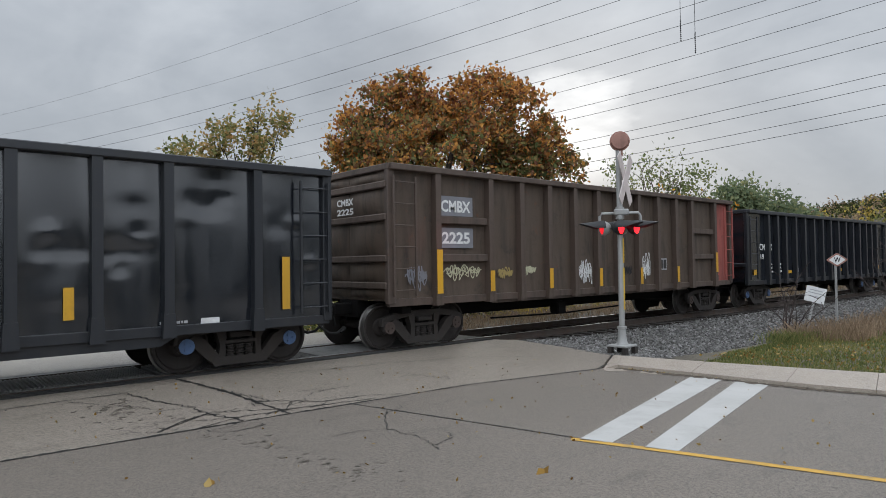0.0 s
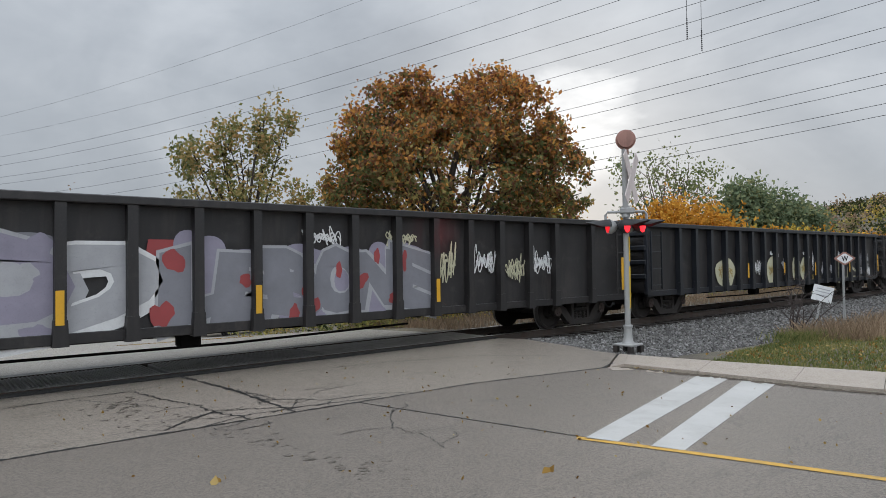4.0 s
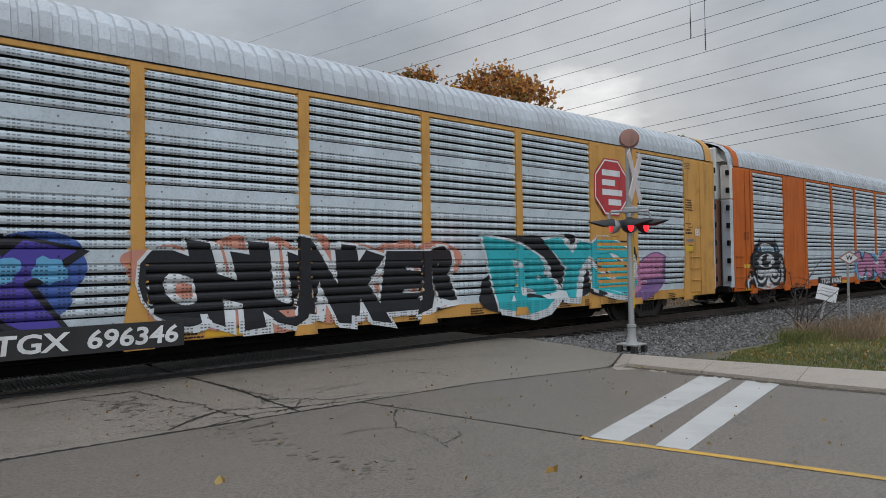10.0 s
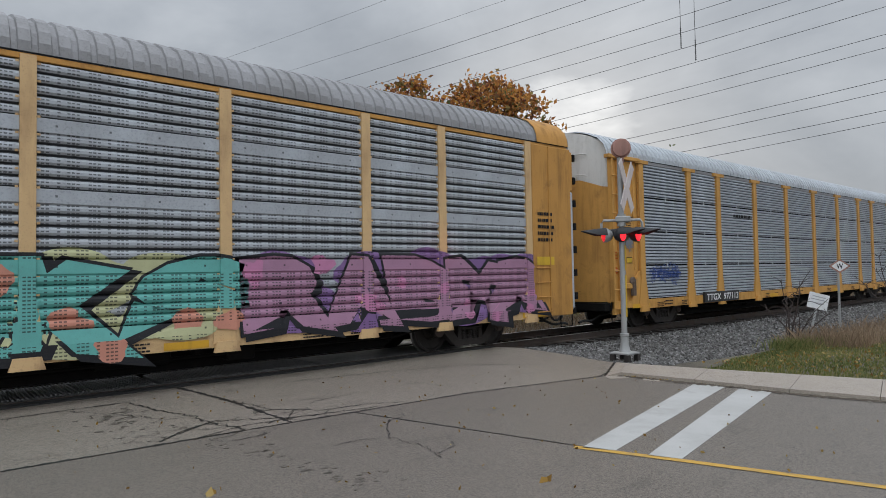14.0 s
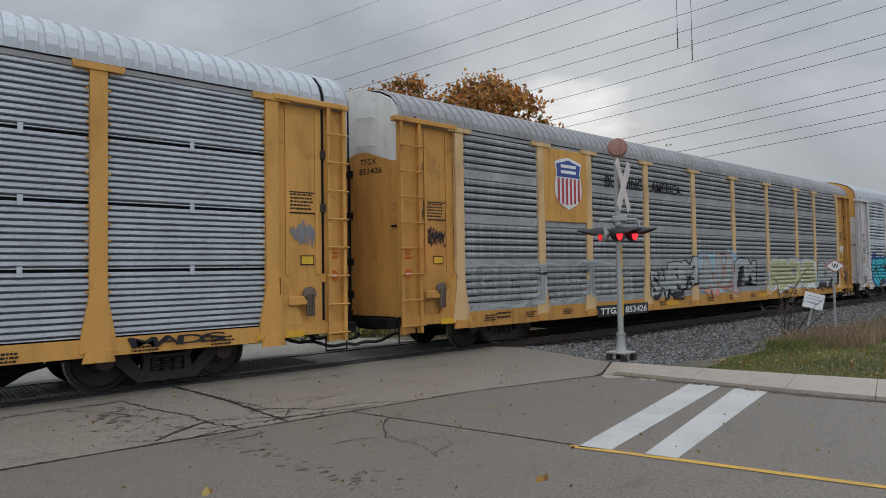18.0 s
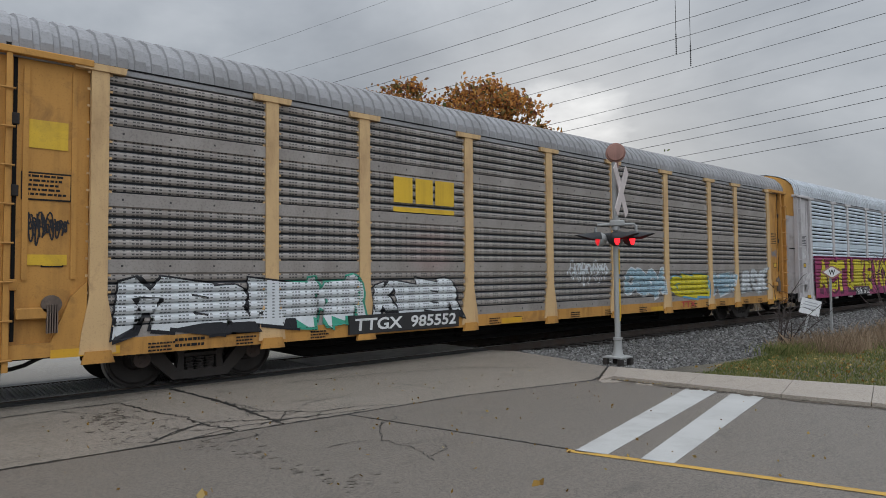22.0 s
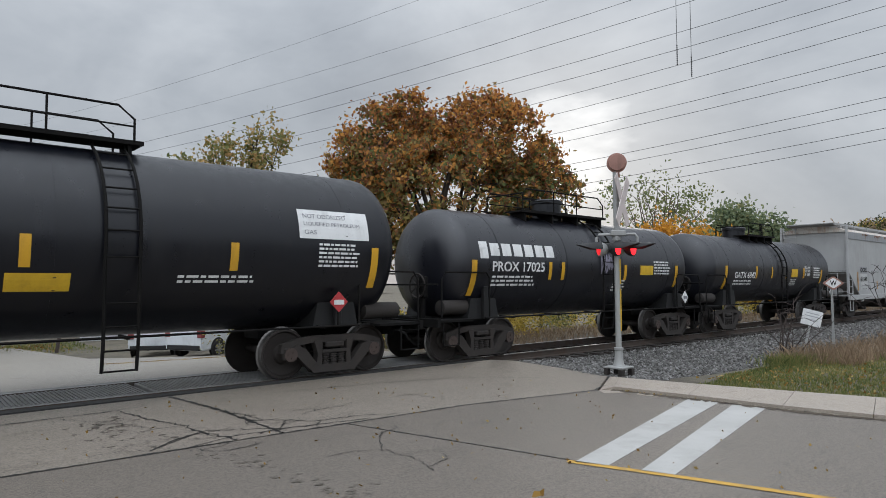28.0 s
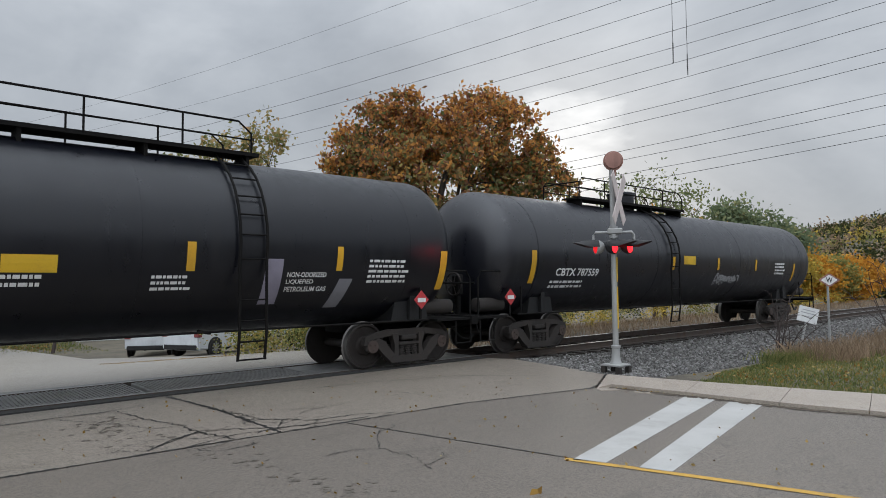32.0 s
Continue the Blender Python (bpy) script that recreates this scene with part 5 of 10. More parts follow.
def on_ribs(fine, w):
    """Where sprayed paint lies on a side: over the ribs of the sheets and over the posts between them."""
    zs, ds = [z for z, d in RIBS[fine]], [d for z, d in RIBS[fine]]

    def where(u, z, o):
        d = float(np.interp(z, zs, ds)) if PANEL_Z0 <= z <= PANEL_Z1 else 0.045
        if z < PANEL_Z0:
            d = 0.075
        reach = w / 2 + float(np.interp(z, (0.66, 0.95, 1.5), (0.135, 0.105, 0.002)))
        if any(abs(u - p) < reach for p in BAYS):
            d = 0.078
        return (u, -(SIDE_W + d + o), z)
    ups = [p + s * k for p in BAYS for s in (-1, 1) for k in (w / 2 - 0.002, w / 2 + 0.006, w / 2 + 0.06, w / 2 + 0.13)]
    return where, ([z for z in zs if z < 2.6] + [PANEL_Z0 - 0.001], ups)


def panel_mesh(width, fine, mat):
    verts, polys = [], []
    for z, d in RIBS[fine]:
        verts += [(-width / 2, -d, z), (width / 2, -d, z)]
    for i in range(len(RIBS[fine]) - 1):
        polys.append((2 * i, 2 * i + 1, 2 * i + 3, 2 * i + 2))
    k = len(verts)
    verts += [(-width / 2, 0.045, PANEL_Z0), (width / 2, 0.045, PANEL_Z0), (width / 2, 0.045, PANEL_Z1), (-width / 2, 0.045, PANEL_Z1)]
    polys.append((k, k + 3, k + 2, k + 1))
    clips = []
    if fine:
        for s in range(1, 4):  # a clip over each lap between two sheets
            z = PANEL_Z0 + s * (PANEL_Z1 - PANEL_Z0) / 4
            for u in (-width / 2 + 0.06, 0.0, width / 2 - 0.06):
                k = len(verts)
                verts += [(u + a, -0.03, z + b) for a, b in ((-0.035, -0.06), (0.035, -0.06), (0.035, 0.09), (-0.035, 0.09))]
                clips.append(len(polys))
                polys.append((k, k + 1, k + 2, k + 3))
    me = sheet_mesh("side_panel", verts, polys, mat)
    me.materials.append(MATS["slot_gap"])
    me.materials.append(MATS["groove_shade_grey"])
    # shade in the grooves and laps is put into the face colour
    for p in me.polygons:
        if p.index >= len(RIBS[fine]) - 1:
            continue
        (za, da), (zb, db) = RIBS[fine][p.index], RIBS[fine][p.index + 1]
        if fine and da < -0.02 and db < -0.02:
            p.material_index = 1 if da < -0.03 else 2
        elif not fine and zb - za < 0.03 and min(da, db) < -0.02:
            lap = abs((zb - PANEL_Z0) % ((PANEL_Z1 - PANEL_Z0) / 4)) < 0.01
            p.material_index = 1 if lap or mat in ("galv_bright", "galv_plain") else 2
    return me


def flat_panel_mesh(width, mat, z0=PANEL_Z0, z1=PANEL_Z1):
    bm = bmesh.new()
    rbx(bm, -width / 2, width / 2, -0.05, 0.03, z0, z1, 0.006)
    for u in (-width / 6, width / 6):
        for i in range(12):
            z = z0 + 0.15 + (z1 - z0 - 0.3) * i / 11
            bx(bm, u - 0.012, u + 0.012, -0.058, -0.05, z - 0.012, z + 0.012)
    return mesh_of("flat_panel", bm, mat)


def post_mesh(mat, bracket=True, w=0.24):
    bm = bmesh.new()
    prism(bm, [(-w / 2 - 0.13, 0.66), (w / 2 + 0.13, 0.66), (w / 2 + 0.1, 0.95), (w / 2, 1.5), (w / 2, 4.9), (-w / 2, 4.9), (-w / 2, 1.5), (-w / 2 - 0.1, 0.95)], 0.02, -0.075)
    if bracket:
        prism(bm, [(-w / 2 - 0.22, 4.83), (w / 2 + 0.22, 4.83), (w / 2 + 0.24, 4.93), (-w / 2 - 0.24, 4.93)], 0.02, -0.1)
    for s in (-1, 1):
        for i in range(14):
            z = 1.55 + 0.25 * i
            bx(bm, s * (w / 2 + 0.03) - 0.02, s * (w / 2 + 0.03) + 0.02, -0.05, -0.035, z - 0.016, z + 0.016)
    return mesh_of("side_post", bm, mat)


ARCH = [(1.46, 4.88), (1.44, 5.07), (1.36, 5.26), (1.15, 5.47), (0.8, 5.63), (0.4, 5.74), (0.0, 5.77)]
ARCH = ARCH + [(-y, z) for y, z in ARCH[-2::-1]]


def roof_mesh(mat, half, tall=0.0):
    verts, polys = [], []
    n = len(ARCH)
    x, k = -half, 0
    pitch = 0.25
    while x < half - 0.01:
        for dx, up in ((0.0, 0.0), (0.07, 0.0), (0.085, 0.034), (0.235, 0.034)):
            for y, z in ARCH:
                r = up if abs(y) < 1.45 else 0.0
                verts.append((min(x + dx, half), y * (1 + r * 0.55), z + r + tall * min((z - 4.88) / 0.4, 1.0)))
            k += 1
        x += pitch
    for i in range(k - 1):
        for j in range(n - 1):
            a = i * n + j
            polys.append((a, a + 1, a + n + 1, a + n))
    return sheet_mesh("roof", verts, polys, mat)


def arch_end(bm, x0, x1, z0, z1, inset=0.0, shrink=0.0):
    """A slab across the car's end, cut to the roof's arch, between two heights."""
    pts = [(y * (1 - shrink), z) for y, z in ARCH if z0 < z < z1]
    out = [(1.44 * (1 - shrink), z0)]
    if z1 > 5.0:
        out += [(y, min(z - inset, z1)) for y, z in pts]
    else:
        out += [(1.44 * (1 - shrink), z1), (-1.44 * (1 - shrink), z1)]
    out.append((-1.44 * (1 - shrink), z0))
    n = len(out)
    vs = [bm.verts.new((x0, y, z)) for y, z in out] + [bm.verts.new((x1, y, z)) for y, z in out]
    bm.faces.new(vs[:n])
    bm.faces.new(vs[n:][::-1])
    for i in range(n):
        bm.faces.new((vs[i], vs[(i + 1) % n], vs[(i + 1) % n + n], vs[i + n]))


def rack_frame_mesh(length):
    """The carrier's underframe: a deep centre sill between the trucks, cross beams, brake pipes and reservoirs."""
    bm = bmesh.new()
    h = length / 2
    bx(bm, -h, h, -0.33, 0.33, 0.52, 0.84)
    prism(bm, [(-8.5, 0.56), (-7.9, 0.2), (7.9, 0.2), (8.5, 0.56)], -0.7, 0.7)
    for i in range(9):
        x = -7.6 + 1.9 * i
        prism(bm, [(x - 0.05, 0.5), (x + 0.05, 0.5), (x + 0.05, 0.84), (x - 0.05, 0.84)], -1.29, 1.29)
    for y, z in ((-1.0, 0.44), (-0.75, 0.36)):
        tube(bm, [(-9.0, y, 0.6), (-8.0, y, z), (0.0, y, z - 0.02), (8.0, y, z), (9.0, y, 0.6)], 0.03)
    for x in (-3.4, 2.9):
        lathe(bm, [(-0.6, 0.05), (-0.55, 0.19), (0.55, 0.19), (0.6, 0.05)], (x, -0.85, 0.52), "x", 14)
    rbx(bm, 4.4, 4.9, -1.05, -0.7, 0.3, 0.62, 0.03)
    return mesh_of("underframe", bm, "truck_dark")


def prow(y):
    """How far a carrier's end doors stand out beyond the car's end, across its width."""
    return float(np.interp(abs(y), (0.0, 0.3, 0.7, 1.1, 1.4), (0.34, 0.31, 0.22, 0.1, 0.0)))


def arch_z(y):
    """The height of the roof's arch across the car."""
    half_arch = ARCH[:7][::-1]
    return float(np.interp(abs(y), [p for p, q in half_arch], [q for p, q in half_arch]))


def on_prow(half):
    return lambda u, z, o: (-(half - 0.12 + prow(u) + o), -u, z)


SHARED = {}


def shared(key, make):
    if key not in SHARED:
        SHARED[key] = make()
    return SHARED[key]


def rack(c0, c1, colour, sheets, roof, label, fine=False, style="ladder", solid=(), cap="rack_cream", sill=None, number=None, plate=None, trucks_at=10.05, sill_low=0.6, posts=None, tall=0.0, roof_cap=0.0):
    """A covered two-deck car carrier: sill, ribbed side sheets between posts, arched ribbed roof, end doors, ladders, trucks."""
    mid, half = (c0 + c1) / 2, (c1 - c0) / 2
    sill = sill or colour
    car = thing("car_carrier", label, "train car", "car carriers of the freight train", pose(mid, 0, 0))
    put("underframe", shared("uf", lambda: rack_frame_mesh(26.4)), car)
    put("roof", shared(("roof", roof, tall), lambda: roof_mesh(roof, 13.3, tall)), car)
    bm = bmesh.new()
    bx(bm, -half + 0.05, half - 0.05, -1.38, 1.38, 0.78, 0.84)
    bx(bm, -half + 0.05, half - 0.05, -1.38, 1.38, 2.7, 2.74)
    part("deck", bm, "truck_dark", car)
    edges = list(BAYS)
    for side in (-1, 1):
        turn = 0 if side < 0 else 180
        b = bmesh.new()
        prism(b, [(-half + 0.05, 0.66), (-half + 1.4, 0.66), (-half + 1.9, sill_low), (half - 1.9, sill_low), (half - 1.4, 0.66), (half - 0.05, 0.66), (half - 0.05, 0.86), (-half + 0.05, 0.86)], side * 1.3, side * 1.494)
        part("side_sill", b, sill, car)
        b = bmesh.new()
        rbx(b, -half + 0.1, half - 0.1, min(side * 1.36, side * 1.47), max(side * 1.36, side * 1.47), 4.84, 4.93, 0.01)
        part("eave_rail", b, "roof_sheet" if style == "ladder" else colour, car)
        b = bmesh.new()
        bx(b, -half + 0.1, half - 0.1, min(side * 1.462, side * 1.478), max(side * 1.462, side * 1.478), 4.932, 4.952)
        part("eave_gap", b, "slot_gap", car)
        for a, c in zip(edges, edges[1:]):
            w = c - a - 0.02
            key = (round(w, 2), fine, sheets)
            if any(s0 <= (a + c) / 2 <= s1 for s0, s1 in solid):
                me = shared((round(w, 2), colour, "flat"), lambda: flat_panel_mesh(w, colour))
                put("flat_panel", me, car, m=pose((a + c) / 2, side * SIDE_W, 0, 0, 0, turn))
            else:
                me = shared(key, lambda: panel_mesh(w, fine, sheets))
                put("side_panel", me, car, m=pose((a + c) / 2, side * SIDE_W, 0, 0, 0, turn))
        me = shared(("post", posts or colour, style), lambda: post_mesh(posts or colour, style == "ladder", 0.24 if style == "ladder" else 0.2))
        for p in edges:
            put("side_post", me, car, m=pose(p, side * SIDE_W, 0, 0, 0, turn))
        # the plain ends of the sides
        for s in (-1, 1):
            b = bmesh.new()
            u0, u1 = sorted((s * 11.82, s * (half - 0.02)))
            if style == "ladder":
                v0, v1 = sorted((s * 12.8, s * (half - 0.05)))
                rbx(b, min(s * 11.82, s * 12.85), max(s * 11.82, s * 12.85), min(side * 1.36, side * 1.42), max(side * 1.36, side * 1.42), 0.8, 4.85, 0.01)
                for u in (12.02, 12.62):
                    prism(b, [(s * u - 0.035, 1.75), (s * u + 0.035, 1.75), (s * u + 0.035, 4.75), (s * u - 0.035, 4.75)], side * 1.418, side * 1.445)
                part("door_panel", b, colour, car)
                b = bmesh.new()
                bx(b, min(s * 12.725, s * 12.775), max(s * 12.725, s * 12.775), min(side * 1.415, side * 1.426), max(side * 1.415, side * 1.426), 0.9, 4.84)
                part("door_gap", b, "slot_gap", car)
                for z in (1.6, 2.9, 3.9):
                    b = bmesh.new()
                    rbx(b, s * 12.75 - 0.05, s * 12.75 + 0.05, min(side * 1.42, side * 1.46), max(side * 1.42, side * 1.46), z, z + 0.16, 0.01)
                    part("door_hinge", b, "truck_steel" if z > 2 else colour, car)
                b = bmesh.new()
                rbx(b, u0 - 0.1, u1 + 0.02, min(side * 1.38, side * 1.56), max(side * 1.38, side * 1.56), 4.86, 4.96, 0.01)
                part("door_header", b, colour, car)
                b = bmesh.new()
                prism(b, [(s * 11.85, 0.86), (s * 12.3, 0.86), (s * 12.05, 1.5), (s * 11.85, 1.7)], side * 1.425, side * 1.5)
                part("gusset", b, colour, car)
                b = bmesh.new()
                ya, yb = side * 1.4, side * 1.54
                m_ = [(v0, yb), (v0, ya), (v1, ya), (v1, yb), (v1 - 0.07, yb), (v1 - 0.07, side * 1.43), (v0 + 0.07, side * 1.43), (v0 + 0.07, yb)]
                vs_ = [[b.verts.new((x, y, z)) for x, y in m_] for z in (0.5, 4.86)]
                for v_ in vs_:
                    b.faces.new(v_)
                for i in range(8):
                    b.faces.new((vs_[0][i], vs_[0][(i + 1) % 8], vs_[1][(i + 1) % 8], vs_[1][i]))
            else:
                rbx(b, u0, u1, min(side * 1.36, side * 1.5), max(side * 1.36, side * 1.5), 0.62, 4.88, 0.02)
                xm = s * (half - 0.9)
                seam = bmesh.new()
                rbx(seam, xm - 0.02, xm + 0.02, min(side * 1.49, side * 1.525), max(side * 1.49, side * 1.525), 0.62, 4.86, 0.005)
                part("panel_seam", seam, colour, car)
            pane = part("ladder_column" if style == "ladder" else "end_panel", b, colour, car)
            if style == "ladder":
                r = bmesh.new()
                cyl(r, (v0 - 0.04, 0, 0), (v1 + 0.04, 0, 0), 0.016, 6)
                rm = mesh_of("rung", r, colour)
                for i in range(8):
                    put("rung", rm, pane, m=pose(0, side * 1.56, 0.66 + 0.53 * i))
            else:
                r = bmesh.new()
                cyl(r, (u0 + 0.1, 0, 0), (u0 + 0.65, 0, 0), 0.014, 6)
                rm = mesh_of("rung", r, colour)
                for i in range(4):
                    put("rung", rm, pane, m=pose(0, side * 1.53, 0.75 + 0.36 * i))
    for s in (-1, 1):
        xe = s * (half - 0.12)
        if style == "ladder":
            door = top = None
            for k in (-1, 1):  # two curved leaves that meet in a blunt prow
                ys = [k * q for q in (0.035, 0.3, 0.6, 0.9, 1.2, 1.4)]
                for nm, mt, lo in (("end_door", colour, 0.85), ("end_cap", cap, 4.2)):
                    b = bmesh.new()
                    rings = []
                    for y in ys:
                        x = xe + s * prow(y)
                        sag = 0.14 * math.sin(3.0 * abs(y) + 0.4) if nm == "end_cap" else 0.0
                        hi = (4.2 + 0.14 * math.sin(3.0 * abs(y) + 0.4)) if nm == "end_door" else arch_z(y) - 0.03 + tall
                        zl = lo + sag + (0.003 if nm == "end_cap" else 0.0)
                        rings.append([b.verts.new(p) for p in ((x, y, zl), (x, y, hi), (x - s * 0.06, y, hi), (x - s * 0.06, y, zl))])
                    for p, q in zip(rings, rings[1:]):
                        for i in range(4):
                            b.faces.new((p[i], p[(i + 1) % 4], q[(i + 1) % 4], q[i]))
                    for p in (rings[0], rings[-1]):
                        b.faces.new(p)
                    piece = part(nm, b, mt, car)
                    if nm == "end_door":
                        door = piece
            b = bmesh.new()
            bx(b, min(xe, xe - s * 0.3), max(xe, xe - s * 0.3), -1.36, 1.36, 0.85, 4.9)
            part("end_bulkhead", b, "door_grime", car)
            xs_ = xe + s * (prow(0.0) - 0.02)
            b = bmesh.new()
            rbx(b, xs_ - 0.02, xs_ + 0.02, -0.04, 0.04, 0.9, 5.55, 0.01)
            part("door_seam", b, "slot_gap", door)
            b = bmesh.new()
            cyl(b, (xs_ + s * 0.05, -0.1, 1.0), (xs_ + s * 0.05, -0.1, 4.1), 0.018, 6)
            for z in (1.3, 2.0, 3.0, 3.9):
                bx(b, xs_, xs_ + s * 0.06, -0.16, 0.02, z - 0.07, z + 0.07)
            part("lock_rod", b, "truck_dark", door)
            b = bmesh.new()
            for z in (4.45, 5.05):
                tube(b, [(xe + s * prow(0.35), -0.35, z), (xe + s * (prow(0.4) + 0.07), -0.4, z + 0.02), (xe + s * (prow(0.75) + 0.07), -0.75, z), (xe + s * prow(0.8), -0.8, z - 0.02)], 0.015)
            part("grab_iron", b, cap, car)
            b = bmesh.new()
            pts = [(y * 1.012, z + 0.02 + tall * min((z - 4.88) / 0.4, 1.0)) for y, z in ARCH]
            vs_ = [[b.verts.new((xe - s * d_, y, z)) for y, z in pts] for d_ in (0.42, 0.36)]
            for i in range(len(pts) - 1):
                b.faces.new((vs_[0][i], vs_[0][i + 1], vs_[1][i + 1], vs_[1][i]))
            part("roof_seal", b, "slot_gap", car)
        else:
            b = bmesh.new()
            arch_end(b, xe - s * 0.3, xe, 0.85, 5.9, 0.0, 0.0)
            arch_end(b, xe, xe + s * 0.3, 5.1, 5.9, 0.06, 0.1)
            door = part("end_door", b, cap if colour == "rack_orange" else colour, car)
            for j in range(7):
                y = -1.3 + 2.6 * j / 6
                b = bmesh.new()
                out = 0.5 - 0.28 * abs(y / 1.3) ** 2
                x0, x1 = sorted((xe, xe + s * out))
                split = 3.8
                rbx(b, x0, x1, y - 0.19, y + 0.19, 0.75, split, 0.05)
                leaf = part("door_leaf", b, "galv_fine" if j in (0, 2, 4, 6) else "leaf_rust" if colour == "rack_orange" else "leaf_cream", door)
                if split < 4:
                    b = bmesh.new()
                    rbx(b, x0, x1, y - 0.19, y + 0.19, 3.79, arch_z(abs(y) + 0.19) - 0.05 + tall, 0.04)
                    part("leaf_top", b, cap if colour == "rack_orange" else colour, leaf)
            b = bmesh.new()
            for y in (-1.42, -0.5, 0.5, 1.42):
                for i in range(7):
                    rbx(b, xe + s * 0.3 - 0.05, xe + s * 0.3 + 0.05, y - 0.05, y + 0.05, 1.0 + 0.6 * i, 1.18 + 0.6 * i, 0.01)
            part("hinge", b, "truck_dark", door)
        b = bmesh.new()
        bx(b, min(xe, xe + s * 0.35), max(xe, xe + s * 0.35), -1.4, 1.4, 0.62, 0.82)
        tube(b, [(xe + s * 0.1, -1.45, 0.85), (xe + s * 0.1, -1.45, 0.33), (xe + s * 0.1 - s * 0.45, -1.45, 0.33), (xe + s * 0.1 - s * 0.45, -1.45, 0.6)], 0.018)
        part("end_step", b, "truck_dark", car)
        b = bmesh.new()
        tube(b, [(xe + s * (0.72 - 0.16 * i), -0.8, 0.3 + 0.3 * (i / 11) ** 1.6 + 0.03 * math.sin(1.3 * i)) for i in range(12)], 0.032, 7)
        cyl(b, (xe - s * 0.3, -0.8, 0.42), (xe - s * 0.3, -0.8, 0.7), 0.014, 5)
        part("brake_hose", b, "hose_rubber", car)
        truck(car, s * trucks_at, mid)
    couplers(car, -half + 0.15, half - 0.15)
    on = on_side(1.505)
    if style == "ladder":
        rq = random.Random(int(c0))
        for s in (-1, 1):
            pl = on_side(1.424)
            q = min(s * 11.98, s * 12.72)
            patch((q + 0.05, q + 0.68, 2.86, 3.26), "letter_black", car, pl, name="data_plate", lift=0.004)
            patch((q + 0.075, q + 0.655, 2.885, 3.235), colour, car, pl, name="plate_face", lift=0.007)
            bars((q + 0.1, q + 0.62, 2.9, 3.22), 5, "letter_black", car, pl, rnd=rq, lift=0.01)
            patch((q + 0.3, q + 0.58, 1.92, 2.1), "letter_black", car, pl, name="small_plate", lift=0.004)
            patch((q + 0.32, q + 0.56, 1.94, 2.08), "sign_yellow", car, pl, name="plate_face", lift=0.007)
            tag((q + 0.1, q + 0.66, 2.2, 2.75), rq.choice(("spray_black", "spray_white", "spray_grey")), car, pl, seed=int(c0) + s, loops=4, width=0.03)
            bm = bmesh.new()
            rbx(bm, q, q + 0.38, -1.56, -1.42, 1.2, 1.36, 0.015)
            part("brake_bracket", bm, colour, car)
            bm = bmesh.new()
            lathe(bm, [(0.0, 0.13), (0.05, 0.13), (0.06, 0.08)], (q + 0.42, -1.56, 1.4), "y", 14)
            for k in range(5):
                bx(bm, q + 0.36 + 0.03 * k, q + 0.375 + 0.03 * k, -1.6, -1.5, 1.0, 1.4)
            part("hand_brake", bm, colour if colour == "rack_white" else "door_grime", car)
            lq = s * (half - 0.29)
            bars((lq - 0.15, lq + 0.15, 2.0, 2.25), 3, "rack_orange" if colour != "rack_orange" else "letter_black", car, on_side(1.434), rnd=rq)
            pts = blob(rq, lq, 1.72, 0.1, 0.1, 14, 0.02)
            lay("warning_disc", pts, [tuple(range(14))], "rack_orange", car, on_side(1.434), 0.006)
            patch((lq - 0.07, lq + 0.07, 1.695, 1.745), "plate_white", car, on_side(1.434), lift=0.01)
    for u in (-11.0, -9.6, -8.2, -3.6, -2.8, -0.6, 0.9, 2.6, 5.6, 6.6, 7.6, 9.4, 10.6):
        bars((u, u + 0.42, 0.6, 0.76), 3, "letter_black" if colour != "rack_white" else "spray_grey", car, on, rnd=random.Random(int(u * 10)), lift=0.004)
    bm = bmesh.new()
    prism(bm, [(-0.22, 0.52), (0.22, 0.52), (0.17, 0.7), (-0.17, 0.7)], -1.49, -1.56)
    pad = mesh_of("jacking_pad", bm, sill)
    for p in edges:
        put("jacking_pad", pad, car, m=pose(p, 0, 0))
    if roof_cap:
        for s in (-1, 1):
            b = bmesh.new()
            pts = [(y * 1.03, z + 0.06 + tall * min((z - 4.88) / 0.4, 1.0)) for y, z in ARCH]
            vs_ = [[b.verts.new((s * x, y, z)) for y, z in pts] for x in (half - roof_cap, half - 0.1)]
            for i in range(len(pts) - 1):
                b.faces.new((vs_[0][i], vs_[0][i + 1], vs_[1][i + 1], vs_[1][i]))
            part("roof_cap", b, colour, car)
    if number:
        u0, u1, z0, z1 = plate
        bm = bmesh.new()
        bx(bm, u0 - 0.1, u1 + 0.1, -1.566, -1.5, z0 - 0.06, z1 + 0.06)
        part("number_plate", bm, "plate_black", car)
        letters(number, plate, "letter_white", car, on_side(1.566), bold=0.025, slant=0.1, lift=0.01)
    for b in ((-12.3, -11.4, 0.64, 0.76), (-3.2, -2.5, 0.62, 0.74), (3.2, 3.9, 0.62, 0.74), (11.4, 12.3, 0.64, 0.76)):
        patch(b, "reflector", car, on, name="reflector", lift=0.008)
    bars((-10.6, -10.0, 0.62, 0.8), 2, "letter_black", car, on)
    walks.append((car, mid))
    return car, on_ribs(fine, 0.24 if style == "ladder" else 0.2), half


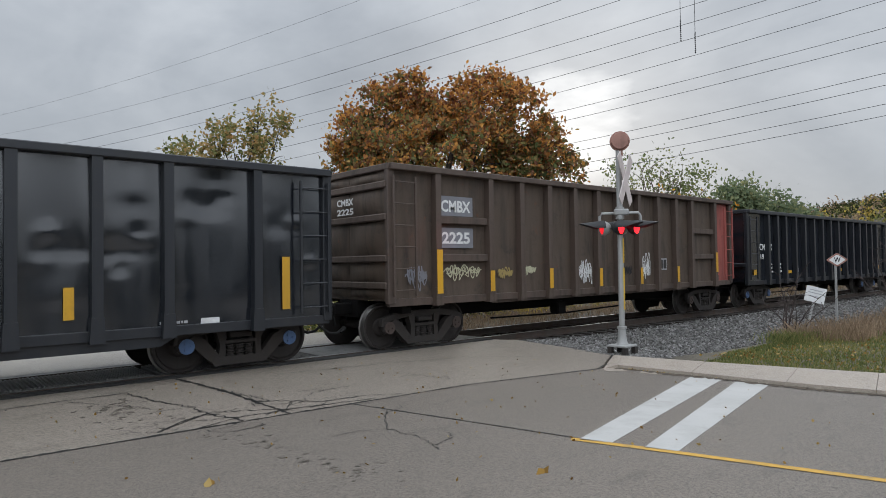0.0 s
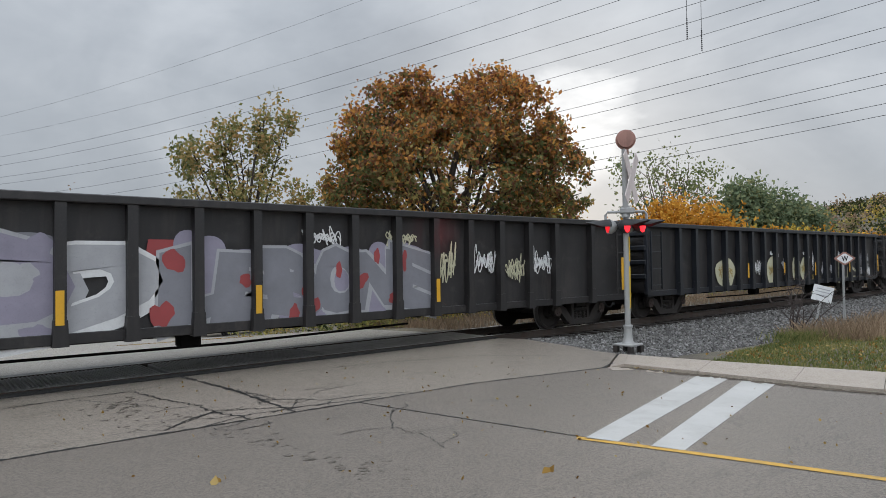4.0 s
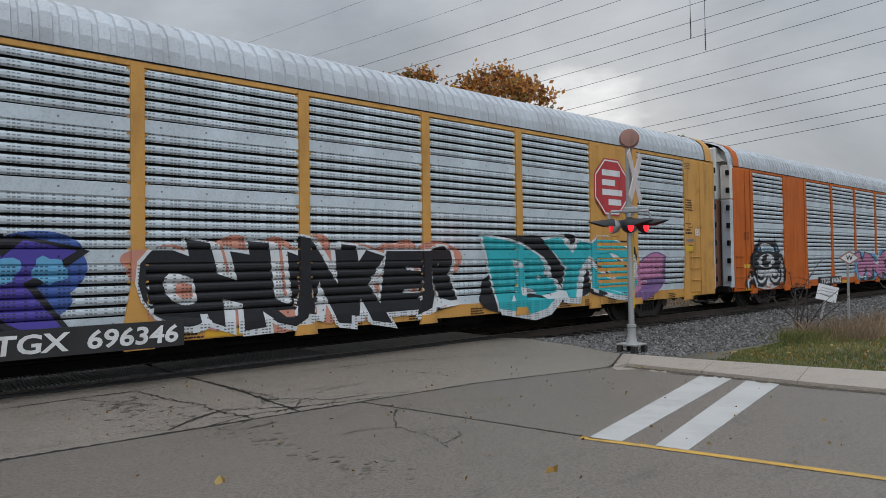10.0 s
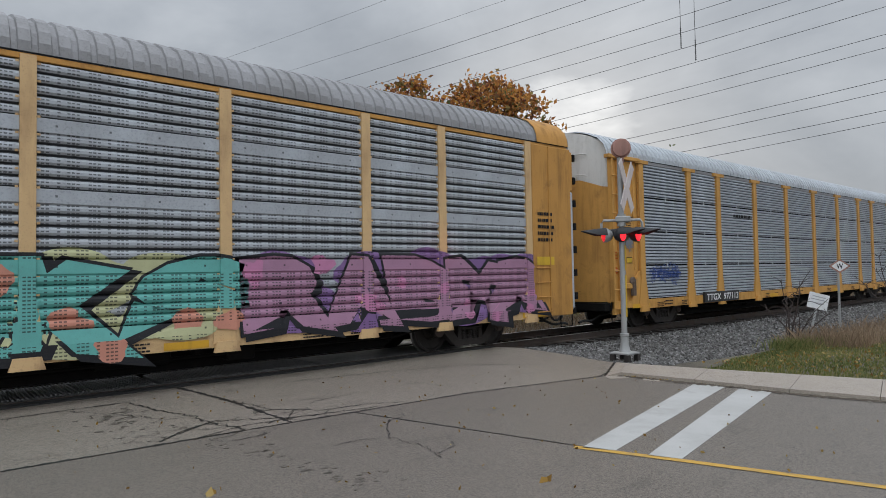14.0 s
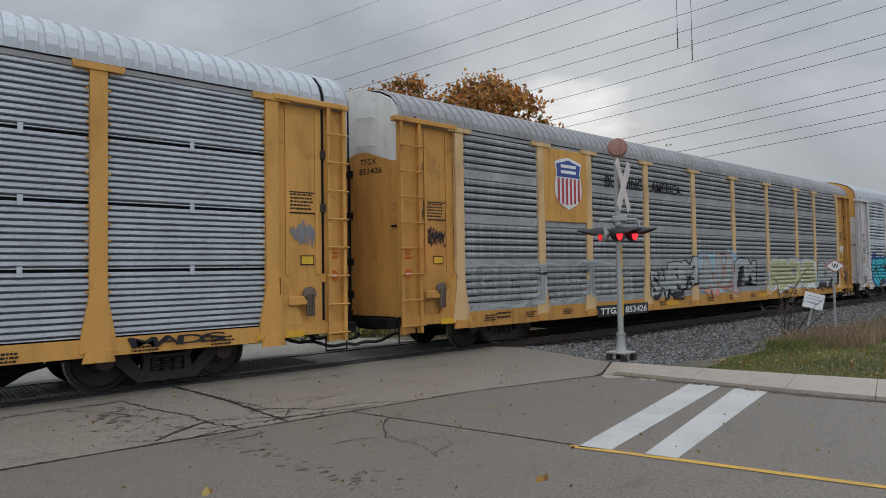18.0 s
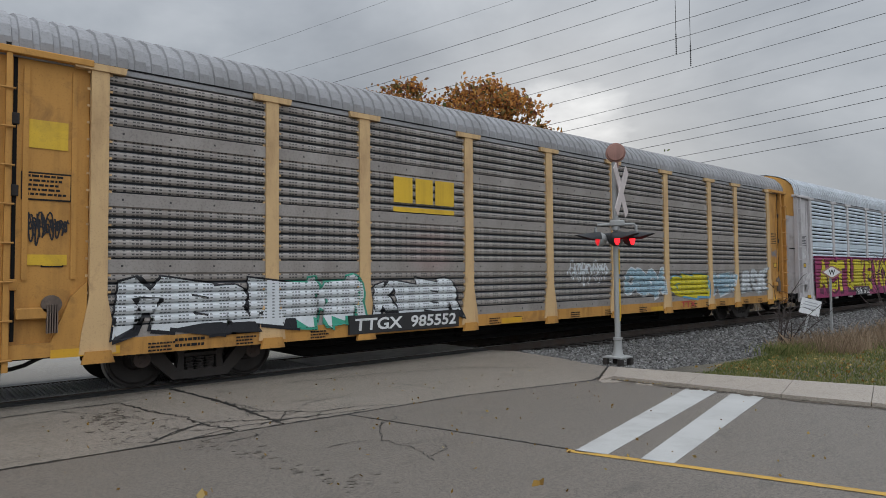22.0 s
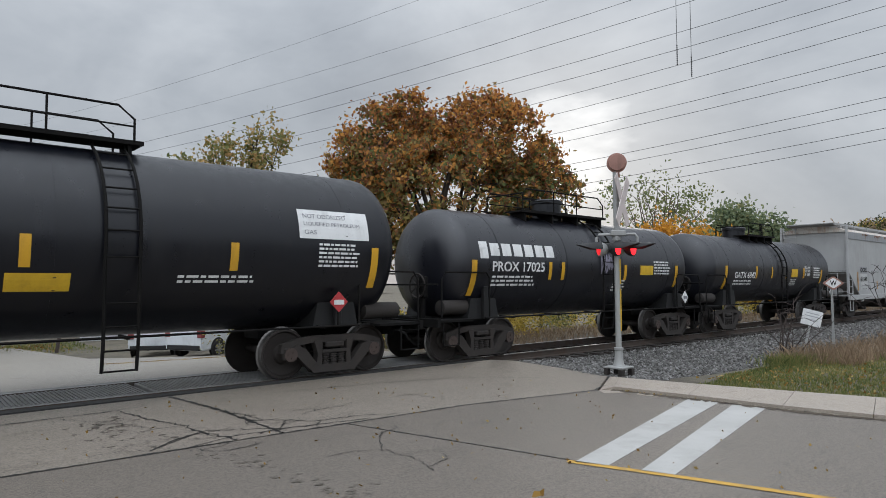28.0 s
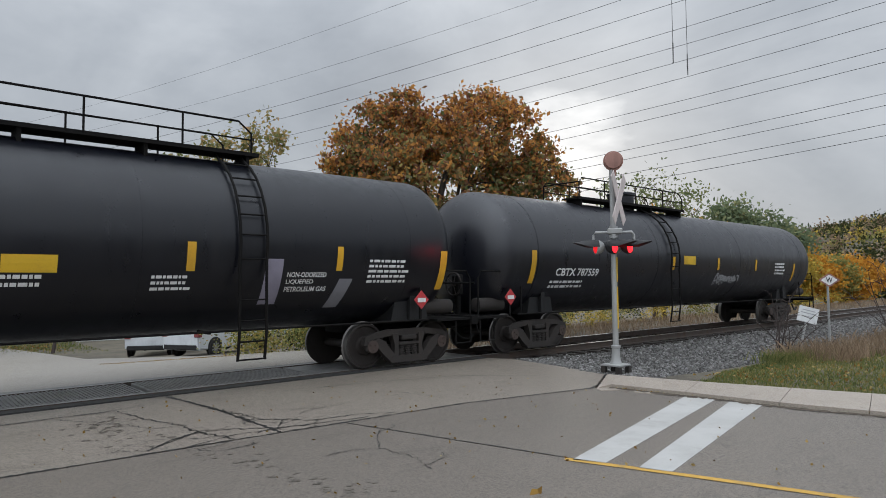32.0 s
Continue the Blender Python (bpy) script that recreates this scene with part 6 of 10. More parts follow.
def shield(car, u0, u1, z0, z1, where, slogan=False):
    """A railroad's shield as plain shapes: white rim, blue top, red bars."""
    cu, w, h = (u0 + u1) / 2, u1 - u0, z1 - z0

    def outline(k, dz=0.0):
        pts = [(-0.5, 0.9), (-0.32, 0.95), (0, 1.0), (0.32, 0.95), (0.5, 0.9), (0.44, 0.7), (0.5, 0.45), (0.48, 0.25), (0.3, 0.1), (0.0, 0.0), (-0.3, 0.1), (-0.48, 0.25), (-0.5, 0.45), (-0.44, 0.7)]
        return [(cu + x * w * k, z0 + h / 2 + (z - 0.5) * h * k) for x, z in pts]
    base = lay("shield", outline(1.0), [tuple(range(14))], "plate_white", car, where, 0.012, None, "white-rimmed red and blue shield")
    top = [(cu - 0.44 * w, z0 + 0.62 * h), (cu + 0.44 * w, z0 + 0.62 * h), (cu + 0.41 * w, z0 + 0.7 * h), (cu + 0.45 * w, z0 + 0.86 * h), (cu, z0 + 0.95 * h), (cu - 0.45 * w, z0 + 0.86 * h), (cu - 0.41 * w, z0 + 0.7 * h)]
    lay("blue_field", top, [tuple(range(7))], "logo_blue", base, where, 0.016)
    for z in (0.8, 0.69):
        patch((cu - 0.28 * w, cu + 0.28 * w, z0 + z * h, z0 + (z + 0.06) * h), "plate_white", base, where, name="name_bar", lift=0.02)
    for i in range(6):
        x = cu - 0.4 * w + 0.15 * w * i
        lo = z0 + (0.09 + 0.5 * abs((x + 0.04 * w - cu) / w) ** 2) * h
        patch((x, x + 0.075 * w, lo, z0 + 0.6 * h), "logo_red", base, where, name="red_bar", lift=0.016)


def octagon(car, u0, u1, z0, z1, where):
    cu, cz, r = (u0 + u1) / 2, (z0 + z1) / 2, (u1 - u0) / 2

    def oct8(k):
        return [(cu + k * r * 1.08 * math.cos(math.pi / 8 + math.pi / 4 * i), cz + k * r * 1.08 * math.sin(math.pi / 8 + math.pi / 4 * i)) for i in range(8)]
    base = lay("octagon_badge", oct8(1.0), [tuple(range(8))], "logo_red", car, where, 0.012, None, "red octagon badge with white bars")
    ring8 = oct8(0.95) + oct8(0.9)
    lay("badge_rim", ring8, [(i, (i + 1) % 8, (i + 1) % 8 + 8, i + 8) for i in range(8)], "plate_white", base, where, 0.016)
    for i, (a, b) in enumerate(((-0.55, 0.5), (-0.55, 0.2), (-0.55, 0.62), (-0.2, 0.55))):
        z = cz + r * (0.5 - 0.34 * i)
        patch((cu + a * r, cu + b * r, z - 0.11 * r, z + 0.1 * r), "plate_white", base, where, name="name_bar", lift=0.016)


YEL = "yellow car carrier with grey ribbed sheets, "
# 1: shield, purple lettering
car, (on, cuts), half = rack(121.92, 148.9, "rack_yellow", "galv_dull", "roof_sheet", YEL + "purple graffiti, shield", number="TTGX  700908", plate=(-6.85, -4.5, 0.5, 0.74), solid=(), sill_low=0.45)
flat = on_side(1.51)
bm = bmesh.new()
rbx(bm, -8.85, -7.1, -1.52, -1.44, 2.95, 4.84, 0.008)
part("sign_panel", bm, "rack_yellow", car)
shield(car, -8.5, -7.4, 3.2, 4.65, on_side(1.52))
letters("BUILDING", (-6.27, -4.46, 3.99, 4.3), "letter_black", car, flat, bold=0.022)
letters("AMERICA", (-3.97, -2.3, 3.99, 4.3), "letter_black", car, flat, bold=0.022)
wild("SEPT", (-10.26, -6.0, 1.02, 2.42), "rack_purple", "rack_paint_black", car, on, cuts, 51, fat=0.07, rim=0.05, lean=0.02, block=True, over=0.03, shine="rack_violet")
wild("I", (-11.25, -10.45, 1.0, 2.55), "rack_paint_red", "rack_paint_black", car, on, cuts, 52, fat=0.085)
wild("OANTHONYDA", (-5.6, 9.1, 0.92, 2.1), "rack_ash", "groove_shade_grey", car, on, cuts, 53, fat=0.09, rim=0.022, shine="rack_ice", halo="galv_dull")
bars((-12.6, -12.1, 3.7, 4.3), 5, "letter_black", car, on_side(1.43), rnd=random.Random(3))
letters("TTGX", (0.4, 0.85, 4.05, 4.2), "letter_black", car, on_prow(half), bold=0.01)
letters("700908", (0.38, 0.98, 3.82, 3.97), "letter_black", car, on_prow(half), bold=0.01)
bars((-0.95, -0.1, 4.7, 4.8), 1, "letter_black", car, on_prow(half))
bars((0.1, 0.95, 4.7, 4.8), 1, "letter_black", car, on_prow(half))
# 2: octagon badges
car, (on, cuts), half = rack(150.5, 177.4, "rack_yellow", "galv_bright", "roof_pale", YEL + "red octagons", style="flush", tall=0.15, roof_cap=0.5, cap="rack_cream", solid=((-8.5, -7.2), (7.2, 8.5)), number="TTGX  696346", plate=(-6.3, -3.65, 0.6, 0.88))
octagon(car, -8.95, -7.4, 2.98, 4.52, on_side(1.51))
octagon(car, 7.05, 8.6, 2.98, 4.52, on_side(1.51))
wild("GASK", (-10.4, -5.1, 0.66, 2.2), "rack_purple", "rack_paint_black", car, on, cuts, 55, halo="rack_blue", fat=0.085, shine="rack_sky")
wild("CHUNKER", (-4.2, 2.2, 0.7, 2.15), "rack_paint_black", "rack_paint_white", car, on, cuts, 56, halo="rack_salmon", fat=0.08, rim=0.07)
wild("BYS", (3.4, 8.6, 0.62, 2.4), "rack_teal", "rack_paint_white", car, on, cuts, 57, halo="rack_paint_black", fat=0.06, rim=0.06)
wild("S", (8.9, 10.2, 0.7, 1.9), "rack_pink", "rack_violet", car, on, cuts, 58, fat=0.1)
letters("BI", (12.2, 12.46, 2.5, 2.72), "letter_white", car, flat, bold=0.03)
bars((11.64, 12.1, 3.24, 3.62), 5, "letter_black", car, flat, rnd=random.Random(71))
bars((11.62, 12.05, 2.5, 2.7), 2, "letter_black", car, flat, rnd=random.Random(72))
patch((11.62, 12.05, 2.75, 2.77), "letter_black", car, flat)
bars((11.62, 12.05, 2.82, 2.88), 1, "letter_black", car, flat, rnd=random.Random(73))
bars((11.64, 12.0, 4.55, 4.76), 4, "door_grime", car, flat, rnd=random.Random(74))
patch((11.62, 12.06, 1.98, 2.2), "letter_black", car, flat, name="data_plate", lift=0.004)
patch((11.64, 12.04, 2.0, 2.18), "sign_yellow", car, flat, name="plate_face", lift=0.007)
tag((11.64, 12.1, 2.26, 2.44), "spray_grey", car, flat, seed=75, loops=4, width=0.025)
letters("G 9489", (-12.75, -12.1, 2.45, 2.6), "letter_black", car, flat, bold=0.01)
tag((-12.7, -12.1, 1.7, 1.85), "spray_black", car, flat, seed=7, loops=2)
# 3: orange
car, (on, cuts), half = rack(178.7, 204.9, "rack_orange", "galv_bright", "roof_pale", "bright orange car carrier with silver ribbed sheets and pink graffiti", style="flush", tall=0.15, roof_cap=0.5, cap="rack_cream", solid=((-8.5, -7.2), (7.2, 8.5)), number="TTGX  696262", plate=(-5.75, -3.55, 0.66, 0.88))
letters("BNSF", (-12.36, -11.98, 2.56, 2.67), "letter_black", car, flat, bold=0.01)
letters("27636", (-12.36, -11.98, 2.42, 2.53), "letter_black", car, flat, bold=0.01)
wild("VNOES", (-1.6, 7.2, 0.62, 2.0), "rack_pink", "rack_paint_black", car, on, cuts, 61, halo="rack_sky", fat=0.085, rim=0.035, shine="rack_paint_white")

def arc_band(cu, cz, ru, rz, a0, a1, w):
    """A curved stroke: outline and faces of an arc with tapered ends."""
    n = 18
    pts = []
    for i in range(n + 1):
        a = math.radians(a0 + (a1 - a0) * i / n)
        h = w * (0.35 + 0.65 * math.sin(math.pi * i / n) ** 0.5) / 2
        pts += [(cu + (ru - h) * math.cos(a), cz + (rz - h) * math.sin(a)), (cu + (ru + h) * math.cos(a), cz + (rz + h) * math.sin(a))]
    return pts, [(2 * i, 2 * i + 1, 2 * i + 3, 2 * i + 2) for i in range(n)]


EYE = "black and white sprayed one-eyed shape"
BK, WH = "rack_paint_black", "rack_paint_white"
for k, (c_, s_, m_) in enumerate((((-10.62, 1.62), (1.22, 0.8), BK), ((-10.6, 1.02), (1.25, 0.4), WH), ((-10.6, 1.72), (0.92, 0.58), WH), ((-10.5, 1.95), (0.5, 0.24), "rack_ice"), ((-10.6, 1.66), (1.3, 0.34), BK), ((-10.6, 1.66), (0.66, 0.26), WH), ((-10.62, 1.66), (0.37, 0.24), BK), ((-10.42, 1.74), (0.17, 0.11), WH))):
    pts = blob(random.Random(300 + k), c_[0], c_[1], s_[0], s_[1], 40, 0.05)
    lay("graffiti", pts, [tuple(range(40))], m_, car, on, 0.008 + 0.003 * k, cuts, EYE)
for u, t in ((-11.25, 0.12), (-9.72, -0.18)):
    lay("horn", [(u - 0.26, 1.92), (u + 0.26, 1.98), (u + t, 2.52)], [(0, 1, 2)], BK, car, on, 0.024, cuts)
    lay("horn_shine", [(u - 0.08, 2.02), (u + 0.1, 2.02), (u + t * 0.7, 2.26)], [(0, 1, 2)], "rack_sky", car, on, 0.028, cuts)
for args, m_ in (((-11.85, 0.72, 0.46, 0.52, 0, 180, 0.14), BK), ((-11.85, 0.72, 0.33, 0.38, 0, 180, 0.12), WH), ((-11.85, 0.7, 0.2, 0.24, 0, 180, 0.12), BK), ((-11.1, 1.2, 0.5, 0.4, 150, 350, 0.15), BK), ((-11.1, 1.25, 0.27, 0.24, 150, 350, 0.1), BK), ((-9.95, 1.18, 0.5, 0.38, 190, 390, 0.14), BK),
                 ((-9.95, 1.22, 0.26, 0.2, 190, 390, 0.1), BK), ((-9.5, 1.25, 0.36, 0.62, -60, 120, 0.14), BK), ((-9.5, 1.25, 0.22, 0.48, -60, 120, 0.08), WH), ((-11.62, 1.45, 0.3, 0.52, 70, 250, 0.13), BK), ((-10.6, 0.95, 0.34, 0.24, 200, 340, 0.06), "rack_salmon")):
    pts, quads_ = arc_band(*args)
    lay("spray_stroke", pts, quads_, m_, car, on, 0.036, cuts)
wild("= =", (4.4, 6.7, 3.35, 3.65), "rack_orange", None, car, on_side(1.48), None, 63, fat=0.1)
patch((-12.4, -11.95, 1.42, 1.55), "sign_yellow", car, flat)
bars((11.9, 12.4, 2.0, 2.9), 6, "letter_black", car, flat)
# 4: black logo box, long colour graffiti
car, (on, cuts), half = rack(206.5, 233.2, "rack_grimy", "galv_dull", "roof_sheet", YEL + "pastel graffiti", style="flush", cap="rack_cream", number="TTGX 715785", plate=(-6.1, -4.3, 0.68, 0.86), roof_cap=1.3, posts="rack_faded", sill="rack_faded")
bm_box = on_side(1.485)
for b in ((-6.32, -6.12, 3.02, 3.07), (-6.32, -6.27, 3.02, 3.83), (-6.32, -6.12, 3.78, 3.83), (-4.94, -4.74, 3.02, 3.07), (-4.79, -4.74, 3.02, 3.83), (-4.94, -4.74, 3.78, 3.83)):
    patch(b, "letter_black", car, bm_box, name="bracket_mark")
for b in ((-6.05, -5.65, 3.3, 3.55), (-5.6, -5.2, 3.3, 3.55), (-5.15, -4.85, 3.3, 3.55)):
    patch(b, "letter_black", car, bm_box, name="name_bar")
wild("ENTHTY", (-11.5, -6.4, 0.64, 2.1), "rack_straw", "rack_paint_black", car, on, cuts, 71, halo="rack_lime", fat=0.1, rim=0.025, shine="rack_ice")
wild("ES", (-7.0, -4.9, 0.8, 2.2), "rack_sky", "rack_paint_black", car, on, cuts, 72, fat=0.1, halo="rack_teal")
wild("NORKS", (-3.9, 4.4, 0.62, 2.1), "rack_aqua", "rack_paint_black", car, on, cuts, 73, halo="rack_straw", fat=0.1, rim=0.025, shine="rack_salmon")
wild("RABMR", (4.6, 12.2, 0.62, 2.15), "rack_mauve", "rack_paint_black", car, on, cuts, 74, halo="rack_violet", fat=0.085, rim=0.03, shine="rack_pink")
for k, (c_, s_, m_) in enumerate((((-12.0, 1.95), (0.5, 0.55), "rack_flesh"), ((-12.75, 2.7), (0.36, 0.2), "rack_teal"), ((-12.1, 0.95), (0.75, 0.32), "rack_sky"), ((-12.15, 2.1), (0.2, 0.22), "rack_paint_white"))):
    pts = blob(random.Random(330 + k), c_[0], c_[1], s_[0] + 0.05, s_[1] + 0.05, 36, 0.16)
    lay("paint_outline", pts, [tuple(range(36))], "rack_paint_black", car, on_side(1.51), 0.0065 + 0.003 * k)
    pts = blob(random.Random(330 + k), c_[0], c_[1], s_[0], s_[1], 36, 0.16)
    lay("graffiti", pts, [tuple(range(36))], m_, car, on_side(1.51), 0.008 + 0.003 * k, None, "pastel sprayed patch")
for k in range(7):  # a dark scrawl of stacked loops, and a barred ring with arcs over it
    pts, quads_ = arc_band(-11.86 + 0.03 * (k % 2), 2.5 + 0.26 * k, 0.22 - 0.03 * (k % 3), 0.13, -150, 190, 0.085)
    lay("spray_stroke", pts, quads_, "spray_brown", car, flat, 0.008 + 0.0005 * k)
for args in ((-12.42, 3.55, 0.24, 0.24, 0, 360, 0.08), (-12.42, 3.62, 0.34, 0.34, 40, 140, 0.07), (-12.42, 3.68, 0.42, 0.42, 45, 135, 0.07)):
    pts, quads_ = arc_band(*args)
    lay("spray_stroke", pts, quads_, "spray_brown", car, flat, 0.009)
patch((-12.6, -12.24, 3.53, 3.57), "spray_brown", car, flat, name="spray_stroke", lift=0.0095)
bars((12.0, 12.7, 2.4, 3.2), 5, "letter_black", car, flat)
patch((11.95, 12.6, 1.9, 2.1), "sign_yellow", car, flat)
# 5: clean yellow, fine ribs
car, (on, cuts), half = rack(234.9, 261.4, "rack_yellow", "galv_fine", "roof_pale", YEL + "nearly no graffiti", fine=True, number="TTGX  977113", plate=(-8.15, -5.95, 0.68, 0.9))
tag((-11.3, -9.5, 1.2, 2.0), "rack_blue", car, on, cuts, seed=12, loops=6, width=0.05)
bars((-5.9, -4.2, 3.4, 3.6), 1, "letter_black", car, on_side(1.47))
# 6: shield on a yellow panel
car, (on, cuts), half = rack(262.8, 289.3, "rack_yellow", "galv_fine", "roof_pale", YEL + "shield on panel", fine=True, number="TTGX  942776", plate=(-7.95, -5.5, 0.7, 0.92))
bm = bmesh.new()
rbx(bm, -8.85, -7.1, -1.52, -1.44, 2.92, 4.84, 0.008)
part("sign_panel", bm, "rack_yellow", car)
shield(car, -8.4, -7.6, 3.62, 4.56, on_side(1.52))
letters("BUILDING AMERICA", (-8.75, -7.2, 3.2, 3.36), "letter_black", car, on_side(1.52), bold=0.0)
patch((-4.6, -4.25, 0.7, 0.9), "plate_black", car, on_side(1.505), lift=0.004)
letters("R1", (-4.55, -4.3, 0.73, 0.87), "letter_white", car, on_side(1.505), lift=0.01)
bars((-12.7, -12.1, 2.6, 3.4), 6, "letter_black", car, on_side(1.43))
wild("MADS", (9.4, 10.8, 0.68, 0.85), "rack_paint_black", None, car, on_side(1.505), None, 75, fat=0.02)
# 7: shield, pale graffiti row
car, (on, cuts), half = rack(290.5, 317.3, "rack_grimy", "galv_worn", "roof_sheet", YEL + "shield, pale graffiti", number="TTGX  853426", plate=(-6.7, -4.45, 0.52, 0.7), sill_low=0.5, posts="rack_faded")
bm = bmesh.new()
rbx(bm, -8.85, -7.1, -1.52, -1.44, 2.98, 4.84, 0.008)
part("sign_panel", bm, "rack_yellow", car)
shield(car, -8.45, -7.35, 3.3, 4.65, on_side(1.52))
letters("BUILDING", (-6.25, -4.4, 4.03, 4.35), "letter_black", car, flat, bold=0.022)
letters("AMERICA", (-3.95, -2.2, 4.03, 4.35), "letter_black", car, flat, bold=0.022)
wild("ODTROEN", (-11.3, -5.2, 0.95, 1.95), "galv_worn", "rack_ash", car, on, cuts, 81, fat=0.06, rim=0.02)
wild("SARE", (-4.1, -2.3, 0.85, 1.75), "rack_ash", "rack_paint_black", car, on, cuts, 82, fat=0.04)
wild("DM", (-3.0, -1.4, 1.1, 2.05), "rack_ash", "rack_paint_black", car, on, cuts, 83, fat=0.06)
wild("AAA", (-0.95, 1.4, 0.85, 2.3), "rack_ash", "rack_salmon", car, on, cuts, 84, fat=0.1, halo="rack_ice")
wild("PM", (1.4, 3.0, 1.1, 2.1), "rack_ash", "rack_paint_black", car, on, cuts, 85, fat=0.1)
wild("SBONE", (4.2, 8.7, 0.8, 2.0), "rack_straw", "rack_paint_white", car, on, cuts, 86, fat=0.085, halo="rack_ash")
wild("RN", (9.1, 11.4, 0.85, 1.9), "rack_ash", "rack_paint_black", car, on, cuts, 87, fat=0.1)
letters("TTGX", (0.4, 0.85, 4.05, 4.18), "letter_black", car, on_prow(half), bold=0.01)
letters("853426", (0.38, 0.98, 3.85, 3.98), "letter_black", car, on_prow(half), bold=0.01)
# 8: white, cyan graffiti
car, (on, cuts), half = rack(318.4, 345.1, "rack_white", "galv_silver", "roof_pale", "white car carrier with grey ribbed sheets and cyan graffiti", tall=0.15, cap="rack_yellow")
wild("GEGE", (-11.3, -8.0, 0.68, 2.15), "rack_cyan", "rack_paint_black", car, on, cuts, 91, fat=0.085, rim=0.05, halo="rack_blue", shine="rack_teal")
wild("NISH", (-6.5, -2.8, 0.72, 2.15), "rack_cyan", "rack_paint_black", car, on, cuts, 92, fat=0.085, rim=0.05)
wild("AKEY", (-0.95, 3.3, 0.66, 1.95), "rack_lime", "rack_paint_black", car, on, cuts, 93, fat=0.08, rim=0.04, halo="rack_green", shine="rack_straw")
wild("SHET", (4.6, 10.0, 0.98, 2.05), "rack_straw", "rack_rust", car, on, cuts, 94, fat=0.07, rim=0.03, halo="rack_flesh")
for pts in (((4.45, 3.12), (4.65, 3.12), (5.35, 3.72), (5.15, 3.72)), ((4.45, 3.72), (4.65, 3.72), (5.35, 3.12), (5.15, 3.12))):
    lay("crossed_stroke", list(pts), [(0, 1, 2, 3)], "logo_red", car, on_side(1.475), 0.009 if pts[0][1] < 3.4 else 0.011)
bars((5.4, 7.0, 3.3, 3.56), 1, "letter_black", car, on_side(1.475))
letters("NKCR", (-12.55, -12.2, 2.02, 2.14), "letter_black", car, on_side(1.43), bold=0.01)
letters("9821", (-12.52, -12.24, 1.84, 1.96), "letter_black", car, on_side(1.43), bold=0.01)
letters("TTX", (4.55, 5.6, 0.64, 0.84), "logo_red", car, on_side(1.505), bold=0.02)
letters("TTGX", (0.4, 0.85, 4.0, 4.13), "letter_black", car, on_prow(half), bold=0.01)
letters("707782", (0.38, 0.98, 3.8, 3.93), "letter_black", car, on_prow(half), bold=0.01)
# 9: yellow with brown-grey sheets
car, (on, cuts), half = rack(346.2, 372.9, "rack_grimy", "galv_brown", "roof_sheet", "grimy yellow car carrier with brown-grey sheets and whitish graffiti", number="TTGX  985552", plate=(-7.3, -4.7, 0.7, 0.94), posts="rack_faded")
for b in ((-6.29, -5.8, 3.25, 3.78), (-5.72, -5.25, 3.25, 3.78), (-5.18, -4.64, 3.25, 3.78), (-6.3, -4.64, 3.06, 3.16)):
    patch(b, "sign_yellow", car, on_side(1.485), name="name_bar")
wild("MERI", (-11.4, -8.6, 0.85, 1.75), "rack_paint_white", "rack_paint_black", car, on, cuts, 101, fat=0.085)
wild("IMIR", (-8.6, -7.0, 0.85, 1.75), "rack_paint_white", "rack_green", car, on, cuts, 102, fat=0.085)
wild("KIER", (-6.75, -4.5, 0.92, 1.66), "rack_paint_white", "rack_paint_black", car, on, cuts, 103, fat=0.085)
tag((-0.7, 1.2, 1.38, 2.15), "rack_paint_white", car, on, cuts, seed=104, loops=5, width=0.05)
wild("OSGA", (1.9, 4.1, 1.05, 1.9), "rack_ice", "rack_paint_white", car, on, cuts, 105, fat=0.085)
wild("GEE", (4.4, 6.7, 0.95, 1.75), "rack_lemon", "rack_sky", car, on, cuts, 106, fat=0.1, rim=0.02)
wild("MEW", (7.2, 8.8, 1.0, 1.75), "rack_ice", "rack_paint_white", car, on, cuts, 107, fat=0.06)
wild("ROK", (9.4, 11.5, 1.05, 1.85), "rack_paint_white", "rack_ash", car, on, cuts, 108, fat=0.085)
letters("TTX", (5.0, 5.91, 0.66, 0.84), "logo_red", car, on_side(1.505), bold=0.02)
patch((-12.65, -12.1, 3.6, 4.0), "sign_yellow", car, on_side(1.43))
patch((-12.6, -12.1, 1.95, 2.1), "sign_yellow", car, on_side(1.43))
letters("TTGX", (0.4, 0.85, 4.05, 4.18), "letter_black", car, on_prow(half), bold=0.01)
letters("985552", (0.38, 0.98, 3.88, 4.0), "letter_black", car, on_prow(half), bold=0.01)
# 10: the long yellow-on-magenta slogan
car, (on, cuts), half = rack(374.0, 400.6, "rack_white", "galv_plain", "roof_pale", "white car carrier with a yellow slogan sprayed on magenta", tall=0.15, cap="rack_yellow")
patch((-11.6, 9.06, 0.6, 2.42), "rack_magenta", car, on, cuts, name="graffiti_ground", lift=0.08, label="magenta sprayed ground")
for j, (w_, b) in enumerate((("ACT", (-11.1, -7.9, 0.82, 2.3)), ("LIKE", (-7.5, -4.0, 0.82, 2.32)), ("YOU", (-3.6, -0.55, 0.82, 2.34)), ("KNOW", (-0.35, 4.45, 0.82, 2.34)), ("FINA", (4.75, 8.95, 0.72, 2.34)))):
    wild(w_, b, "rack_lemon", "rack_wine", car, on, cuts, 110 + j, fat=0.1 if w_ == "FINA" else 0.06, rim=0.03, lean=0.02, lift=0.085, block=True, over=0.0)
patch((-6.5, -4.5, 0.6, 0.98), "plate_black", car, on, cuts, lift=0.1)
wild("NKCR 8762", (-6.45, -4.55, 0.64, 0.94), "letter_white", None, car, on, None, 117, fat=0.0, lift=0.11)
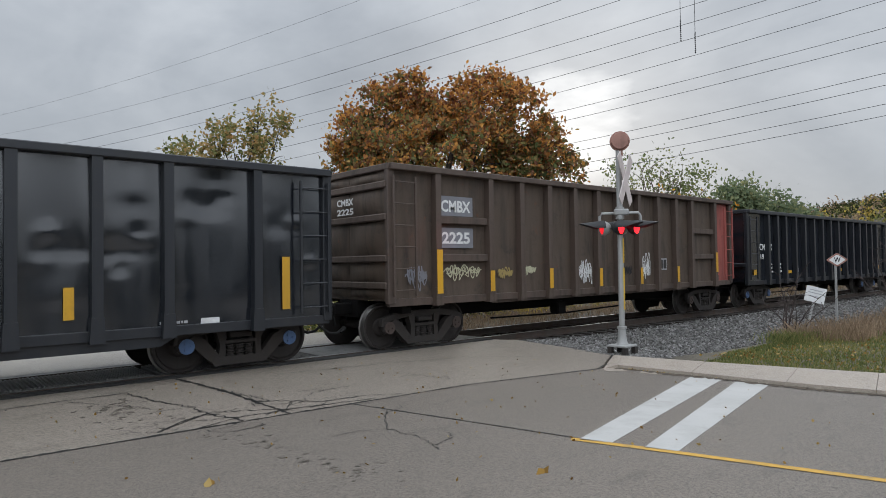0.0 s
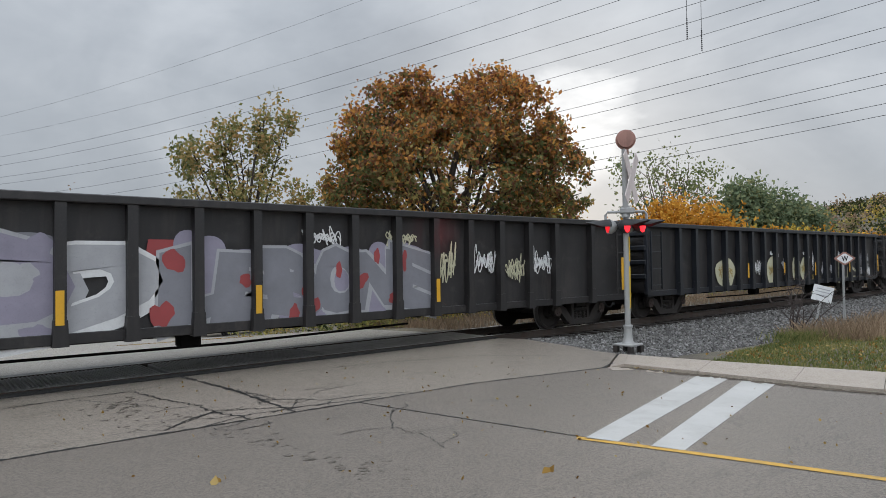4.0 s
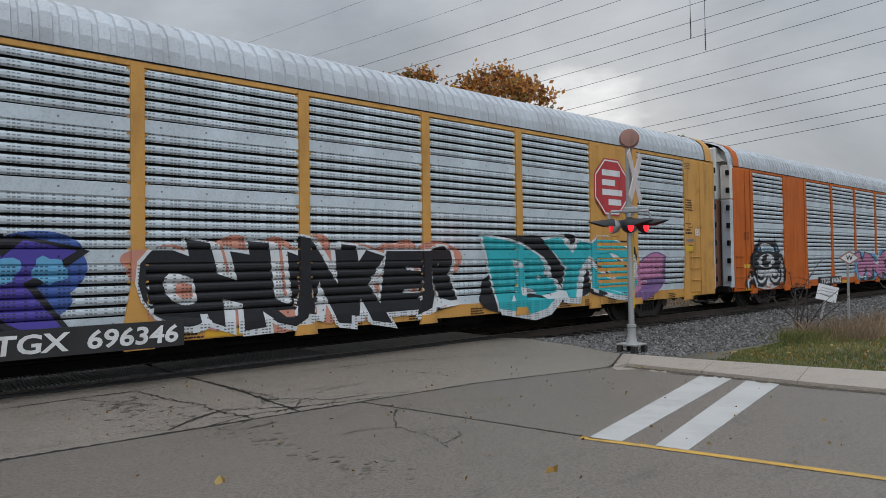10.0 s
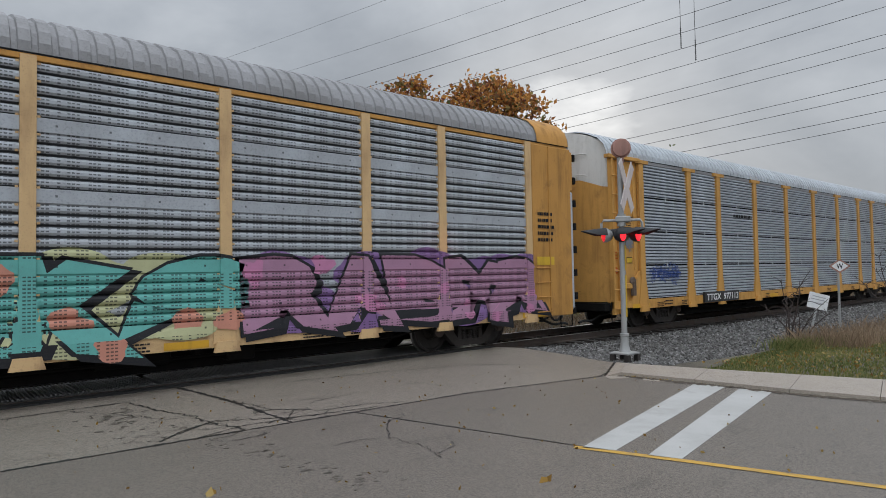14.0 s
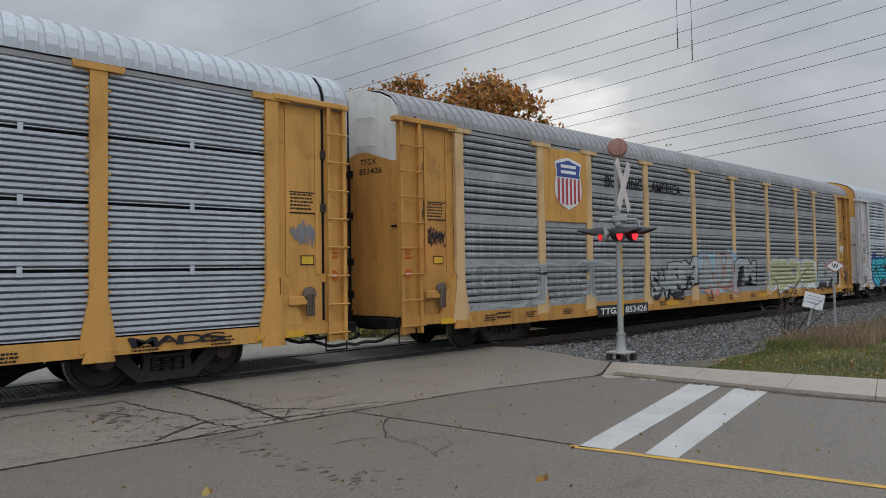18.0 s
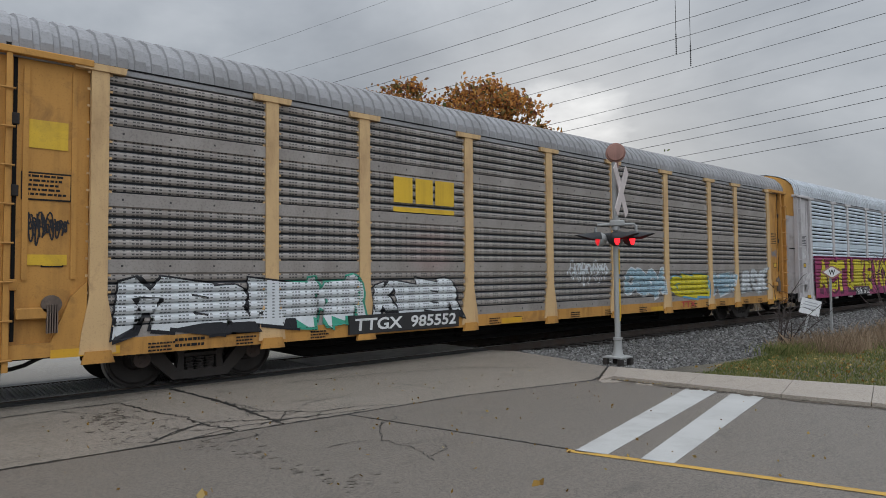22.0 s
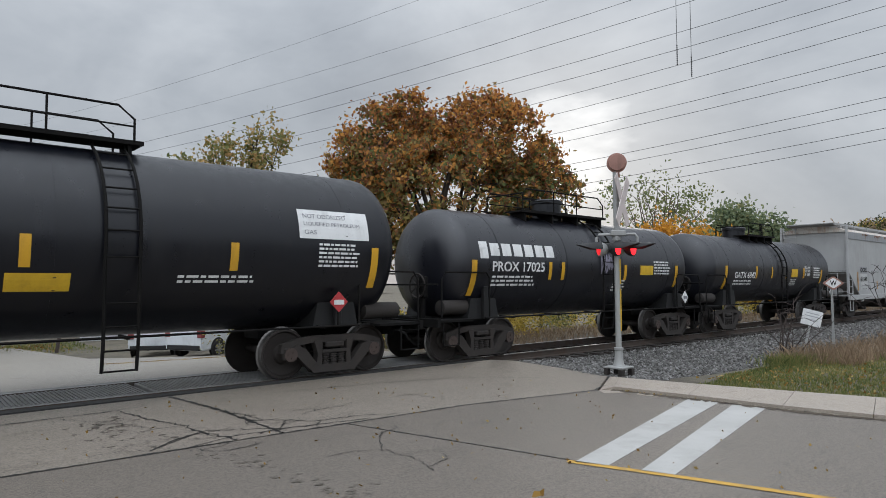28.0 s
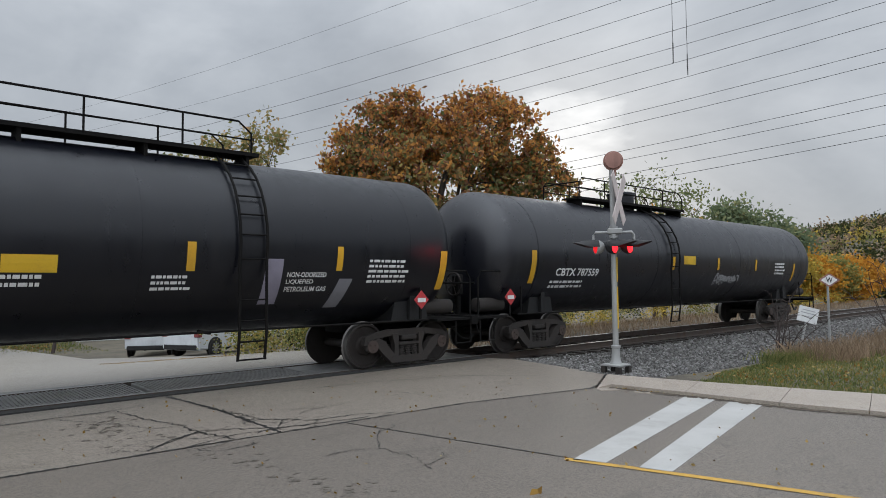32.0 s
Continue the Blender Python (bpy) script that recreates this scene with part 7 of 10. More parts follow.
bars((4.8, 6.8, 3.3, 3.5), 1, "logo_red", car, on_side(1.475))
letters("2031 ALYK", (9.35, 11.6, 1.02, 1.3), "spray_black", car, on, cuts, bold=-0.014, slant=0.3, name="graffiti_tag", lift=0.01)
tag((11.75, 12.5, 1.1, 1.55), "rack_paint_black", car, on_side(1.5), None, seed=118, loops=5, width=0.025)
bars((12.05, 12.35, 2.2, 4.0), 24, "letter_black", car, on_side(1.43))
# 11: silver with black outlines
car, (on, cuts), half = rack(401.8, 428.4, "rack_white", "galv_dull", "roof_pale", "dirty white car carrier with silver sheets and thin black outlines", tall=0.15, cap="rack_yellow")
wild("O45O", (-11.1, -6.2, 0.68, 1.95), None, "rack_paint_black", car, on, cuts, 121, fat=-0.015, rim=0.0)
tag((-5.9, -4.9, 1.2, 1.7), "rack_paint_black", car, on, cuts, seed=122, loops=3, width=0.03)
letters("NKCR10052", (-6.5, -4.6, 0.68, 0.86), "letter_black", car, on_side(1.505), bold=0.01)
bars((4.8, 6.8, 3.3, 3.5), 1, "logo_red", car, on_side(1.475))
letters("NKCR", (0.4, 0.85, 3.95, 4.1), "letter_black", car, on_prow(half), bold=0.01)
letters("10052", (0.38, 0.98, 3.75, 3.9), "letter_black", car, on_prow(half), bold=0.01)


# ---- tank cars ----
def tank_mesh(r, zc, half, shell="tank_black"):
    bm = bmesh.new()
    prof = []
    head = r * 0.5
    for i in range(11):
        t = math.pi / 2 * i / 10
        prof.append((-half + head * (1 - math.cos(t)), max(r * math.sin(t), 0.02)))
    prof += [(x, r) for x in np.linspace(-half + head + 0.05, half - head - 0.05, 7)]
    prof += [(-a, b) for a, b in prof[10::-1]]
    lathe(bm, prof, (0, 0, zc), "x", 64)
    return mesh_of("shell", bm, shell, 40)


def rail_loop(bm, pts, r=0.022):
    tube(bm, pts, r, 6)


def tank(c0, c1, r, zc, label, trucks_at, off=0.0, walk_span=(-2.2, 3.7), dome=-1.5, low_dome=False, step=None, shell="tank_black"):
    """A tank car: shell with dished heads, stub sills, saddles, dome, walkway with rails, ladder, end handrails, trucks."""
    mid, half = (c0 + c1) / 2, (c1 - c0) / 2
    car = thing("tank_car", label, "train car", "tank cars of the freight train", pose(mid, 0, 0))
    put("shell", tank_mesh(r, zc, half, shell), car)
    top, low = zc + r, zc - r
    a, b = walk_span
    for s in (-1, 1):
        xt = off + s * trucks_at
        bm = bmesh.new()
        end = s * (half + 0.35)
        rbx(bm, min(xt - s * 1.2, end), max(xt - s * 1.2, end), -0.33, 0.33, 0.72, 1.0, 0.02)
        bx(bm, min(s * (half - 0.7), end), max(s * (half - 0.7), end), -1.35, 1.35, 0.92, 0.97)
        bx(bm, end - 0.05, end + 0.05, -1.38, 1.38, 0.82, 1.0)
        part("stub_sill", bm, "truck_dark", car)
        bm = bmesh.new()
        prism(bm, [(xt - 0.5, 0.95), (xt + 0.5, 0.95), (xt + 0.4, low + 0.5), (xt - 0.4, low + 0.5)], -1.15, 1.15)
        for y in (-1.2, 1.2):
            rbx(bm, xt - 0.07, xt + 0.07, y - 0.05, y + 0.05, 0.95, zc - 0.55, 0.01)
        part("saddle", bm, "tank_bottom", car)
        bm = bmesh.new()
        for y in (-1.36, 1.36):
            rail_loop(bm, [(end - s * 0.08, y, 1.0), (end - s * 0.08, y, 1.85), (end - s * 0.2, y, 2.02), (s * (half - 1.1), y, 2.02), (s * (half - 1.2), y, 1.9), (s * (half - 1.2), y, 1.0)])
        rail_loop(bm, [(end - s * 0.02, -1.3, 1.75), (end - s * 0.02, 1.3, 1.75)])
        part("end_handrail", bm, "truck_dark", car)
        bm = bmesh.new()
        rail_loop(bm, [(end - s * 0.1, -1.4, 0.9), (end - s * 0.1, -1.4, 0.42), (end - s * 0.55, -1.4, 0.42), (end - s * 0.55, -1.4, 0.9)], 0.02)
        part("end_step", bm, "truck_dark", car)
        truck(car, xt, mid)
        bm = bmesh.new()
        lathe(bm, [(-0.45, 0.05), (-0.42, 0.17), (0.42, 0.17), (0.45, 0.05)], (s * (half - 0.45), -0.95, 1.22), "x", 14)
        part("brake_reservoir", bm, "truck_steel", car)
    bm = bmesh.new()
    xw = -half - 0.3
    rim = ring((xw, -0.55, 1.72), (1, 0, 0), 0.27, 20)
    tube(bm, rim + rim[:2], 0.02, 6)
    for k in range(0, 20, 4):
        cyl(bm, (xw, -0.55, 1.72), rim[k], 0.012, 5)
    cyl(bm, (xw - 0.04, -0.55, 1.72), (xw + 0.12, -0.55, 1.72), 0.05, 10)
    part("brake_wheel", bm, "truck_steel", car)
    bm = bmesh.new()
    rbx(bm, xw + 0.06, xw + 0.22, -0.68, -0.42, 1.45, 1.95, 0.03)
    rbx(bm, xw + 0.08, xw + 0.2, -0.62, -0.48, 0.98, 1.45, 0.02)
    part("brake_stand", bm, "truck_dark", car)
    couplers(car, -half - 0.25, half + 0.25)
    bm = bmesh.new()
    rail_loop(bm, [(-half + 1.0, -1.42, 0.98), (half - 1.0, -1.42, 0.98)])
    for x in np.linspace(-half + 2, half - 2, 5):
        bx(bm, x - 0.02, x + 0.02, -1.42, -0.9, 0.94, 0.99)
    part("side_rail", bm, "truck_dark", car)
    bm = bmesh.new()
    bx(bm, a, b, -0.75, -0.18, top + 0.05, top + 0.09)
    bx(bm, a, b, -0.77, -0.73, top + 0.04, top + 0.11)
    for x in np.linspace(a + 0.2, b - 0.2, 4):
        bx(bm, x - 0.03, x + 0.03, -0.72, -0.2, top - 0.22, top + 0.06)
    wk = part("walkway", bm, "truck_dark", car)
    hgt = 0.48 if low_dome else 0.58
    bm = bmesh.new()
    base = top + 0.08
    for y in (-0.76, 0.55):
        rail_loop(bm, [(a + 0.05, y, base), (a + 0.05, y, base + hgt - 0.15), (a + 0.18, y, base + hgt), (b - 0.4, y, base + hgt), (b - 0.15, y, base + hgt - 0.2), (b - 0.15, y, base)], 0.02)
        rail_loop(bm, [(a + 0.05, y, base + hgt * 0.5), (b - 0.15, y, base + hgt * 0.45)], 0.016)
        for x in np.linspace(a + 1.3, b - 1.4, 3):
            cyl(bm, (x, y, base), (x, y, base + hgt), 0.018, 6)
    rail_loop(bm, [(a + 0.05, -0.76, base + hgt - 0.12), (a + 0.05, 0.55, base + hgt - 0.12)], 0.02)
    part("walkway_railing", bm, "truck_dark", wk)
    bm = bmesh.new()
    dh = 0.3 if low_dome else 0.42
    lathe(bm, [(top - 0.1, 0.42), (top + dh, 0.42), (top + dh + 0.02, 0.46), (top + dh + 0.1, 0.46), (top + dh + 0.13, 0.4)], (dome, 0, 0), "z", 20)
    part("dome", bm, "tank_black", car)
    step = b - 0.35 if step is None else step
    bm = bmesh.new()
    rungs = []
    for u in (step - 0.24, step + 0.24):
        pts = [(u, -0.55, top + 0.06)]
        for t in np.linspace(66, -12, 8):
            pts.append((u, -(r + 0.08) * math.cos(radians(t)), zc + (r + 0.08) * math.sin(radians(t))))
        pts += [(u, -r - 0.05, 0.95), (u, -r + 0.02, 0.48)]
        rail_loop(bm, pts, 0.026)
    la = part("side_ladder", bm, "truck_dark", car)
    rb = bmesh.new()
    cyl(rb, (-0.24, 0, 0), (0.24, 0, 0), 0.016, 6)
    rm = mesh_of("rung", rb, "truck_dark")
    for t in (58, 42, 28, 16, 4, -10):
        put("rung", rm, la, m=pose(step, -(r + 0.08) * math.cos(radians(t)), zc + (r + 0.08) * math.sin(radians(t))))
    for z in (1.5, 1.15, 0.8, 0.5):
        put("rung", rm, la, m=pose(step, -r - 0.04, z))
    for x in np.linspace(-half + 1.6, half - 1.6, 4):
        bm = bmesh.new()
        lathe(bm, [(x - 0.02, r + 0.004), (x + 0.02, r + 0.004)], (0, 0, zc), "x", 48)
        part("weld_seam", bm, "tank_black", car)
    walks.append((car, mid))
    z_cuts = list(np.arange(0.8, 4.2, 0.08))
    return car, on_tank(r, zc), z_cuts, half


def curved_reflectors(car, boxes, on, cuts):
    for b in boxes:
        patch(b, "reflector", car, on, cuts, name="reflector", lift=0.008)


def placard(car, u, z, mat, y=-1.42):
    bm = bmesh.new()
    m = pose(u, y, z, 0, 45, 0)
    rbx(bm, -0.14, 0.14, -0.01, 0.01, -0.14, 0.14, 0.004, m)
    p = part("placard", bm, mat, car, "diamond hazard placard")
    bm = bmesh.new()
    bx(bm, u - 0.11, u + 0.11, y - 0.018, y - 0.012, z - 0.05, z + 0.04)
    part("placard_bar", bm, "plate_white" if mat != "plate_white" else "spray_grey", p)
    bm = bmesh.new()
    bx(bm, u - 0.02, u + 0.02, y + 0.012, y + 0.03, 0.95, z)
    part("placard_post", bm, "truck_dark", p)


car, on, cuts, half = tank(430.3, 447.9, 1.55, 2.47, "long black tank car for liquefied gas with white sign panels", 7.2, walk_span=(-2.2, 3.75), dome=-1.45, step=3.25)
for i, u in enumerate((-7.5, -6.92, -6.35, -5.98, -5.45)):
    patch((u, u + 0.42, 2.8, 3.24), "letter_white", car, on, cuts, name="name_bar")
patch((6.2, 7.7, 2.6, 3.14), "plate_white", car, on, cuts, name="sign_panel")
for j, w_ in enumerate(("NOT ODORIZED", "LIQUEFIED PETROLEUM", "GAS")):
    letters(w_, (6.3, (7.2, 7.5, 6.55)[j], 2.98 - 0.15 * j, 3.06 - 0.15 * j), "spray_grey", car, on, cuts, bold=0.0, lift=0.01)
bars((6.6, 7.6, 2.05, 2.52), 6, "letter_white", car, on, cuts)
curved_reflectors(car, ((-3.58, -3.44, 2.02, 2.48), (-1.09, -0.95, 2.02, 2.48), (1.95, 2.09, 2.02, 2.48), (4.93, 5.07, 2.0, 2.47), (7.76, 7.92, 1.69, 2.47), (-6.6, -6.46, 1.7, 2.47)), on, cuts)
patch((1.8, 2.6, 1.68, 1.94), "sign_yellow", car, on, cuts)
bars((4.1, 5.6, 1.76, 1.92), 2, "letter_white", car, on, cuts)
placard(car, 7.1, 1.43, "logo_red")

car, on, cuts, half = tank(449.1, 459.9, 1.33, 2.25, "short black tank car with bold white name marks and a dome", 4.3, 0.1, walk_span=(-2.4, 1.3), dome=-0.5, step=0.5, low_dome=False, shell="tank_sheen")
sh = -0.4
for i in range(6):
    u = -3.7 + 0.4 * i + sh
    patch((u, u + 0.31, 2.42, 2.72), "letter_white", car, on, cuts, name="name_bar")
patch((-4.05 + sh, -3.78 + sh, 2.35, 2.75), "letter_white", car, on, cuts, name="emblem")
letters("PROX 17025", (-3.65 + sh, -1.78 + sh, 2.05, 2.29), "letter_white", car, on, cuts, bold=0.02)
bars((-3.64 + sh, -1.93 + sh, 1.66, 1.95), 3, "letter_white", car, on, cuts)
curved_reflectors(car, [(a + sh, b + sh, c, d) for a, b, c, d in ((-4.33, -4.16, 1.48, 2.31), (-1.61, -1.49, 1.86, 2.31), (-1.1, -0.97, 1.85, 2.31), (1.26, 1.39, 1.83, 2.29), (1.76, 1.89, 1.85, 2.28), (4.59, 4.75, 1.63, 2.3))], on, cuts)
patch((2.2, 2.9, 2.0, 2.28), "sign_yellow", car, on, cuts)
bars((2.95, 4.0, 1.98, 2.42), 5, "letter_white", car, on, cuts)
bars((0.9, 1.6, 1.5, 1.85), 4, "letter_white", car, on, cuts)
tag((0.2, 1.1, 1.95, 2.8), "spray_violet_grey", car, on, cuts, seed=201, loops=5, width=0.05)
placard(car, 4.6, 1.3, "plate_white")

car, on, cuts, half = tank(460.9, 472.9, 1.28, 2.27, "black tank car with white number and yellow notice", 4.3, 0.1, shell="tank_sheen", walk_span=(-1.6, 0.9), dome=-1.2, low_dome=True, step=0.3)
sh = -0.25
letters("GATX 6842", (-3.67 + sh, -1.94 + sh, 1.92, 2.15), "letter_white", car, on, cuts, bold=0.02)
bars((-3.67 + sh, -1.94 + sh, 1.62, 1.85), 2, "letter_white", car, on, cuts)
curved_reflectors(car, [(a + sh, b + sh, c, d) for a, b, c, d in ((-4.43, -4.25, 1.54, 2.36), (-1.92, -1.81, 1.91, 2.37), (-0.51, -0.4, 1.92, 2.36), (0.91, 1.03, 1.92, 2.34), (2.68, 2.83, 1.93, 2.35), (4.7, 4.85, 1.6, 2.3))], on, cuts)
patch((1.2, 1.85, 1.97, 2.3), "sign_yellow", car, on, cuts)
bars((1.2, 1.9, 1.6, 1.88), 4, "letter_white", car, on, cuts)
for j, w_ in enumerate(("FRA AIP", "SR13449", "SR 13450")):
    letters(w_, (2.62, 3.2, 2.32 - 0.14 * j, 2.43 - 0.14 * j), "letter_white", car, on, cuts, bold=0.02)
bars((3.6, 4.5, 1.9, 2.4), 5, "letter_white", car, on, cuts)
placard(car, 5.2, 1.3, "plate_white")


def hopper(c0, c1, label):
    """A grey covered hopper: flat sides, sloped end sheets, discharge bays, roof with running boards, end platforms."""
    mid, half = (c0 + c1) / 2, (c1 - c0) / 2
    car = thing("hopper_car", label, "train car", "cars of the freight train", pose(mid, 0, 0))
    w, z0, z1 = 1.5, 1.14, 4.16
    i0 = half - 1.55
    bm = bmesh.new()
    for s in (-1, 1):
        prism(bm, [(-i0, z0), (i0, z0), (half - 0.1, 2.25), (half - 0.1, z1), (-half + 0.1, z1), (-half + 0.1, 2.25)], s * (w - 0.05), s * w)
        bx(bm, s * (half - 0.15) - 0.02, s * (half - 0.15) + 0.02, -w + 0.052, w - 0.052, 2.25, z1)
    part("body", bm, "hopper_grey", car)
    for s in (-1, 1):
        bm = bmesh.new()
        v = w - 0.052
        faces(bm, [(s * i0, -v, z0), (s * i0, v, z0), (s * (half - 0.12), v, 2.3), (s * (half - 0.12), -v, 2.3), (s * (i0 - 0.06), -v, z0), (s * (i0 - 0.06), v, z0), (s * (half - 0.18), v, 2.3), (s * (half - 0.18), -v, 2.3)], [(0, 1, 2, 3), (7, 6, 5, 4)])
        part("slope_sheet", bm, "hopper_end", car)
    for s in (-1, 1):
        bm = bmesh.new()
        rbx(bm, -half, half, min(s * 1.46, s * 1.58), max(s * 1.46, s * 1.58), 0.9, 1.14, 0.015)
        part("side_sill", bm, "hopper_grey", car)
        bm = bmesh.new()
        rbx(bm, -half + 0.08, half - 0.08, min(s * 1.49, s * 1.535), max(s * 1.49, s * 1.535), 3.82, 4.16, 0.01)
        part("top_rail", bm, "hopper_band", car)
    roof = [(1.53, 4.16), (1.4, 4.25), (1.05, 4.38), (0.5, 4.47), (0.0, 4.5)]
    roof += [(-y, z) for y, z in roof[-2::-1]]
    bm = bmesh.new()
    n = len(roof)
    vs = [[bm.verts.new((x, y, z)) for y, z in roof] for x in (-half + 0.05, half - 0.05)]
    for j in range(n - 1):
        bm.faces.new((vs[0][j], vs[0][j + 1], vs[1][j + 1], vs[1][j]))
    for v in vs:
        bm.faces.new(v)
    part("roof", bm, "hopper_roof", car)
    # running boards of open grating: two edge beams with bars across, on brackets over the roof
    for s in (-1, 1):
        bm = bmesh.new()
        for y in (s * 0.48, s * 1.06):
            bx(bm, -half - 0.32, half + 0.32, y - 0.012, y + 0.012, 4.5, 4.6)
        for x in np.arange(-half - 0.3, half + 0.3, 0.06):
            bx(bm, x, x + 0.016, min(s * 0.48, s * 1.06), max(s * 0.48, s * 1.06), 4.57, 4.594)
        for y in np.linspace(0.55, 1.0, 6):
            bx(bm, -half - 0.3, half + 0.3, s * y - 0.008, s * y + 0.008, 4.572, 4.592)
        for x in np.linspace(-half + 0.5, half - 0.5, 10):
            bx(bm, x - 0.03, x + 0.03, s * 0.78 - 0.3, s * 0.78 + 0.3, 4.4, 4.5)
            bx(bm, x - 0.04, x + 0.04, s * 1.1 - 0.02, s * 1.1 + 0.02, 4.3, 4.58)
        part("running_board", bm, "hopper_grey", car)
    for s in (-1, 1):
        bm = bmesh.new()
        prism(bm, [(s * (half - 0.1), 4.54), (s * (half + 0.42), 4.6), (s * (half + 0.42), 4.56), (s * (half - 0.1), 4.46)], -1.05, 1.05)
        part("end_walkway", bm, "hopper_grey", car)
    for x in np.linspace(-half + 1.6, half - 1.6, 6):
        bm = bmesh.new()
        rbx(bm, x - 1.2, x + 1.2, -0.3, 0.3, 4.48, 4.56, 0.02)
        part("hatch_cover", bm, "hopper_grey", car)
    for k, x in enumerate((-4.4, 0.0, 4.4)):
        bm = bmesh.new()
        a = [(x - 1.9, -1.2, 1.1), (x + 1.9, -1.2, 1.1), (x + 1.9, 1.2, 1.1), (x - 1.9, 1.2, 1.1), (x - 0.35, -0.5, 0.42), (x + 0.35, -0.5, 0.42), (x + 0.35, 0.5, 0.42), (x - 0.35, 0.5, 0.42)]
        faces(bm, a, [(0, 1, 5, 4), (1, 2, 6, 5), (2, 3, 7, 6), (3, 0, 4, 7), (4, 5, 6, 7), (0, 3, 2, 1)])
        cyl(bm, (x, -0.75, 0.4), (x, 0.75, 0.4), 0.11, 10)
        part("discharge_bay", bm, "truck_steel", car)
    for s in (-1, 1):
        for y in (-1.47, 1.47):
            bm = bmesh.new()
            rbx(bm, s * (half - 0.06) - 0.05, s * (half - 0.06) + 0.05, y - 0.05, y + 0.05, 1.1, 4.5, 0.01)
            part("corner_post", bm, "hopper_grey", car)
        bm = bmesh.new()
        for y in (-1.47, 1.47):
            cyl(bm, (s * (half - 0.68), y, 1.12), (s * (half - 0.68), y, 2.22), 0.024, 8)
            for z in (1.2, 1.53, 1.87, 2.2):
                cyl(bm, (s * (half - 0.06), y, z), (s * (half - 0.68), y, z), 0.015, 6)
        part("side_ladder", bm, "hopper_grey", car)
        bm = bmesh.new()
        for y in (-1.05, -0.62, 0.75, 1.3):
            cyl(bm, (s * (half + 0.06), y, 1.12), (s * (half + 0.06), y, 2.2 if y < 0 else 4.5), 0.022, 8)
        for z in (1.3, 1.75, 2.18):
            cyl(bm, (s * (half + 0.06), -1.47, z), (s * (half + 0.06), -0.62, z), 0.015, 6)
        for i in range(9):
            cyl(bm, (s * (half + 0.08), 0.68, 1.3 + 0.38 * i), (s * (half + 0.08), 1.38, 1.3 + 0.38 * i), 0.015, 6)
        part("end_ladder", bm, "hopper_grey", car)
        bm = bmesh.new()
        cyl(bm, (s * (half - 0.35), 0.35, 1.14), (s * (half - 0.35), 0.35, 2.0), 0.17, 14)
        rbx(bm, s * (half - 0.3) - 0.14, s * (half - 0.3) + 0.14, -0.25, 0.05, 1.14, 1.75, 0.02)
        for k in range(4):
            tube(bm, [(s * (half - 0.2), -0.9 + 0.2 * k, 1.14), (s * (half - 0.4), -0.8 + 0.2 * k, 1.5), (s * (half - 0.9), -0.7 + 0.15 * k, 1.42), (s * (half - 1.15), -0.7 + 0.1 * k, 1.16)], 0.014)
        part("brake_gear", bm, "hopper_band", car)
        bm = bmesh.new()
        rbx(bm, s * (half - 1.75) - 0.09, s * (half - 1.75) + 0.09, -1.6, -1.5, 0.8, 0.92, 0.02)
        part("jacking_ring", bm, "hopper_grey", car)
        bm = bmesh.new()
        bx(bm, min(s * (half - 1.5), s * half), max(s * (half - 1.5), s * half), -1.46, 1.46, 1.08, 1.13)
        rbx(bm, min(s * (i0 - 2), s * half), max(s * (i0 - 2), s * half), -0.35, 0.35, 0.7, 1.08, 0.02)
        lathe(bm, [(s * (half - 1.0) - 0.4, 0.05), (s * (half - 1.0) - 0.36, 0.17), (s * (half - 1.0) + 0.36, 0.17), (s * (half - 1.0) + 0.4, 0.05)], (0, -0.7, 1.32), "x", 12)
        part("end_platform", bm, "hopper_grey", car)
        bm = bmesh.new()
        rail_loop(bm, [(s * (half - 0.1), -1.52, 0.92), (s * (half - 0.1), -1.52, 0.4), (s * (half - 0.5), -1.52, 0.4), (s * (half - 0.5), -1.52, 0.92)], 0.022)
        part("end_step", bm, "hopper_grey", car)
        truck(car, s * 7.95, mid)
    couplers(car, -half - 0.1, half + 0.1)
    on = on_side(w + 0.004)
    patch((-7.66, -6.6, 2.18, 2.5), "hopper_band", car, on)
    letters("OCPX", (-7.6, -6.66, 2.23, 2.46), "letter_black", car, on, bold=0.02, lift=0.012)
    patch((-7.66, -6.58, 1.34, 2.16), "hopper_patch", car, on)
    letters("61349", (-7.6, -6.66, 1.78, 2.02), "letter_black", car, on, bold=0.02, lift=0.012)
    for w_, b_ in (("LD LMT", (-7.6, -7.2, 1.54, 1.61)), ("197400  LBS", (-7.1, -6.42, 1.54, 1.61)), ("LT  WT", (-7.6, -7.2, 1.38, 1.45)), ("65600  LBS", (-7.1, -6.42, 1.38, 1.45))):
        letters(w_, b_, "letter_black", car, on, bold=0.0, lift=0.012)
    patch((-5.9, -5.66, 2.1, 2.32), "letter_black", car, on, name="small_plate")
    patch((-5.885, -5.675, 2.115, 2.305), "hopper_grey", car, on, name="plate_face", lift=0.007)
    bars((-5.86, -5.7, 2.15, 2.27), 1, "letter_black", car, on, lift=0.012)
    reflectors(car, ((-8.1, -7.95, 1.33, 2.24), (-5.14, -5.0, 1.39, 1.79), (-2.66, -2.54, 1.35, 1.78), (0.03, 0.18, 1.33, 1.78), (2.6, 2.75, 1.33, 1.78), (5.2, 5.35, 1.33, 1.78), (7.6, 7.75, 1.33, 2.1)), on, mat="faded_reflector")
    patch((1.6, 2.6, 1.6, 1.82), "sign_yellow", car, on)
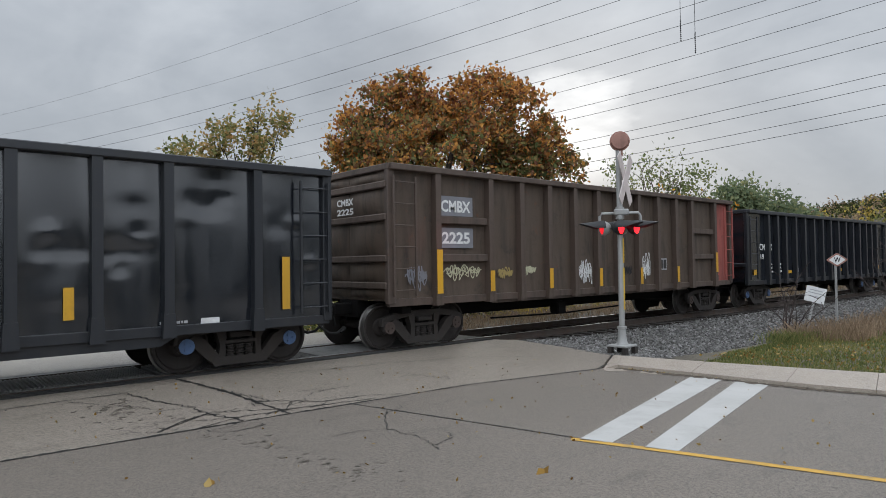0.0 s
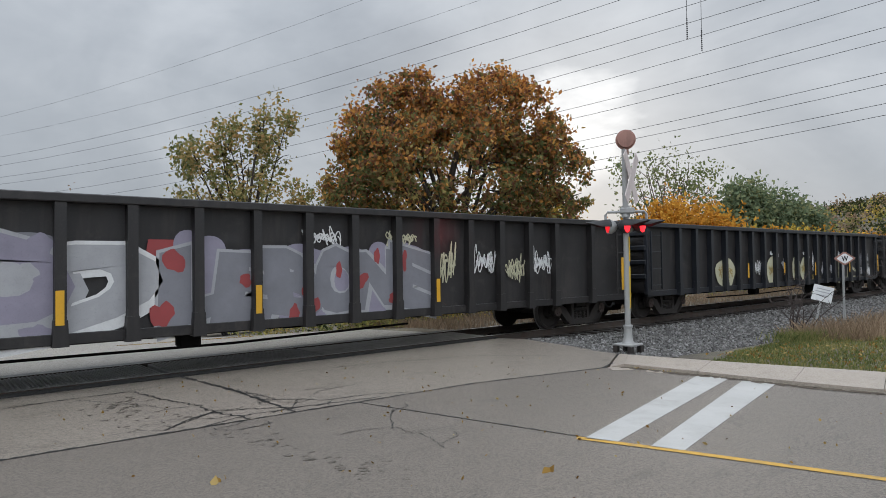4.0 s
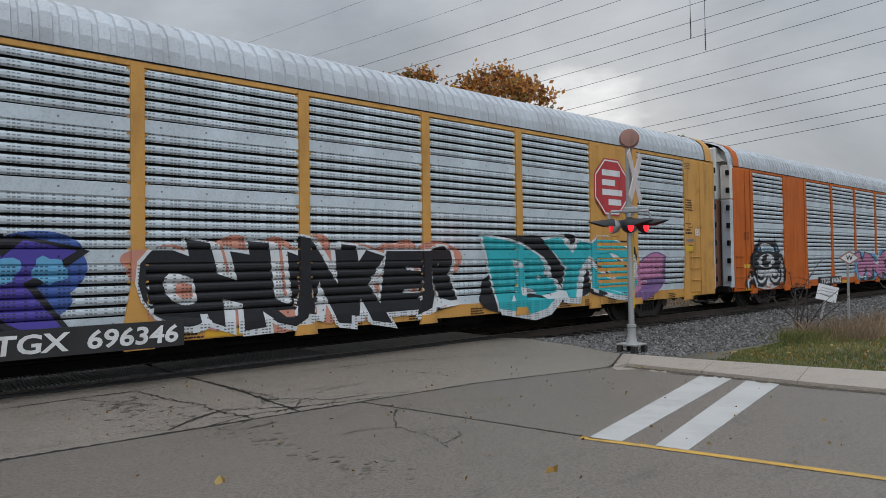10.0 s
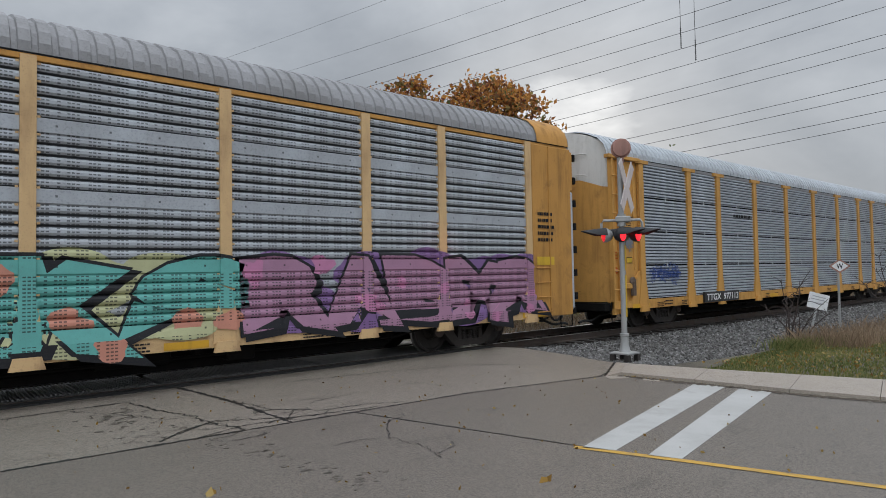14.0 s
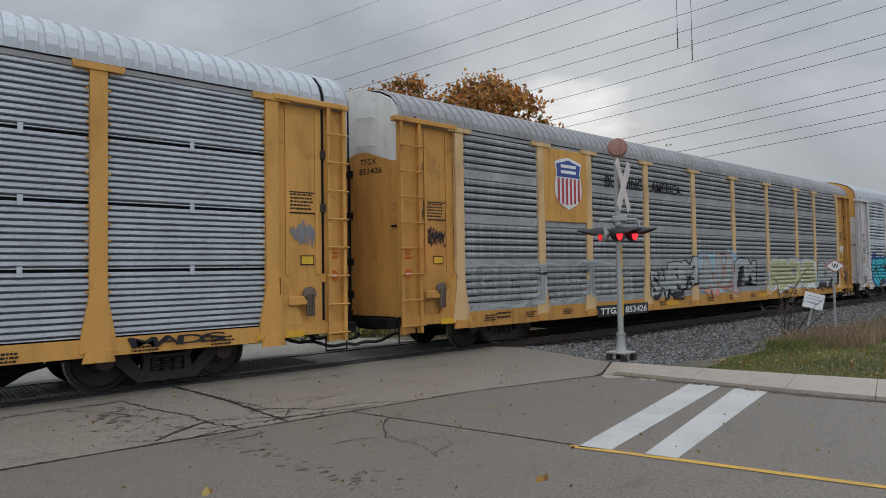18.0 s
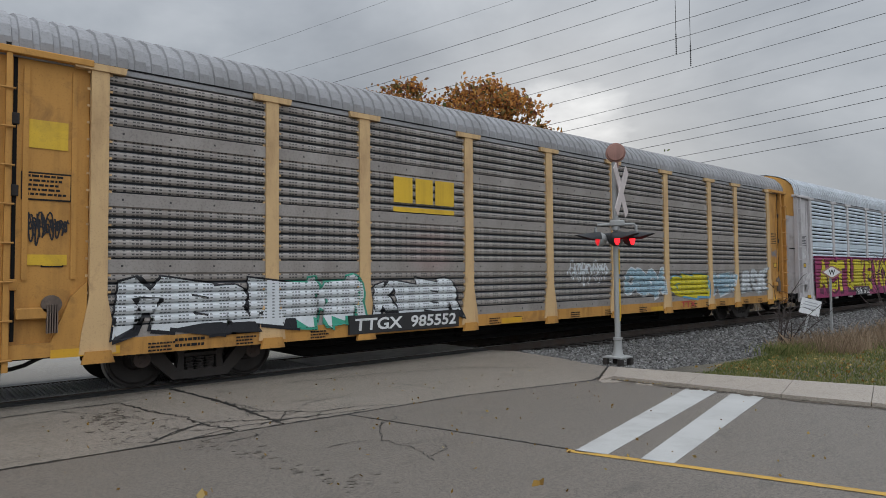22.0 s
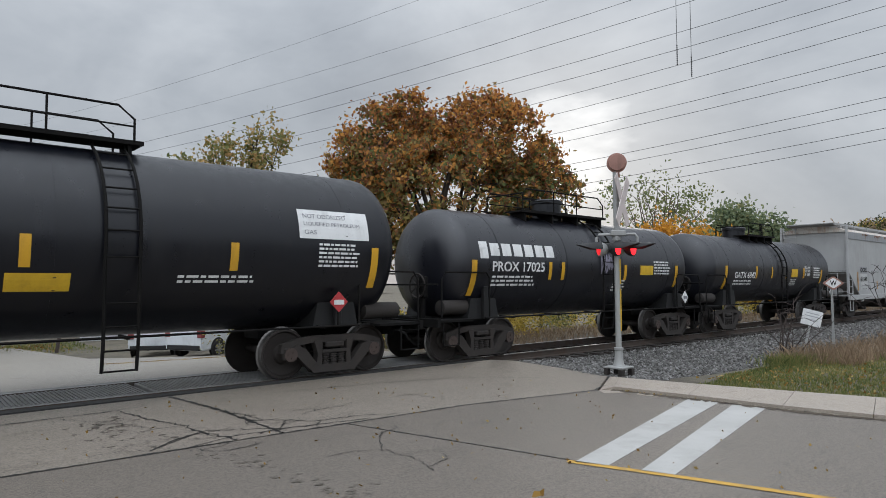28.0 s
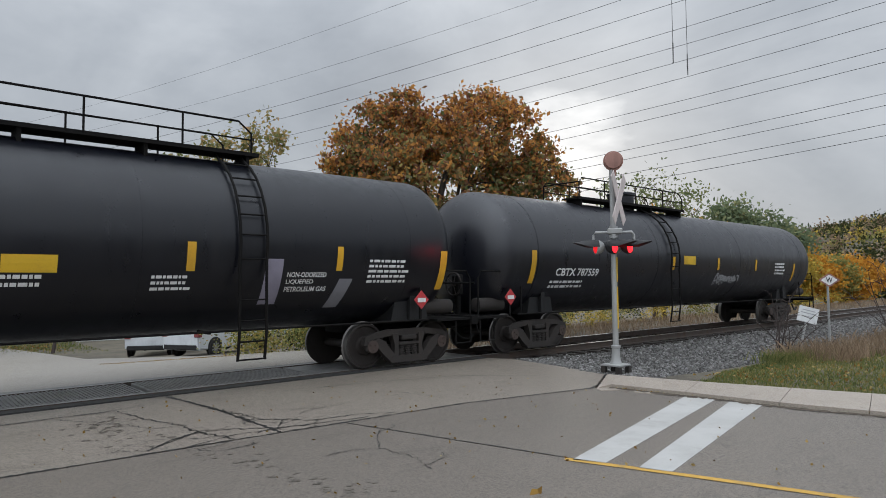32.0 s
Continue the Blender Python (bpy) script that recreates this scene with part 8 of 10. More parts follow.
    patch((6.3, 7.3, 1.55, 2.02), "hopper_patch", car, on)
    bars((6.35, 7.2, 1.58, 2.0), 5, "spray_grey", car, on, lift=0.012)
    patch((5.5, 6.1, 1.4, 1.68), "plate_black", car, on)
    for k in range(3):
        patch((5.53 + 0.19 * k, 5.69 + 0.19 * k, 1.43, 1.65), "logo_blue", car, on, name="plate_cell", lift=0.009)
    rq = random.Random(77)
    for u in (-6.8, -4.9, -3.2, -1.9, 0.4, 1.6, 4.2, 6.2):
        for _ in range(5):  # rust creeping over the roof's edge and running down a little
            x, d = u + rq.uniform(-0.5, 0.5), rq.uniform(0.03, 0.14)
            pts = blob(rq, x, 4.14 - d / 2, rq.uniform(0.05, 0.22), d / 2, 16, 0.3)
            lay("rust_stain", pts, [tuple(range(16))], "hopper_rust", car, on_side(1.54), 0.004)
        lay("rust_run", [(u - 0.03, 3.86), (u + 0.02, 3.86), (u + 0.05, 4.1), (u - 0.05, 4.1)], [(0, 1, 2, 3)], "hopper_rust", car, on_side(1.54), 0.006)
    walks.append((car, mid))
    return car


hopper(474.2, 492.9, "light grey covered hopper car with a rust-stained roof")

car, on, cuts, half = tank(493.5, 512.3, 1.6, 2.48, "long satin black tank car with yellow reflectors and white lettering", 7.75, 0.35, walk_span=(-0.9, 4.85), dome=-1.45, step=4.35)
letters("CGTX 65355", (-7.03, -5.04, 1.98, 2.2), "letter_white", car, on, cuts, bold=0.02)
bars((-7.1, -5.46, 1.68, 1.88), 2, "letter_white", car, on, cuts)
curved_reflectors(car, ((-8.24, -8.06, 1.58, 2.43), (-4.98, -4.84, 2.0, 2.4), (-2.08, -1.95, 1.94, 2.39), (0.5, 0.64, 1.95, 2.41), (3.26, 3.4, 1.98, 2.45), (6.04, 6.17, 2.0, 2.45), (8.6, 8.78, 1.61, 2.43)), on, cuts)
patch((0.8, 1.47, 1.95, 2.2), "sign_yellow", car, on, cuts)
bars((0.7, 1.45, 1.7, 1.92), 2, "letter_white", car, on, cuts)
bars((2.75, 3.45, 1.63, 1.91), 3, "letter_white", car, on, cuts)
for j, w_ in enumerate(("NON-ODORIZED", "LIQUEFIED", "PETROLEUM GAS")):
    letters(w_, (5.05, (5.85, 5.6, 5.9)[j], 1.88 - 0.13 * j, 1.97 - 0.13 * j), "letter_white", car, on, cuts, bold=0.02)
bars((6.78, 7.9, 1.72, 2.22), 5, "letter_white", car, on, cuts)
patch((4.62, 4.95, 1.4, 2.2), "spray_violet_grey", car, on, cuts)
patch((6.0, 6.3, 1.3, 1.85), "spray_grey", car, on, cuts, slant=0.15)
placard(car, 8.2, 1.4, "logo_red")

car, on, cuts, half = tank(513.1, 533.0, 1.6, 2.48, "long dark grey tank car with small white lettering", 7.6, shell="tank_sheen", off=-0.2, walk_span=(-5.6, 0.4), dome=-2.3, step=-1.9)
letters("CBTX 787559", (-7.61, -5.79, 1.9, 2.1), "letter_white", car, on, cuts, bold=0.02)
bars((-7.75, -6.14, 1.54, 1.78), 2, "letter_white", car, on, cuts)
tag((0.92, 2.85, 1.53, 2.01), "spray_silver", car, on, cuts, seed=220, loops=6, width=0.05)
curved_reflectors(car, ((-8.6, -8.42, 1.72, 2.53), (-1.95, -1.81, 2.09, 2.5), (1.03, 1.17, 2.11, 2.5), (4.0, 4.14, 2.1, 2.5), (7.6, 7.75, 1.7, 2.4)), on, cuts)
patch((-1.25, -0.5, 2.27, 2.54), "sign_yellow", car, on, cuts)
bars((5.8, 6.9, 1.9, 2.4), 4, "letter_white", car, on, cuts)
placard(car, -9.2, 1.4, "logo_red")


# ---- things beside the track ----
def crossing_signal():
    """A flashing-light crossing signal: base, mast, lamps with hoods, crossbuck and bell."""
    sig = thing("crossing_signal", "silver railroad crossing signal with red lamps, crossbuck and bell", "railroad signal", "", pose(11.3, -4.38, -0.1))
    for x in (-0.17, 0.17):
        for y in (-0.17, 0.17):
            bm = bmesh.new()
            rbx(bm, x - 0.05, x + 0.05, y - 0.05, y + 0.05, 0.0, 0.15, 0.01)
            part("foot", bm, "truck_steel", sig)
    bm = bmesh.new()
    rbx(bm, -0.21, 0.21, -0.21, 0.21, 0.15, 0.19, 0.01)
    lathe(bm, [(0.19, 0.13), (0.24, 0.1), (0.36, 0.082), (0.5, 0.08), (0.52, 0.095), (0.56, 0.095), (0.57, 0.062)], (0, 0, 0), "z", 16)
    part("base", bm, "mast_silver", sig)
    bm = bmesh.new()
    cyl(bm, (0, 0, 0.5), (0.01, 0.01, 4.15), 0.058, 14)
    part("mast", bm, "mast_silver", sig)
    bm = bmesh.new()
    for z0, z1 in ((0.9, 1.75), (1.85, 2.35)):
        bx(bm, -0.005, 0.03, -0.064, -0.058, z0, z1)
    part("reflective_strip", bm, "sign_yellow", sig)
    # the crossarm stands nearly square to the sight line; two pairs of lamps look up and down the road
    face = pose(0, 0, 0, 0, 0, -56)
    bm = bmesh.new()
    tube(bm, [face @ Vector(p) for p in ((-0.4, 0, 2.64), (-0.4, 0, 2.8), (-0.36, 0, 2.86), (0.36, 0, 2.86), (0.4, 0, 2.8), (0.4, 0, 2.66))], 0.028, 8)
    cyl(bm, (0, 0, 2.74), (0, 0, 2.98), 0.085, 14)
    rbx(bm, -0.12, 0.18, -0.1, 0.1, 2.82, 2.94, 0.02, face)
    part("crossarm", bm, "mast_silver", sig)
    for x, back, turn, lens in ((-0.36, 0.0, -128.0, "lamp_dim"), (0.02, -0.12, 8.0, "lamp_red"), (0.32, 0.05, 8.0, "lamp_red"), (-0.02, 0.2, -128.0, "dull_red")):
        at = face @ Vector((x, back, 2.56))
        m = Matrix.Translation(at) @ pose(0, 0, 0, 0, 0, turn)
        head = bmesh.new()
        lathe(head, [(0.0, 0.15), (0.07, 0.145), (0.15, 0.1), (0.19, 0.04)], (0, 0, 0), "y", 18)
        hd = part("lamp_head", head, "mast_silver" if turn < 0 else "signal_black", sig, m=m)
        b = bmesh.new()
        lathe(b, [(-0.03, 0.04), (-0.022, 0.1), (-0.006, 0.125), (0.002, 0.125)], (0, 0, 0), "y", 20)
        part("lens", b, lens, hd)
        b = bmesh.new()
        n = 14
        ringa = []
        for i in range(n + 1):
            t = math.pi * (0.0 + 1.0 * i / n)
            for rr, yy in ((0.16, 0.04), (0.15, -0.47), (0.142, -0.47), (0.15, 0.04)):
                reach = 1.0 if yy > 0 else (0.3 + 0.7 * math.sin(t))
                ringa.append(b.verts.new((rr * math.cos(t), yy * reach, rr * math.sin(t) + (0.0 if yy > 0 else -0.05 * math.sin(t)))))
        for i in range(n):
            a, c = ringa[4 * i:4 * i + 4], ringa[4 * i + 4:4 * i + 8]
            for j in range(4):
                b.faces.new((a[j], a[(j + 1) % 4], c[(j + 1) % 4], c[j]))
        part("hood", b, "signal_black", hd)
    beam = bpy.data.lights.new("signal_beam", "SPOT")
    beam.energy, beam.color, beam.spot_size, beam.spot_blend, beam.shadow_soft_size = 34, (1.0, 0.03, 0.05), radians(22), 1.0, 0.16
    src = Vector((11.3, -4.38, 0)) + face @ Vector((-0.36, 0.0, 2.46)) + Vector((-0.33, 0.39, 0.0)) * 0.6
    new("signal_beam", beam).matrix_world = look(src, (8.82, -1.45, 2.3))
    # crossbuck boards, seen nearly edge on
    for k, a in enumerate((52, -52)):
        bm = bmesh.new()
        m = pose(0.05, -0.08, 3.55, 0, 0, 16) @ pose(0, -0.02 - 0.02 * k, 0, 0, a, 0)
        rbx(bm, -0.6, 0.6, -0.008, 0.008, -0.115, 0.115, 0.004, m)
        bd = part("crossbuck_board", bm, "cross_white", sig)
    bm = bmesh.new()
    lathe(bm, [(-0.09, 0.05), (-0.08, 0.165), (-0.02, 0.18), (0.0, 0.17), (0.04, 0.09), (0.07, 0.05)], (0, 0, 0), "y", 24)
    part("bell", bm, "bell_pink", sig, m=pose(0, -0.03, 4.33, 0, 0, -52))
    bm = bmesh.new()
    lathe(bm, [(-0.02, 0.2), (0.05, 0.2)], (0, 0, 0), "y", 24)
    cyl(bm, (0, 0.03, -0.3), (0, 0.03, -0.1), 0.06, 10)
    part("bell_mount", bm, "bell_pink", sig, m=pose(0, -0.03, 4.33, 0, 0, -52))


def small_signs():
    s1 = thing("notice_board", "small white notice on a leaning post in weeds", "sign", "", pose(20.4, -4.6, -0.22))
    lean = pose(0, 0, 0.1, -4, 15, -50) @ Matrix.Scale(0.82, 4)
    bm = bmesh.new()
    rbx(bm, -0.035, 0.035, -0.02, 0.02, -0.2, 1.2, 0.005, lean)
    part("post", bm, "mast_silver", s1)
    bm = bmesh.new()
    rbx(bm, -0.34, 0.34, -0.035, -0.021, 0.78, 1.34, 0.006, lean)
    b1 = part("board", bm, "plate_white", s1)
    bm = bmesh.new()
    for z, w in ((1.2, 0.22), (1.1, 0.26), (0.98, 0.2)):
        bx(bm, -w, w, -0.04, -0.036, z, z + 0.03, lean)
    part("small_lettering", bm, "spray_silver", b1)
    s2 = thing("whistle_post", "small pinkish sign with a black W on a steel post", "sign", "", pose(23.35, -4.4, -0.25))
    bm = bmesh.new()
    rbx(bm, -0.03, 0.03, -0.03, 0.03, 0, 1.9, 0.006)
    part("post", bm, "mast_silver", s2)
    turn = pose(0, -0.05, 1.98, 0, 0, -50) @ Matrix.Scale(0.78, 4)
    bm = bmesh.new()
    pts = [(-0.4, 0.02), (-0.4, -0.02), (-0.04, -0.27), (0.04, -0.27), (0.4, -0.02), (0.4, 0.02), (0.04, 0.27), (-0.04, 0.27)]
    prism(bm, pts, -0.008, 0.008, turn)
    pl = part("plate", bm, "bell_pink", s2)
    bm = bmesh.new()
    prism(bm, [(x * 0.76, z * 0.76) for x, z in pts], -0.013, -0.009, turn)
    part("sign_face", bm, "plate_white", pl)
    co, fs = glyphs("W", 0.02)
    w = bmesh.new()
    vs = [w.verts.new(turn @ Vector((-0.13 + 0.26 * x, -0.017, -0.11 + 0.22 * y))) for x, y in co]
    for f in fs:
        try:
            w.faces.new([vs[i] for i in f])
        except ValueError:
            pass
    part("lettering", w, "letter_black", pl)


def wires():
    """Overhead power lines running beside the road, sagging between far poles."""
    paint("wire", (0.03, 0.03, 0.032), 0.6, grime=0.2)
    d, nrm = Vector((-0.352, 0.936, 0)), Vector((0.936, 0.352, 0))
    # heights where a line passes two places along its way, and the bend between them
    for a0, z0, a1, z1 in ((39.1, 13.33, 4.5, 15.39), (15.9, 12.51, -2.0, 13.99), (26.3, 10.57, -5.6, 13.22), (23.2, 10.0, -8.0, 12.7), (12.7, 9.61, -11.2, 12.02), (13.7, 8.94, -13.2, 11.6), (13.3, 8.13, -14.4, 11.21),
                           (10.2, 7.67, -14.4, 10.54), (-2.8, 8.16, -14.4, 9.6), (-3.0, 7.75, -14.4, 9.14), (-3.1, 6.75, -14.3, 8.05), (-3.5, 6.43, -14.3, 7.64), (-3.7, 5.88, -14.3, 7.0), (-3.6, 5.47, -14.3, 6.61)):
        w = thing("power_line", "thin dark overhead power line against the cloud", "power line", "overhead lines")
        bm = bmesh.new()
        pts = []
        for a in list(range(-60, 9, 4)) + (list(range(12, 112, 6)) if a0 > 0 else []):
            p = nrm * 22 + d * a
            pts.append((p.x, p.y, z0 + (z1 - z0) * (a - a0) / (a1 - a0) + 0.0013 * (a - a0) * (a - a1)))
        tube(bm, pts, 0.006 if z1 > 13.5 else 0.0095, 5)
        part("conductor", bm, "wire", w)
        w["kind"] = "structure"
    for along, zb in ((-7.5, 10.27), (-8.02, 9.71)):
        w = thing("hanging_cable", "thin cable hanging from the overhead lines", "cable", "overhead lines")
        w["kind"] = "structure"
        p = nrm * 22 + d * along
        bm = bmesh.new()
        cyl(bm, (p.x, p.y, zb), (p.x, p.y, zb + 5), 0.011, 5)
        for i in range(11):
            cyl(bm, (p.x, p.y, zb + 0.02 + 0.075 * i), (p.x, p.y, zb + 0.05 + 0.075 * i), 0.028, 8)
        part("cable", bm, "wire", w)


def leaf_mat(name, stops, thin=0.25):
    m, k, at = blank(name)
    r = k.n("ShaderNodeNewGeometry").outputs["Random Per Island"]
    n = k.noise(at, 0.55, 3, 0.5)
    col = k.ramp(k.math("ADD", k.math("MULTIPLY", r, 0.62), k.math("MULTIPLY", k.maprange(n, 0.3, 0.7, 0.0, 1.0), 0.38)), stops)
    a = k.n("ShaderNodeBsdfDiffuse", ins={0: col})
    b = k.n("ShaderNodeBsdfTranslucent", ins={0: col})
    mix = k.n("ShaderNodeMixShader", ins={0: thin, 1: a.outputs[0], 2: b.outputs[0]})
    k.t.links.new(mix.outputs[0], k.n("ShaderNodeOutputMaterial").inputs[0])
    return m


leaf_mat("maple_leaf", ((0.0, (0.07, 0.085, 0.035)), (0.2, (0.22, 0.19, 0.07)), (0.36, (0.19, 0.08, 0.055)), (0.5, (0.4, 0.185, 0.07)), (0.68, (0.52, 0.24, 0.07)), (0.86, (0.6, 0.31, 0.08)), (1.0, (0.64, 0.42, 0.12))), 0.42)
# darker and greener than maple_leaf, for the lower part of the crown
leaf_mat("maple_low_leaf", ((0.0, (0.045, 0.06, 0.026)), (0.35, (0.15, 0.17, 0.065)), (0.5, (0.2, 0.1, 0.062)), (0.75, (0.29, 0.25, 0.09)), (1.0, (0.52, 0.3, 0.1))), 0.45)
leaf_mat("tan_leaf", ((0.0, (0.08, 0.11, 0.045)), (0.42, (0.22, 0.22, 0.09)), (0.7, (0.38, 0.28, 0.12)), (1.0, (0.55, 0.32, 0.15))), 0.45)
leaf_mat("dusk_leaf", ((0.0, (0.09, 0.125, 0.075)), (0.6, (0.19, 0.23, 0.13)), (1.0, (0.34, 0.32, 0.15))), 0.4)
leaf_mat("green_leaf", ((0.0, (0.09, 0.115, 0.045)), (0.4, (0.23, 0.24, 0.085)), (0.7, (0.38, 0.31, 0.1)), (1.0, (0.54, 0.34, 0.12))), 0.45)
leaf_mat("pale_leaf", ((0.0, (0.1, 0.13, 0.06)), (0.6, (0.19, 0.22, 0.1)), (1.0, (0.32, 0.29, 0.1))), 0.4)
leaf_mat("orange_leaf", ((0.0, (0.3, 0.14, 0.03)), (0.5, (0.54, 0.25, 0.04)), (1.0, (0.66, 0.4, 0.07))), 0.4)
leaf_mat("yellow_leaf", ((0.0, (0.17, 0.15, 0.045)), (0.5, (0.45, 0.33, 0.07)), (1.0, (0.65, 0.48, 0.1))), 0.4)
leaf_mat("dark_leaf", ((0.0, (0.02, 0.03, 0.014)), (0.6, (0.05, 0.06, 0.025)), (1.0, (0.12, 0.1, 0.04))))
leaf_mat("dry_weed", ((0.0, (0.12, 0.085, 0.055)), (0.5, (0.27, 0.195, 0.13)), (1.0, (0.42, 0.31, 0.21))), 0.35)
leaf_mat("grass_blade", ((0.0, (0.06, 0.08, 0.028)), (0.5, (0.16, 0.185, 0.066)), (0.8, (0.28, 0.25, 0.1)), (1.0, (0.42, 0.34, 0.16))), 0.4)
leaf_mat("fallen_leaf", ((0.0, (0.1, 0.05, 0.02)), (0.5, (0.3, 0.18, 0.05)), (1.0, (0.5, 0.42, 0.2))))
paint("bark", (0.05, 0.04, 0.032), 0.95, dirt=(0.02, 0.016, 0.013), grime=0.7, bump=0.6)
paint("shrub_bark", (0.06, 0.045, 0.04), 0.95, dirt=(0.03, 0.024, 0.02), grime=0.5)
paint("twig", (0.13, 0.1, 0.085), 0.95, dirt=(0.06, 0.045, 0.04), grime=0.5)


def leaves(points, size, rs, droop=0.3):
    """Small folded leaves at the points, each turned its own way."""
    n = len(points)
    a = rs.normal(size=(n, 3))
    a /= np.linalg.norm(a, axis=1)[:, None]
    b = rs.normal(size=(n, 3))
    b -= (b * a).sum(1)[:, None] * a
    b /= np.linalg.norm(b, axis=1)[:, None]
    s = size * rs.uniform(0.6, 1.3, n)[:, None]
    p = np.asarray(points)
    v = np.stack([p - a * s * 0.7, p + b * s * 0.45, p + a * s * 0.8, p - b * s * 0.45], 1).reshape(-1, 3)
    f = [(4 * i, 4 * i + 1, 4 * i + 2, 4 * i + 3) for i in range(n)]
    return v, f


def crown_points(rs, lumps, clumps, per, spread, hollow=0.45):
    """Clumps of leaves over a set of rounded lumps, thinner inside and with gaps."""
    out = []
    vol = np.array([l[3] * l[4] * l[5] for l in lumps]) ** 0.67
    pick = rs.choice(len(lumps), clumps, p=vol / vol.sum())
    for k in pick:
        x, y, z, rx, ry, rz = lumps[k]
        d = rs.normal(size=3)
        d /= np.linalg.norm(d)
        r = hollow + (1 - hollow) * rs.rand() ** 0.5
        c = np.array((x, y, z)) + d * r * np.array((rx, ry, rz))
        m = int(per * rs.uniform(0.3, 1.5))
        out.append(c + rs.normal(size=(m, 3)) * spread * rs.uniform(0.6, 1.3))
    return np.concatenate(out)


def tree(name, label, base, lumps, clumps, per, size, mat, trunk_r, seed, spread=0.3, hollow=0.45, limbs=10, bark="bark", under=None):
    rs = np.random.RandomState(seed)
    rnd = random.Random(seed)
    t = thing(name, label, "tree", "", Matrix.Translation(base))
    bm = bmesh.new()
    hi = max(l[2] for l in lumps)
    pts = [(rnd.uniform(-0.1, 0.1) * i, rnd.uniform(-0.1, 0.1) * i, hi * 0.8 * i / 5) for i in range(6)]
    tube(bm, pts, trunk_r, 8, trunk_r * 0.3)
    part("trunk", bm, bark, t)
    for i in range(limbs):
        l = rnd.choice(lumps)
        lo = Vector(pts[rnd.choice((1, 2, 2, 3))])
        tip = Vector((l[0] + rnd.uniform(-0.7, 0.7) * l[3], l[1] + rnd.uniform(-0.7, 0.7) * l[4], l[2] + rnd.uniform(-0.3, 0.8) * l[5]))
        bend = (lo + tip) / 2 + Vector((rnd.uniform(-0.3, 0.3), rnd.uniform(-0.3, 0.3), rnd.uniform(0.0, 0.5)))
        bm = bmesh.new()
        tube(bm, [lo, (lo + bend) / 2, bend, (bend + tip) / 2 + Vector((rnd.uniform(-.2, .2), 0, rnd.uniform(-.1, .2))), tip], trunk_r * 0.42, 6, 0.012)
        for j in range(3):
            q = bend.lerp(tip, rnd.uniform(0, 0.8))
            e = q + Vector((rnd.uniform(-1, 1), rnd.uniform(-1, 1), rnd.uniform(0, 0.9))) * 0.25 * (l[3] + l[5])
            tube(bm, [q, q.lerp(e, 0.5) + Vector((0, 0, 0.08)), e], trunk_r * 0.16, 5, 0.008)
        part("limb", bm, bark, t)
    cp = crown_points(rs, lumps, clumps, per, spread, hollow)
    # the lower a leaf hangs, the likelier it takes the second material
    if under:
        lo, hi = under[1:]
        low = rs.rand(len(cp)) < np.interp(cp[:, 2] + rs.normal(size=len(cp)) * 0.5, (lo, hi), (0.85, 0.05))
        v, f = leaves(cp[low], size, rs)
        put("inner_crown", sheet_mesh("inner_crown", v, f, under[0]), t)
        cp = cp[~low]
    v, f = leaves(cp, size, rs)
    put("crown", sheet_mesh("crown", v, f, mat), t)
    return t


